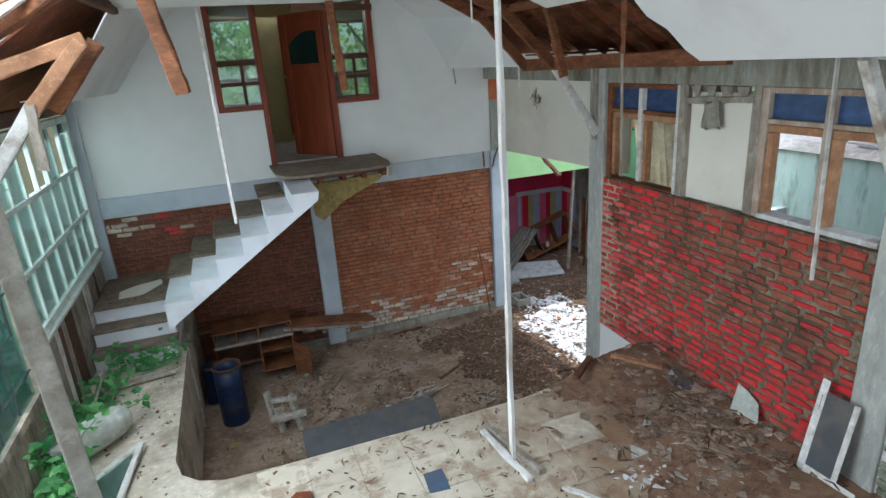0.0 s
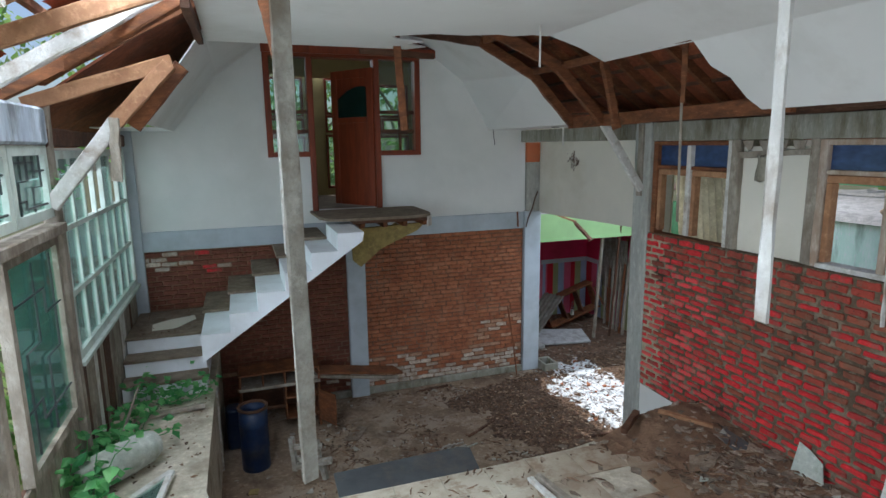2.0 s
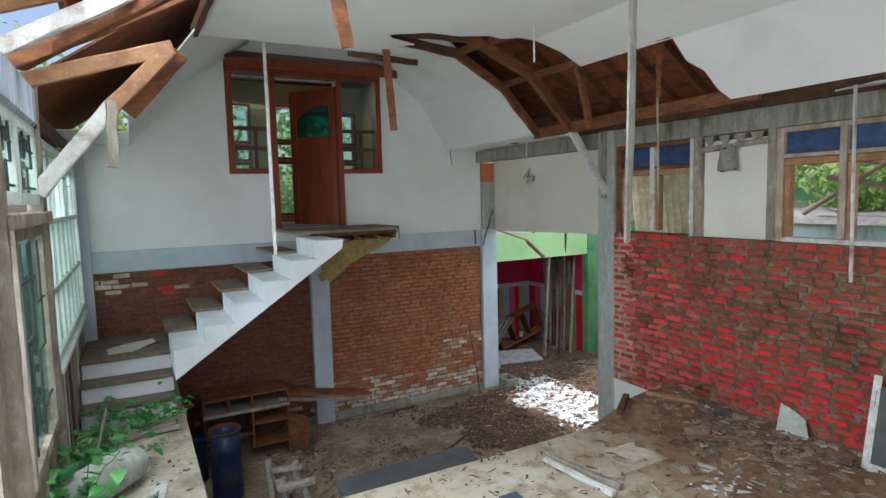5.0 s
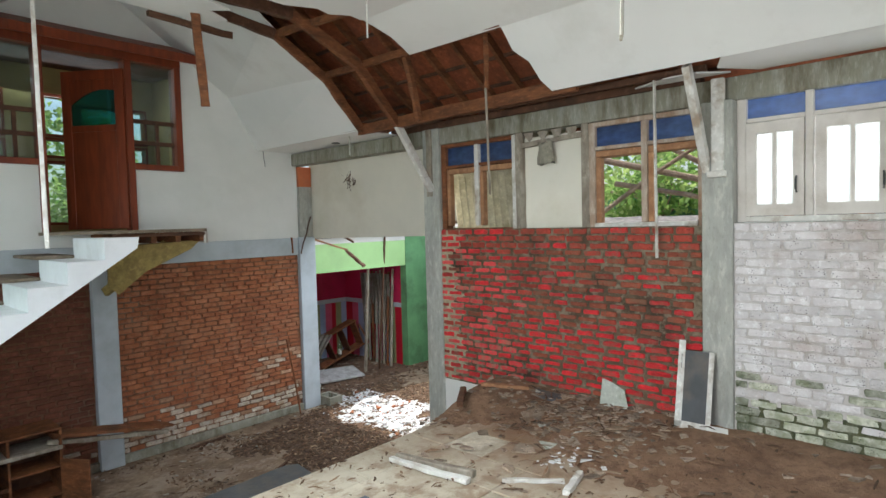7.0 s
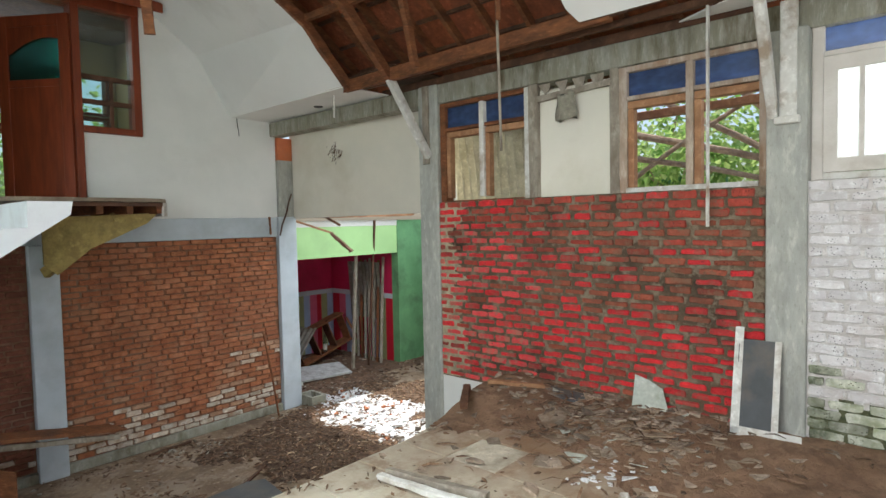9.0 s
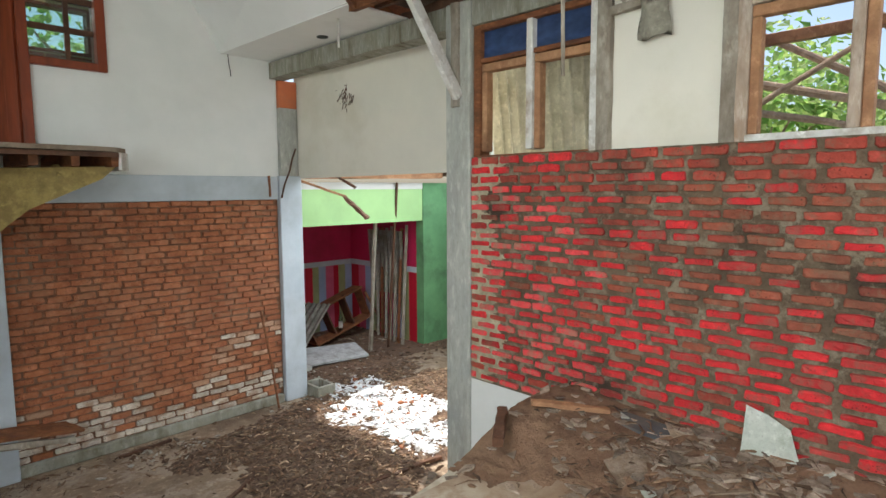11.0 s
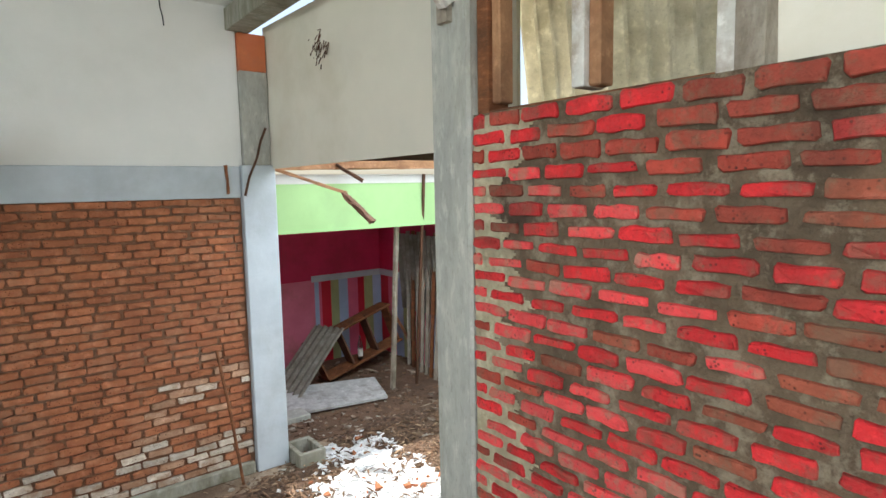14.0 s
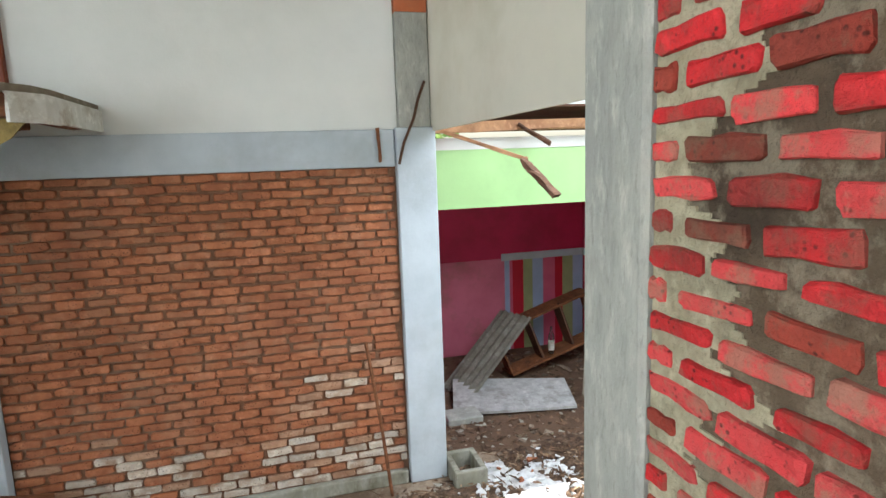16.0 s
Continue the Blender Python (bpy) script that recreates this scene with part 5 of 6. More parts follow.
# ---- side room things ----
sh = thing("toppled_shelf", (6.1, 10.4, LOW), "toppled brown wooden shelf leaning in the alcove", "shelf")
for a, b, nm in (((5.30, 10.35, -0.58), (6.62, 10.55, -0.24), "side"), ((5.45, 10.2, -1.02), (6.72, 10.4, -0.74), "side")):
    part(nm, beam(a, b, 0.26, 0.03, worn=0.003, segs=4, side=(0, 1, 0)), WOOD, sh)
for f in (0.02, 0.35, 0.68, 0.98):
    a = Vector((5.30, 10.35, -0.58)).lerp(Vector((6.62, 10.55, -0.24)), f)
    b = Vector((5.45, 10.2, -1.02)).lerp(Vector((6.72, 10.4, -0.74)), f)
    part("shelf_board", beam(a, b, 0.22, 0.025, worn=0.002, segs=2, side=(0, 1, 0)), WOOD_DARK if f in (0.35, 0.68) else WOOD, sh)
part("leg", beam((6.60, 10.3, -0.3), (6.95, 10.1, LOW), 0.05, 0.04), WOOD, sh)
bt = thing("glass_bottle", (6.0, 10.25, -0.9), "clear glass bottle with a white label on the shelf", "bottle")
prof = ((0.035, 0), (0.036, 0.18), (0.030, 0.22), (0.013, 0.27), (0.013, 0.32))
bm = bmesh.new()
rings = [[bm.verts.new((6.0 + r * math.cos(a * math.pi / 6), 10.2 + r * math.sin(a * math.pi / 6), -0.86 + z)) for a in range(12)] for r, z in prof]
for u, w in zip(rings, rings[1:]):
    for a in range(12):
        bm.faces.new((u[a], u[(a + 1) % 12], w[(a + 1) % 12], w[a]))
bm.faces.new(rings[0][::-1])
bm.faces.new(rings[-1])
part("body", bm, GLASS, bt, "", True)
part("label", tube([(6.0, 10.2, -0.82), (6.0, 10.2, -0.72)], 0.037, 12), WHITEWOOD, bt, "white paper label")
corrugated("corrugated_sheet", Matrix.Translation((5.15, 10.05, -0.70)) @ pose(0, 0, 0, 0, -38, 22) @ pose(0, 0, 0, 0, 0, 90), 0.5, 1.15, 0.10, 0.02, CORRUGATED, "grey corrugated sheet fallen across the shelf", "sheet")
for k in range(7):
    y = 9.45 + 0.13 * k
    solo("leaning_lath", beam((6.62 + 0.02 * k, y - 0.12, LOW + 0.001), (6.85, y, 0.72 + R.uniform(-0.1, 0.2)), 0.05, 0.025, worn=0.003, segs=5), R.choice((WOOD_GREY, CORRUGATED, WOOD)), "pale lath leaning on the alcove wall", "lath", "leaning laths")
corrugated("corrugated_sheet", Matrix.Translation((6.80, 9.95, 0.25)) @ pose(0, 0, 0, 0, 86, 0) @ pose(0, 0, 0, 0, 0, 90), 0.95, 1.1, 0.10, 0.02, CORRUGATED, "grey corrugated sheets leaning on the alcove wall", "sheet")
solo("leaning_pole", beam((6.0, 9.40, LOW + 0.001), (6.04, 9.27, 1.10), 0.055, 0.045, worn=0.004, segs=6), WOOD_GREY, "grey timber pole standing at the alcove mouth", "pole")
solo("leaning_pole", beam((6.35, 9.38, LOW + 0.001), (6.30, 9.05, 1.60), 0.03, 0.03, worn=0.004, segs=6), WOOD_DARK, "thin dark pole leaning on the green beam", "pole")
solo("fallen_door_leaf", slab(ragged([(4.55, 9.36, LOW + 0.06), (5.75, 9.12, LOW + 0.06), (5.90, 9.68, LOW + 0.12), (4.75, 10.07, LOW + 0.12)], 0.2, 0.02), 0.03), PANELWOOD, "weathered grey panel lying by the alcove", "panel")
solo("fallen_block", box(4.45, 4.8, 9.2, 9.45, LOW, LOW + 0.07, 0.01), CONCRETE, "broken grey concrete slab on the floor", "slab")
dg = thing("dangling_lath", (4.9, 8.6, 1.2), "splintered lath dangling from the side room beam", "lath")
part("arm", beam((4.40, 8.97, 1.66), (5.02, 8.60, 1.40), 0.03, 0.03, worn=0.004, segs=6), WOOD_ORANGE, dg)
part("broken_end", beam((4.98, 8.60, 1.40), (5.12, 8.28, 1.12), 0.075, 0.035, worn=0.014, segs=7), WOOD_DARK, dg)
solo("dangling_lath", beam((5.1, 8.96, 1.70), (5.32, 8.8, 1.52), 0.06, 0.03, worn=0.008, segs=4), WOOD_DARK, "short dark splinter under the beam", "lath")

# ---- on the tiled floor ----
wf = thing("window_sash", (3.68, 2.25, 0), "broken white window sash with dark glass leaning on the column", "window sash")
sm = Matrix.Translation((3.575, 2.47, 0.045)) @ Matrix(((0.04, 0, 0.20, 0), (-1, 0, 0, 0), (0, -0.2, 0.98, 0), (0, 0, 0, 1)))
for nm, a, m in (("stile", (0, 0.055, -0.02, 0.02, 0, 0.74), WHITEWOOD), ("stile", (0.245, 0.285, -0.015, 0.015, 0.07, 0.66), WHITEWOOD), ("bottom_rail", (0, 0.42, -0.02, 0.02, 0.0, 0.07), WHITEWOOD), ("pane", (0.055, 0.245, -0.004, 0.004, 0.07, 0.66), SLATE)):
    bm = box(*a, 0.004 if nm != "pane" else 0)
    bm.transform(sm)
    part(nm, bm, m, wf, "dusty grey pane" if nm == "pane" else "")
bm = box(0.008, 0.012, -0.03, -0.02, 0.5, 0.62, 0)
bm.transform(sm @ Matrix.Translation((0.02, 0, 0)))
part("handle", bm, IRON, wf, "dark pull handle")
solo("glass_shard", slab([(3.72, 3.22, 0.05), (3.79, 3.22, 0.30), (3.79, 3.11, 0.27), (3.78, 3.0, 0.22), (3.72, 2.93, 0.05)], 0.008), CLAY, "pale green broken glass sheet leaning on the red wall", "glass")
for p, q, w, h, m, lb in (
    ((1.66, 3.90, 0.03), (1.74, 3.20, 0.03), 0.05, 0.035, WHITEWOOD, "flaking white window rail lying on the tiles"), ((1.74, 3.92, 0.025), (1.86, 3.25, 0.025), 0.06, 0.045, WOOD_GREY, "weathered grey rail lying on the tiles"),
    ((1.93, 3.05, 0.015), (2.18, 2.70, 0.015), 0.035, 0.025, WHITEWOOD, "thin white batten on the tiles"), ((2.03, 2.60, 0.02), (2.36, 2.68, 0.02), 0.05, 0.035, WHITEWOOD, "short white batten end on the tiles"),
    ((3.25, 4.28, 0.185), (3.6, 3.95, 0.12), 0.05, 0.03, WOOD_ORANGE, "curled yellow bark lying on the dirt heap"), ((2.75, 4.14, 0.13), (3.05, 4.35, 0.17), 0.06, 0.05, WOOD_DARK, "dark board end in the dirt heap"),
):
    solo("batten", beam(p, q, w, h, worn=0.005, segs=6), m, lb, "batten", "loose battens")
solo("blue_tile", slab([(1.0, 3.42, 0.006), (1.16, 3.40, 0.006), (1.18, 3.64, 0.006), (1.02, 3.64, 0.006)], 0.006), BLUETILE, "small dark blue-grey square lying on the tiles", "tile")
bm = tube([(0.0, 3.72, 0.03), (0.06, 3.78, 0.035), (0.16, 3.76, 0.03)], 0.035, 8, taper=0.8)
solo("clay_shard", bm, ROOFTILE, "broken orange roof tile on the floor", "tile shard")

# ---- terrace: fallen jar, sash frame, creeper ----
jar = thing("clay_jar", (-1.5, 5.2, 0), "pale clay jar lying on its side on the terrace", "jar")
ax0, ax1 = Vector((-1.80, 4.92, 0.15)), Vector((-1.28, 5.42, 0.16))
bm = bmesh.new()
d = (ax1 - ax0).normalized()
s = d.cross(Vector((0, 0, 1))).normalized()
u = s.cross(d)
rings = []
for f, r in ((0, 0.08), (0.03, 0.12), (0.25, 0.145), (0.6, 0.15), (0.85, 0.14), (0.95, 0.11), (1.0, 0.06)):
    c = ax0.lerp(ax1, f)
    rings.append([bm.verts.new(c + (s * math.cos(k * math.pi / 10) + u * math.sin(k * math.pi / 10)) * r) for k in range(20)])
for a, b in zip(rings, rings[1:]):
    for k in range(20):
        bm.faces.new((a[k], a[(k + 1) % 20], b[(k + 1) % 20], b[k]))
bm.faces.new(rings[-1])
part("body", bm, CLAY, jar, "", True)
# Closed disc, coloured dark to give the jar's mouth its inner shade.
part("mouth", tube([ax0 - d * 0.01, ax0 + d * 0.012], 0.085, 16), IRON, jar, "dark disc for the shade inside the jar mouth")
sf = thing("sash_frame", (-1.3, 4.6, 0), "loose white sash frame lying on the terrace", "window sash")
part("rail", beam((-1.62, 4.50, 0.025), (-1.14, 5.00, 0.07), 0.05, 0.03, worn=0.003, segs=3), WHITEWOOD, sf)
part("rail", beam((-1.14, 5.00, 0.07), (-1.24, 4.28, 0.025), 0.05, 0.03, worn=0.003, segs=3), WHITEWOOD, sf)
part("rail", beam((-1.24, 4.28, 0.02), (-1.72, 3.85, 0.02), 0.05, 0.03, worn=0.003, segs=3), WHITEWOOD, sf)
part("pane", slab([(-1.60, 4.48, 0.026), (-1.26, 4.32, 0.026), (-1.16, 4.95, 0.06)], 0.004), GLASS_GREEN, sf)
solo("stick", beam((-1.61, 6.26, 0.03), (-0.95, 6.36, 0.03), 0.06, 0.04, worn=0.005, segs=6), WOOD_GREY, "grey batten lying on the terrace", "stick")
solo("stick", tube([(-1.78, 4.6, 0.02), (-1.62, 5.6, 0.12), (-1.55, 6.3, 0.35)], 0.012, 6), WOOD_GREY, "thin cane leaning through the creeper", "cane")


def leaf_into(bm, p, size, nrm, spin, fold=0.25):
    """A pointed leaf of six vertices, folded along its rib."""
    t = nrm.orthogonal().normalized()
    b = nrm.cross(t)
    e = t * math.cos(spin) + b * math.sin(spin)
    f = nrm.cross(e)
    q = [p, p + e * size * 0.35 + f * size * 0.36 + nrm * size * fold * 0.4, p + e * size, p + e * size * 0.35 - f * size * 0.36 + nrm * size * fold * 0.4, p + e * size * 0.4]
    v = [bm.verts.new(x) for x in q]
    bm.faces.new((v[0], v[4], v[2], v[1]))
    bm.faces.new((v[0], v[3], v[2], v[4]))


def creeper(centre, spread, n, size, label, height=0.25):
    c = thing("creeper_plant", centre, label, "plant", "creeper plants")
    stems, leaves = bmesh.new(), bmesh.new()
    for k in range(max(4, n // 14)):
        a = R.uniform(0, 6.28)
        p = Vector(centre)
        pts = [p]
        for i in range(5):
            a += R.uniform(-0.6, 0.6)
            p = p + Vector((math.cos(a) * spread[0] / 5, math.sin(a) * spread[1] / 5, R.uniform(-0.01, height / 4)))
            p.z = max(p.z, centre[2] + 0.01)
            p.x = max(p.x, LEFT + 0.06)
            pts.append(p)
        tube(pts, 0.004, 5, stems)
        for i in range(n // max(4, n // 14)):
            q = pts[R.randrange(1, 6)] + Vector((R.gauss(0, 0.05), R.gauss(0, 0.05), abs(R.gauss(0.05, 0.05))))
            q.x = max(q.x, LEFT + 0.06)
            leaf_into(leaves, q, size * R.uniform(0.6, 1.3), Vector((R.gauss(0.2, 0.4), R.gauss(-0.2, 0.4), 1)).normalized(), R.uniform(0, 6.28))
    part("stem", stems, CREEPER, c)
    part("leaves", leaves, CREEPER, c, "broad green leaves")


creeper((-1.55, 5.75, 0.01), (0.4, 0.6), 190, 0.10, "green broad-leaved creeper on the terrace")
creeper((-1.30, 6.55, 0.01), (0.5, 0.3), 150, 0.085, "green creeper at the foot of the steps")
creeper((-1.70, 4.9, 0.01), (0.3, 0.4), 56, 0.10, "green creeper over the clay jar", 0.5)
creeper((-1.68, 4.3, 0.01), (0.25, 0.5), 130, 0.12, "green creeper below the grille windows", 0.5)
creeper((-1.74, 5.28, 2.35), (0.12, 0.12), 40, 0.06, "fern sprouting from the timber post", 0.3)


# ---- debris ----
def chip(bm, x, y, z, s, flat=0.3, tilt=25):
    m = Matrix.Translation((x, y, z)) @ Euler((radians(R.gauss(0, tilt)), radians(R.gauss(0, tilt)), R.uniform(0, 6.28))).to_matrix().to_4x4()
    k = R.randint(3, 5)
    top = [m @ Vector((s * R.uniform(0.35, 1.25) * math.cos(6.283 * i / k), s * R.uniform(0.2, 0.9) * math.sin(6.283 * i / k), s * flat)) for i in range(k)]
    t = [bm.verts.new(v) for v in top]
    b = [bm.verts.new(v - m.to_3x3() @ Vector((0, 0, s * flat * 1.3))) for v in top]
    bm.faces.new(t)
    bm.faces.new(b[::-1])
    for i in range(k):
        bm.faces.new((t[i], b[i], b[(i + 1) % k], t[(i + 1) % k]))


def litter(name, n, where, zfun, smin, smax, material, label, flat=0.3, tilt=25):
    bm = bmesh.new()
    k = 0
    while k < n:
        x, y, keep = where()
        if R.random() > keep:
            continue
        s = R.uniform(smin, smax) * R.uniform(0.5, 1)
        chip(bm, x, y, zfun(x, y) + s * flat * 0.5, s, flat, tilt)
        k += 1
    return tagged(part(name, bm, material), label, "debris", "", "stuff")


def slivers(name, n, where, zfun, lmin, lmax, material, label, tilt=9):
    """Splinters of wood and bark: long, thin, bent once."""
    bm = bmesh.new()
    k = 0
    while k < n:
        x, y, keep = where()
        if R.random() > keep:
            continue
        ln, w = R.uniform(lmin, lmax) * R.uniform(0.5, 1), R.uniform(0.006, 0.02)
        m = Matrix.Translation((x, y, zfun(x, y) + 0.012 + R.uniform(0, 0.015))) @ Euler((radians(R.gauss(0, 20)), radians(R.gauss(0, tilt)), R.uniform(0, 6.28))).to_matrix().to_4x4()
        mid = m @ Vector((0, R.uniform(-0.15, 0.15) * ln, R.uniform(0, 0.12) * ln))
        rings = []
        for c, g in ((m @ Vector((-ln / 2, 0, 0)), 0.5), (mid, 1.0), (m @ Vector((ln / 2, 0, 0)), 0.4)):
            s, u = m.to_3x3() @ Vector((0, w * g / 2, 0)), m.to_3x3() @ Vector((0, 0, w * g * 0.25))
            rings.append([bm.verts.new(c + a) for a in (-s - u, s - u, s + u, -s + u)])
        for a, b in zip(rings, rings[1:]):
            for i in range(4):
                bm.faces.new((a[i], a[(i + 1) % 4], b[(i + 1) % 4], b[i]))
        bm.faces.new(rings[0][::-1])
        bm.faces.new(rings[-1])
        k += 1
    return tagged(part(name, bm, material), label, "debris", "", "stuff")


def crust(name, x0, x1, y0, y1, step, height, material, label, smooth=False):
    """An uneven layer over a floor; height(x, y) is its thickness there, none where it is not above zero."""
    nx, ny = int((x1 - x0) / step), int((y1 - y0) / step)
    vs, fs, use = [], [], {}
    pts = [[(x0 + step * (i + R.uniform(-0.35, 0.35)), y0 + step * (j + R.uniform(-0.35, 0.35))) for j in range(ny + 1)] for i in range(nx + 1)]
    h = [[height(*p) for p in row] for row in pts]

    def vert(i, j):
        if (i, j) not in use:
            use[i, j] = len(vs)
            vs.append((*pts[i][j], LOW + 0.001 + max(0.0, h[i][j])))
        return use[i, j]

    for i in range(nx):
        for j in range(ny):
            q = ((i, j), (i + 1, j), (i + 1, j + 1), (i, j + 1))
            if sum(h[a][b] > 0 for a, b in q) >= 2:
                fs.append(tuple(vert(a, b) for a, b in q))
    me = bpy.data.meshes.new(name)
    me.from_pydata(vs, [], fs)
    me.materials.append(material)
    me.update()
    if smooth:
        me.polygons.foreach_set("use_smooth", [True] * len(me.polygons))
    ob = new(name, me)
    return tagged(ob, label, "debris", "", "stuff")


def blotch(x, y, f, seed=0.0):
    return max(0.0, min(1.0, 0.5 + 1.6 * noise.noise(Vector((x * f, y * f, seed)))))


def pit_spot():
    x, y = R.uniform(-0.7, 5.8), R.uniform(5.1, 9.2)
    if ((x - 4.72) / 0.6) ** 2 + ((y - 7.05) / 0.95) ** 2 < R.uniform(0.5, 1.3):
        return x, y, 0
    if y > 8.3 and x < 4.2:
        return x, y, 0
    return x, y, blotch(x, y, 1.1, 3.0) ** 2.2 * (0.35 if x < 0.6 else 1.0)


def heap(x, y):
    """Height of the earth that has washed over the tiles."""
    h = 0.11 * math.exp(-((x - 3.45) / 0.55) ** 2 - ((y - 4.30) / 0.34) ** 2) + 0.05 * math.exp(-((x - 3.75) / 0.5) ** 2)
    cover = 1 / (1 + math.exp(-(x - 2.75 + 0.6 * noise.noise(Vector((x * 1.3, y * 1.3, 1.7))) + 0.45 * noise.noise(Vector((x * 5, y * 5, 3.1))) + 0.35 * noise.noise(Vector((x * 15, y * 15, 6.1))) - 0.25 * (y - 3.4)) * 6))
    far = 1 / (1 + math.exp((y - 4.62 + 0.06 * (3.9 - x)) * 14))
    return (h * far + 0.03 * cover * (0.6 + noise.noise(Vector((x * 3, y * 3, 5)))) - 0.016 * (1 - cover) + 0.008 * noise.noise(Vector((x * 14, y * 14, 0)))) - 0.12 * (1 - far)


bm = bmesh.new()
nx, ny = 130, 280
grid = [[bm.verts.new((1.5 + 2.42 * i / nx, -0.8 + 5.42 * j / ny, 0)) for j in range(ny + 1)] for i in range(nx + 1)]
for row in grid:
    for v in row:
        edge = 4.26 + max(0.0, v.co.x - 2.25) * 0.21
        v.co.y = min(v.co.y, edge - 0.003)
        v.co.z = heap(v.co.x, v.co.y) + 0.002
for i in range(nx):
    for j in range(ny):
        q = (grid[i][j], grid[i + 1][j], grid[i + 1][j + 1], grid[i][j + 1])
        if max(v.co.z for v in q) > -0.006 and (q[0].co - q[3].co).length > 1e-4 and (q[1].co - q[2].co).length > 1e-4:
            bm.faces.new(q)
bmesh.ops.delete(bm, geom=[v for v in bm.verts if not v.link_faces], context="VERTS")
tagged(part("earth_heap", bm, DIRT, None, "", True), "brown earth washed over the tiles, heaped by the red wall", "earth", "", "stuff")


def heap_spot():
    x, y = R.uniform(1.9, 3.85), R.uniform(0.8, 4.4)
    near = math.exp(-((x - 3.4) / 0.42) ** 2 - ((y - 3.2) / 0.7) ** 2)
    return x, y, min(1.0, 0.05 + near)


def whiteness(x, y):
    """How thickly the fallen plaster lies on the floor of the opening."""
    e = ((x - 4.62) / 0.62) ** 2 + ((y - 7.15) / 1.0) ** 2
    return 1.25 - e + 0.9 * noise.noise(Vector((x * 2.2, y * 2.2, 1.3))) + 0.8 * noise.noise(Vector((x * 7, y * 7, 4.1))) + 0.5 * noise.noise(Vector((x * 19, y * 19, 2.2))) - (0.5 if x > 5.2 else 0.0) + 1.1 * math.exp(-((x - 5.2) / 0.7) ** 2 - ((y - 8.4) / 0.3) ** 2)


def litter_depth(x, y):
    """Thickness of the trodden leaf litter before and in the opening."""
    e = max(abs(x - 4.3) / 1.75, abs(y - 7.1 - 0.15 * (x - 4.3)) / 1.4)
    far = 0.35 * max(0.0, min(1.0, (8.35 - y - 0.10 * (4.2 - x)) * 4)) if x < 4.25 else 0.35
    v = 0.95 - e ** 2 + 0.8 * noise.noise(Vector((x * 1.4, y * 1.4, 7.3))) + 0.4 * noise.noise(Vector((x * 5, y * 5, 2.9))) + far - 0.35
    if y > 8.22 - 0.35 * max(0.0, 3.7 - x) and x < 4.25:
        return -1.0
    return min(0.03, 0.045 * v) + (0.010 * noise.noise(Vector((x * 22, y * 22, 1))) if v > 0.1 else 0.0)


def opening_spot():
    x, y = R.uniform(1.6, 6.4), R.uniform(5.4, 8.5)
    return x, y, (0.05 if whiteness(x, y) > 0.3 else 1.0) if litter_depth(x, y) > 0 else 0.03


def shard_spot():
    x, y = R.gauss(3.2, 0.3), R.gauss(3.0, 0.42)
    return x, y, 1.0 if 2.4 < x < 3.74 and 2.2 < y < 4.0 else 0.0


def tile_spot():
    x, y = R.uniform(-0.9, 3.0), R.uniform(0.8, 4.2)
    return x, y, 0.3 + 0.7 * blotch(x, y, 1.2, 9)


def white_spot():
    x, y = R.uniform(3.9, 6.0), R.uniform(5.9, 8.6)
    return x, y, max(0.0, min(1.0, 0.3 + 0.6 * whiteness(x, y)))


def alcove_spot():
    x, y = R.uniform(4.2, 8.6), R.uniform(8.2, 10.9)
    return x, y, 0.4 + 0.6 * blotch(x, y, 1.3, 6)


low = lambda x, y: LOW
tile = lambda x, y: max(0.0, heap(x, y)) if x > 1.6 else 0.0
carpet = lambda x, y: LOW + max(0.0, litter_depth(x, y), 0.034 + 0.012 * min(1.0, whiteness(x, y)) if whiteness(x, y) > 0.2 else 0.0)
litter("leaf_litter", 1500, pit_spot, low, 0.015, 0.055, LEAF_DRY, "dry brown leaves and splinters over the pit floor", 0.12, 22)
litter("pit_plaster", 420, pit_spot, low, 0.02, 0.09, BATTEN, "pale plaster scraps over the pit floor", 0.10, 12)
litter("pit_rubble", 800, pit_spot, low, 0.015, 0.05, RUBBLE, "broken plaster and stones over the pit floor", 0.35)
slivers("pit_splinters", 900, pit_spot, low, 0.05, 0.20, LEAF_DRY, "brown splinters and twigs over the pit floor")
crust("litter_carpet", 1.8, 6.4, 5.4, 8.7, 0.045, litter_depth, LITTER, "dark trodden litter before the side opening")
litter("opening_litter", 1900, opening_spot, carpet, 0.012, 0.055, LEAF_DRY, "dark dry litter before the side opening", 0.12, 20)
slivers("opening_splinters", 1500, opening_spot, carpet, 0.04, 0.16, LEAF_DRY, "brown splinters strewn in the opening")
slivers("pale_splinters", 620, opening_spot, carpet, 0.03, 0.11, SPLINTER, "pale wood splinters strewn in the opening")
litter("alcove_litter", 1300, alcove_spot, low, 0.02, 0.08, LEAF_DRY, "dark dry litter over the side room floor", 0.14, 16)
litter("alcove_rubble", 420, alcove_spot, low, 0.02, 0.09, RUBBLE, "grey rubble over the side room floor", 0.2, 12)
crust("plaster_dust", 3.8, 6.2, 5.9, 9.1, 0.03, lambda x, y: 0.034 + 0.012 * min(1.0, whiteness(x, y)) if whiteness(x, y) > 0.3 else -1.0, WHITE_RUBBLE, "broken sheet of crumbled white plaster in the opening")
litter("white_rubble", 800, white_spot, carpet, 0.015, 0.065, WHITE_RUBBLE, "white plaster fragments heaped in the opening", 0.18, 14)
slivers("plaster_splinters", 170, white_spot, carpet, 0.04, 0.15, LEAF_DRY, "brown splinters on the white plaster")
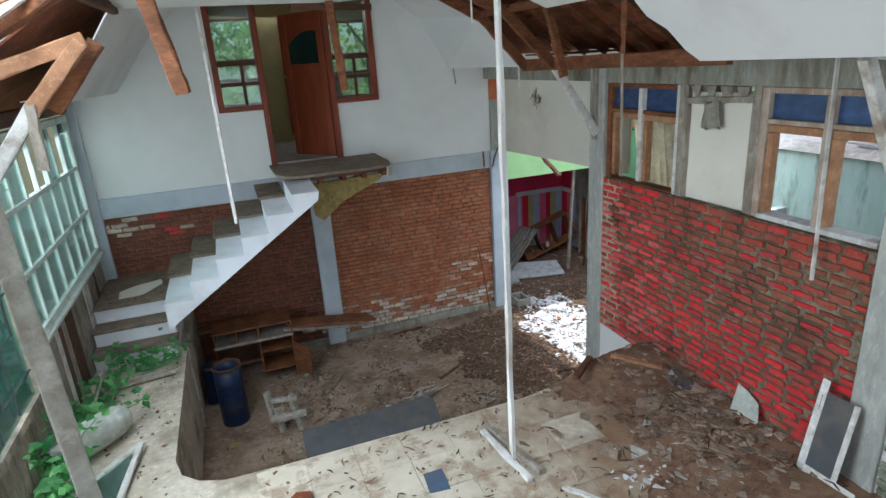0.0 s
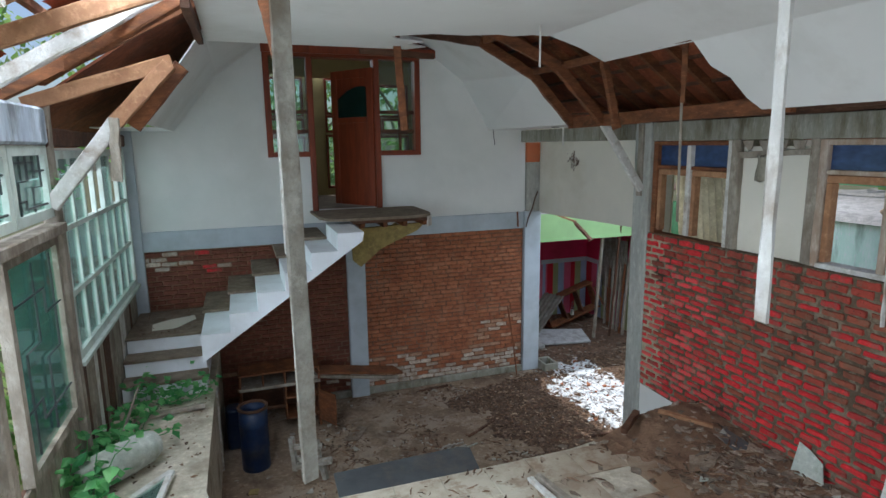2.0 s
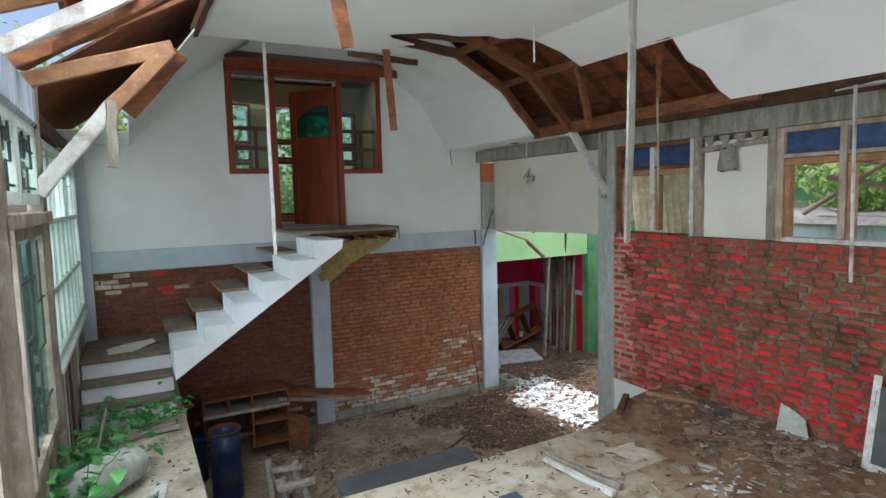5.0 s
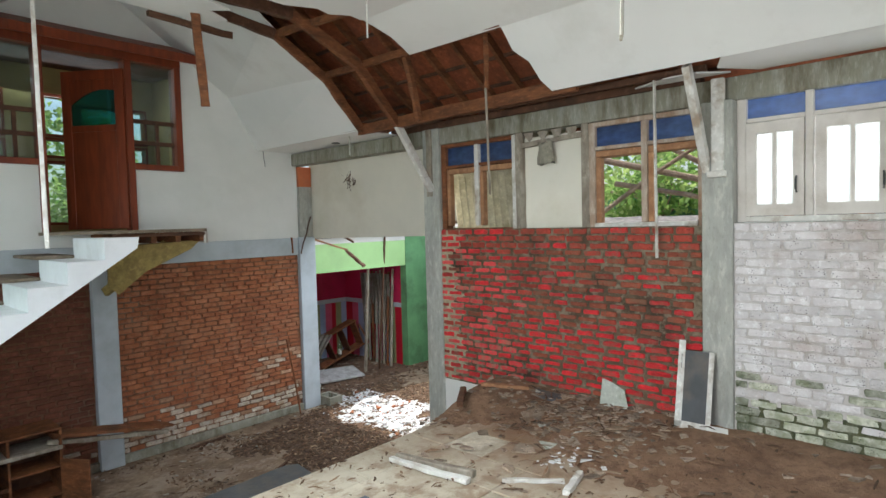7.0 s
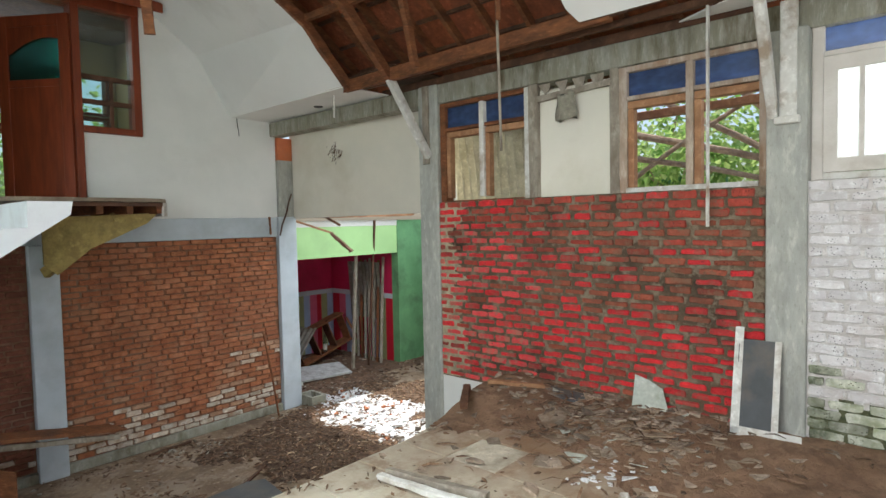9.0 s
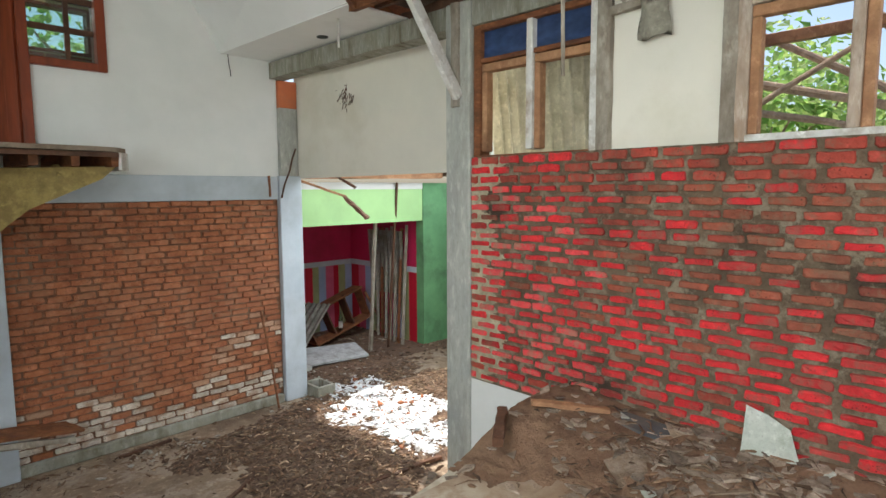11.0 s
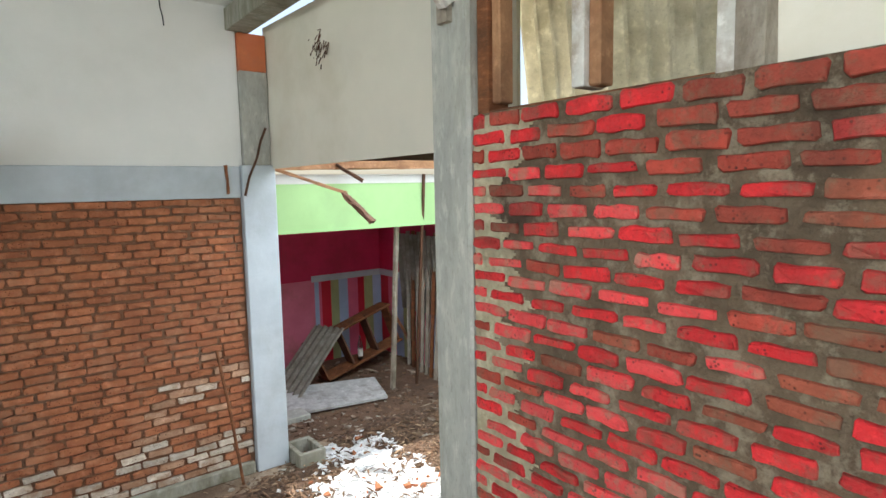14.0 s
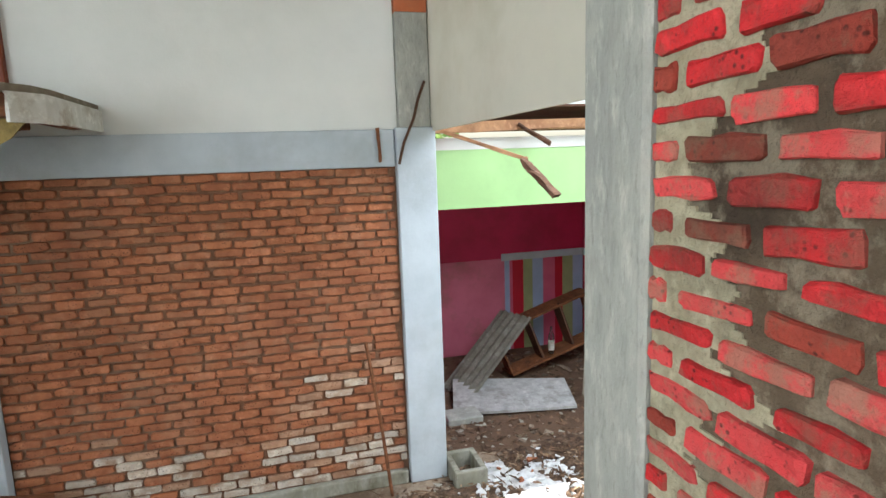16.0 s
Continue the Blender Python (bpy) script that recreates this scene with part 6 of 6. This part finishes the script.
litter("brick_rubble", 40, white_spot, carpet, 0.02, 0.08, BRICK, "broken orange brick and tile bits", 0.35)
litter("wall_rubble", 480, heap_spot, tile, 0.02, 0.10, RUBBLE, "flat plaster and stone shards below the red wall", 0.14, 10)
slivers("floor_splinters", 260, tile_spot, tile, 0.03, 0.16, LEAF_DRY, "brown splinters over the tiles", 4)
slivers("heap_splinters", 260, heap_spot, tile, 0.04, 0.2, LEAF_DRY, "brown splinters on the earth below the red wall", 6)
litter("floor_litter", 420, tile_spot, tile, 0.008, 0.035, LEAF_DRY, "dry leaves and crumbs over the tiles", 0.12, 10)
litter("floor_shards", 34, shard_spot, tile, 0.10, 0.24, DUST, "large flat brown shards on the earth", 0.04, 6)
litter("pale_shards", 11, shard_spot, tile, 0.05, 0.17, CLAY, "pale broken glass and plaster shards on the earth", 0.04, 8)
litter("white_scraps", 34, lambda: (R.gauss(2.5, 0.09), R.gauss(2.9, 0.12), 1), tile, 0.02, 0.07, WHITE_RUBBLE, "crumpled white plaster scraps on the tiles", 0.12, 14)
litter("terrace_litter", 160, lambda: (R.uniform(-1.75, -0.9), R.uniform(3.2, 6.7), 0.6), lambda x, y: -0.012, 0.01, 0.04, LEAF_DRY, "dry leaves on the terrace", 0.12, 12)
litter("stair_litter", 60, lambda: (R.uniform(-1.7, -1.0), R.uniform(7.4, 8.4), 1), lambda x, y: 0.57, 0.01, 0.04, LEAF_DRY, "dry leaves on the stair landing", 0.12, 12)

# mould that has come through the ceiling boards
def mould_spot():
    x, y = R.gauss(0.85, 0.45), R.gauss(3.45, 0.22)
    return x, y, blotch(x, y * 2.5, 2.2, 5.0) ** 2


litter("ceiling_mould", 420, mould_spot, lambda x, y: FLAT - 0.0035, 0.008, 0.032, MOULD, "dark mould specks on the white ceiling", 0.03, 0.4)

# ---- outdoors ----
structure("garden_wall", cells("x", 6.65, 6.83, -6, 7.6, -1.45, 1.74, []), GREENWALL, "pale green rendered garden wall outside the windows", "wall")
bm = bmesh.new()
g = [[bm.verts.new((6.6 + 0.25 * i if i < 8 else 8.6 + 0.6 * (i - 8), -6 + 0.2 * j, 1.745 + (0.09 if i else 0.0) + (0.03 * noise.noise(Vector((i * 0.9, j * 0.7, 3))) if i else 0))) for j in range(69)] for i in range(16)]
for i in range(15):
    for j in range(68):
        bm.faces.new((g[i][j], g[i + 1][j], g[i + 1][j + 1], g[i][j + 1]))
structure("garden_bank", bm, STONE, "rough stony bank behind the garden wall", "ground")
fb = thing("fallen_branch", (7.1, 3.3, 1.85), "pale bare branches propped outside the window", "branch")
for p, q, r in (((7.0, 4.9, 2.75), (7.3, 1.9, 1.86), 0.05), ((7.0, 4.6, 2.35), (7.2, 2.6, 1.86), 0.04), ((7.2, 2.3, 1.85), (7.1, 4.2, 3.05), 0.045), ((7.1, 2.1, 1.86), (6.9, 3.3, 3.1), 0.06), ((7.0, 4.9, 1.86), (7.0, 3.2, 2.9), 0.035), ((7.15, 1.6, 1.86), (7.0, 2.7, 3.1), 0.04)):
    part("limb", tube([p, Vector(p).lerp(Vector(q), 0.5) + Vector((0.05, 0.03, 0.04)), q], r, 8, None, 0.75), BARK, fb)
for p, q in (((6.75, 2.2, 1.74), (6.6, 3.0, 2.86)), ((5.4, 0.45, -1.46), (5.4, 0.45, 2.64)), ((6.6, 1.5, -1.46), (6.6, 1.5, 2.9)), ((6.75, 1.4, 1.74), (6.6, 2.6, 2.86)), ((5.4, 0.4, 2.66), (5.4, 4.6, 2.60))):
    solo("awning_pole", beam(p, q, 0.07, 0.08, worn=0.006, segs=5), WOOD_ORANGE, "orange timber of the collapsed awning outside", "timber", "awning timbers")
corrugated("corrugated_sheet", Matrix.Translation((4.50, 4.80, 2.1)) @ pose(0, 0, 0, 8, 82, 0) @ pose(0, 0, 0, 0, 0, 90), 1.9, 1.5, 0.12, 0.034, SHEET, "weathered corrugated sheet leaning outside the window", "sheet")
corrugated("corrugated_sheet", Matrix.Translation((6.3, 0.6, 2.875)) @ pose(0, 0, 0, 0, -8, 0), 2.2, 2.4, 0.14, 0.025, CEIL, "pale corrugated awning sheet outside the window", "sheet")


def foliage(bm, c, rad, n, size, r):
    for _ in range(n):
        v = Vector((r.gauss(0, 1), r.gauss(0, 1), r.gauss(0, 1))).normalized() * r.uniform(0.35, 1.0) ** 0.6
        p = Vector(c) + Vector((v.x * rad[0], v.y * rad[1], v.z * rad[2])) * (1 + 0.5 * noise.noise(v * 2 + Vector(c)))
        leaf_into(bm, p, size * r.uniform(0.6, 1.4), (v + Vector((r.gauss(0, 0.6), r.gauss(0, 0.6), 0.5 + r.gauss(0, 0.4)))).normalized(), r.uniform(0, 6.28))


def tree(x, y, h, spread, seed, base=-1.4, size=0.17, leaves=2600):
    r = random.Random(seed)
    t = thing("tree", (x, y, base), "leafy green tree outside the house", "tree", "trees outside")
    trunk, crown = bmesh.new(), bmesh.new()
    top = Vector((x + r.uniform(-0.4, 0.4), y + r.uniform(-0.4, 0.4), base + h * 0.7))
    tube([(x, y, base - 0.1), Vector((x, y, base)).lerp(top, 0.5) + Vector((0.1, -0.1, 0)), top], 0.16, 9, trunk, 0.4)
    for k in range(7):
        a = k * 0.9 + r.uniform(-0.3, 0.3)
        s = Vector((x, y, base)).lerp(top, r.uniform(0.35, 1))
        e = s + Vector((math.cos(a) * spread * r.uniform(0.4, 0.9), math.sin(a) * spread * r.uniform(0.4, 0.9), h * r.uniform(0.02, 0.25)))
        tube([s, s.lerp(e, 0.5) + Vector((0, 0, 0.1)), e], 0.05, 6, trunk, 0.4)
        foliage(crown, e, (spread * 0.55, spread * 0.55, spread * 0.45), leaves // 7, size, r)
    part("trunk", trunk, BARK, t)
    part("crown", crown, LEAF, t)


def hedge(x, y, rad, seed, n=2200, size=0.16, base=-1.3):
    r = random.Random(seed)
    t = thing("bush", (x, y, base), "dense green bush outside the house", "bush", "bushes outside")
    b1, b2 = bmesh.new(), bmesh.new()
    for k in range(5):
        a = k * 1.26
        tube([(x, y, base - 0.05), (x + math.cos(a) * rad[0] * 0.5, y + math.sin(a) * rad[1] * 0.5, base + rad[2])], 0.025, 5, b1, 0.5)
    foliage(b2, (x, y, base + rad[2]), rad, n, size, r)
    part("stems", b1, BARK, t)
    part("leaves", b2, LEAF, t)


for i, (x, y, h, s) in enumerate(((-8.5, 12.0, 8.5, 2.8), (-6.6, 9.6, 9.5, 3.0), (-7.6, 6.4, 9.5, 3.0), (-9.5, 3.5, 6.5, 2.2), (-10.0, 9.0, 7.0, 2.4), (-11.0, 0.0, 6.0, 2.2), (-7.0, 13.5, 7.0, 2.4), (-1.5, 17.0, 8.0, 2.4), (1.5, 17.5, 8.5, 2.6), (4.2, 16.5, 7.5, 2.4), (12.4, 1.6, 6.6, 2.0), (12.0, 6.4, 6.6, 2.2), (12.4, -2.4, 6.0, 2.0))):
    tree(x, y, h, s, 100 + i)
for i, (x, y, rad) in enumerate(((-4.6, 4.2, (1.0, 1.2, 1.2)), (-4.8, 6.6, (1.0, 1.3, 1.4)), (-4.9, 9.0, (1.0, 1.3, 1.6)), (-5.2, 2.0, (1.0, 1.2, 1.2)), (-6.8, 6.0, (1.2, 1.6, 2.0)), (-6.8, 9.5, (1.2, 1.6, 2.2)), (-3.3, 4.5, (0.6, 0.9, 1.25)), (-3.4, 6.6, (0.6, 1.3, 1.15)), (0.2, 14.2, (1.4, 0.9, 2.4)), (2.4, 14.4, (1.4, 0.9, 2.3)), (11.0, 6.5, (1.0, 1.6, 1.8)))):
    hedge(x, y, rad, 200 + i)
for i, (x, y, rad) in enumerate(((8.7, 4.6, (0.7, 1.2, 0.5)), (8.6, 2.4, (0.7, 1.2, 0.5)), (8.7, 0.2, (0.7, 1.2, 0.5)), (9.9, 4.4, (0.9, 1.5, 0.85)))):
    hedge(x, y, rad, 300 + i, 1100, 0.12, 1.8)

# ---- bricks and tiles, each a piece of its own ----
def brick_mesh(name, material, seed, depth=0.03, rough=0.0035):
    """Rounded hand-made brick face: unit length along x, unit height along z, front towards -y."""
    r = random.Random(seed)
    outline = []
    for u, v in ((-0.5, -0.34), (-0.44, -0.5), (-0.15, -0.5), (0.18, -0.5), (0.45, -0.5), (0.5, -0.33), (0.5, 0.34), (0.44, 0.5), (0.12, 0.5), (-0.18, 0.5), (-0.45, 0.5), (-0.5, 0.34)):
        outline.append((u + r.uniform(-0.03, 0.03), v + r.uniform(-0.10, 0.10)))
    me = bpy.data.meshes.new(name)
    vs, fs = [], []
    k = len(outline)
    for s, y in ((1.0, depth), (1.0, -depth * 0.25), (0.95, -depth * 0.5)):
        for u, v in outline:
            vs.append((u * s, y + r.uniform(-rough, rough) * (y < 0), v * (s if s == 1.0 else 0.86)))
    for a in (0, k):
        for i in range(k):
            fs.append((a + i, a + (i + 1) % k, a + k + (i + 1) % k, a + k + i))
    fs.append(tuple(2 * k + i for i in range(k)))
    me.from_pydata(vs, [], fs)
    me.materials.append(material)
    me.update()
    return me


def brick_wall(parent, place, u0, u1, z0, z1, course, length, gap, pick, near, seed, joint=0.022, skip=None):
    """Courses of bricks; place(u, z) gives the pose of a brick. near(u, z): its own object; the others are joined."""
    r = random.Random(seed)
    rest = {}
    n = int(round((z1 - z0) / course))
    count = 0
    for j in range(n):
        z = z0 + course * (j + 0.5)
        u = u0 + (0.0 if j % 2 else -length * 0.5) + r.uniform(-0.02, 0.02)
        while u < u1 - 0.03:
            w = length * r.uniform(0.9, 1.08)
            a, b = max(u, u0 + 0.004), min(u + w - gap * r.uniform(0.55, 1.45), u1 - 0.004)
            u += w
            if b - a < 0.035:
                continue
            c = (a + b) / 2
            if skip and skip(c, z):
                continue
            me = pick(c, z, r)
            m = place(c, z + r.uniform(-0.004, 0.004)) @ pose(0, r.uniform(-0.004, 0.004), 0, 0, r.gauss(0, 0.7), 0) @ Matrix.Diagonal((b - a, 1, (course - (joint(c, z) if callable(joint) else joint) * r.uniform(0.65, 1.4)), 1))
            if near(c, z) and count < 298:
                o = new("brick", me)
                o.parent = parent
                o.matrix_basis = m
                count += 1
            else:
                rest.setdefault(me.materials[0].name, []).append((me, m))
    for mn, items in rest.items():
        vs, fs = [], []
        for me, m in items:
            k = len(vs)
            vs += [tuple(m @ v.co) for v in me.vertices]
            fs += [tuple(k + i for i in p.vertices) for p in me.polygons]
        me = bpy.data.meshes.new("brickwork")
        me.from_pydata(vs, [], fs)
        me.materials.append(bpy.data.materials[mn])
        me.update()
        o = new("brickwork", me)
        o.parent = parent
        tagged(o, "", "", "", "stuff")


def family(name, material, seed, n=7, depth=0.03):
    return [brick_mesh(name, material, seed + i, depth) for i in range(n)]


RED_B, DULL_B, BARE_B, PALE_B = family("red_brick", RED, 1, depth=0.026), family("dull_brick", RED_DULL, 20, depth=0.025), family("bare_brick", BRICK, 40, depth=0.032), family("pale_brick", BRICK_PALE, 60, depth=0.032)
BEIGE_B = family("beige_brick", BRICK_BEIGE, 180, depth=0.031)
SHADED_B = family("shaded_red_brown_brick", BRICK_SHADED, 160, depth=0.030)
MUD_B = family("mud_brick", MUDBRICK, 120, depth=0.022)
ROSE_B = family("rose_brick", ROSE, 140, depth=0.024)
WHITE_B, MOSS_B = family("white_brick", WHITEBRICK, 80, depth=0.016), family("moss_brick", MOSSBRICK, 100, depth=0.02)


def pick_red(u, z, r):
    y = -u
    if z > 1.53:
        return r.choice(DULL_B if r.random() < (0.9 if y < 4.3 else 0.45) else RED_B)
    dull = 0.08 + (0.6 if y < 3.7 else 0.3) / (1 + math.exp((1.05 - z + 0.35 * noise.noise(Vector((u * 1.3, z, 2.0)))) * 7)) + 0.45 * noise.noise(Vector((u * 1.1, z * 1.4, 4.2))) + (0.45 if y > 5.02 else 0.0)
    # Mud smears, made more frequent below y 4 to put weaker light into colour.
    mud_shade = 0.02 + (0.52 if 0.75 < z < 1.65 and y < 4.0 else 0.0) + 0.3 * max(0.0, noise.noise(Vector((u * 0.9 + 3, z * 1.8, 8.1))))
    if r.random() < 0.9 / (1 + math.exp((4.4 - y) * 7)):
        return r.choice(ROSE_B if r.random() < 0.6 else RED_B)
    return r.choice(MUD_B if r.random() < mud_shade else DULL_B if r.random() < dull else RED_B)


def pick_far(u, z, r):
    low = 1 / (1 + math.exp((z + 0.66 + 0.14 * noise.noise(Vector((u * 1.5, 0, 9)))) * 14))
    pale = (0.85 * low if u > 1.25 else 0.12 * low) + 0.7 * math.exp(-((u - 3.45) / 0.3) ** 2 - ((z + 0.2) / 0.22) ** 2)
    if u < -0.7 and z > 1.05 and r.random() < 0.5:
        return r.choice(PALE_B if u < -1.3 else RED_B + PALE_B)
    if r.random() < pale:
        return r.choice(PALE_B if (z < -0.70 and r.random() < 0.8) or r.random() < 0.25 else BEIGE_B)
    # Left of the middle column the stair's shade is put into the brick.
    return r.choice(SHADED_B if u < 1.0 else BARE_B)


def pick_white(u, z, r):
    moss = 1 / (1 + math.exp((z - 0.52 - 0.35 * noise.noise(Vector((u * 2, z * 2, 7)))) * 9))
    return r.choice(MOSS_B if r.random() < moss else WHITE_B)


def on_right(u, z):
    return Matrix.Translation((face_x(-u) + 0.008, -u, z)) @ pose(0, 0, 0, 0, 0, -90)


def on_far(u, z):
    return Matrix.Translation((u, FAR + 0.008, z))


brick_wall(wall_red, on_right, -5.34, -2.305, -0.05, 1.745, 0.0718, 0.212, 0.036, pick_red, lambda u, z: -u > 2.5, 11, joint=lambda u, z: 0.018 if z > 1.53 else 0.029)
brick_wall(wall_far, on_far, 1.258, 3.905, LOW + 0.11, 1.385, 0.0655, 0.20, 0.016, pick_far, lambda u, z: u > 2.0, 12, joint=0.015)
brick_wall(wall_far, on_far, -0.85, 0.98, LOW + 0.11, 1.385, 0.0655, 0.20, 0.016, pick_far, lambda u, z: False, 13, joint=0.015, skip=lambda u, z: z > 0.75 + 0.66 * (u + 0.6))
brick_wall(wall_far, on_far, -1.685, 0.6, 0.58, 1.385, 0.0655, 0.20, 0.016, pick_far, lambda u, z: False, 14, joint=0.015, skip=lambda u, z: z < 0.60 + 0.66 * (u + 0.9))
brick_wall(wall_white, on_right, -2.055, 2.6, -0.01, 1.76, 0.0708, 0.215, 0.018, pick_white, lambda u, z: -u > 0.6, 15, joint=0.014)

# pale lime mortar at the end of the red wall
bm = bmesh.new()
for k in range(175):
    z = -0.05 + 0.0102 * k
    y = 5.10 + 0.22 * noise.noise(Vector((z * 4.0, 0.3, 1))) + 0.16 * noise.noise(Vector((z * 17, 2.3, 1))) + R.uniform(-0.015, 0.015)
    box(3.8745, 3.90, y, 5.336, z, z + 0.0102, 0, bm)
tagged(part("lime_patch", bm, MORTAR_PALE, wall_red, "pale lime mortar"), kind="stuff")

# moss in the joints at the foot of the white wall
bm = bmesh.new()
for k in range(58):
    y = -2.6 + 0.08 * k
    h = 0.30 + 0.16 * noise.noise(Vector((y * 1.7, 0, 4))) + R.uniform(-0.07, 0.07)
    box(face_x(y) + 0.0045, face_x(y) + 0.03, y, y + 0.08, 0.0, h, 0, bm)
tagged(part("moss_band", bm, MOSS, wall_white, "dark green moss"), kind="stuff")

# floor tiles
S = 0.40
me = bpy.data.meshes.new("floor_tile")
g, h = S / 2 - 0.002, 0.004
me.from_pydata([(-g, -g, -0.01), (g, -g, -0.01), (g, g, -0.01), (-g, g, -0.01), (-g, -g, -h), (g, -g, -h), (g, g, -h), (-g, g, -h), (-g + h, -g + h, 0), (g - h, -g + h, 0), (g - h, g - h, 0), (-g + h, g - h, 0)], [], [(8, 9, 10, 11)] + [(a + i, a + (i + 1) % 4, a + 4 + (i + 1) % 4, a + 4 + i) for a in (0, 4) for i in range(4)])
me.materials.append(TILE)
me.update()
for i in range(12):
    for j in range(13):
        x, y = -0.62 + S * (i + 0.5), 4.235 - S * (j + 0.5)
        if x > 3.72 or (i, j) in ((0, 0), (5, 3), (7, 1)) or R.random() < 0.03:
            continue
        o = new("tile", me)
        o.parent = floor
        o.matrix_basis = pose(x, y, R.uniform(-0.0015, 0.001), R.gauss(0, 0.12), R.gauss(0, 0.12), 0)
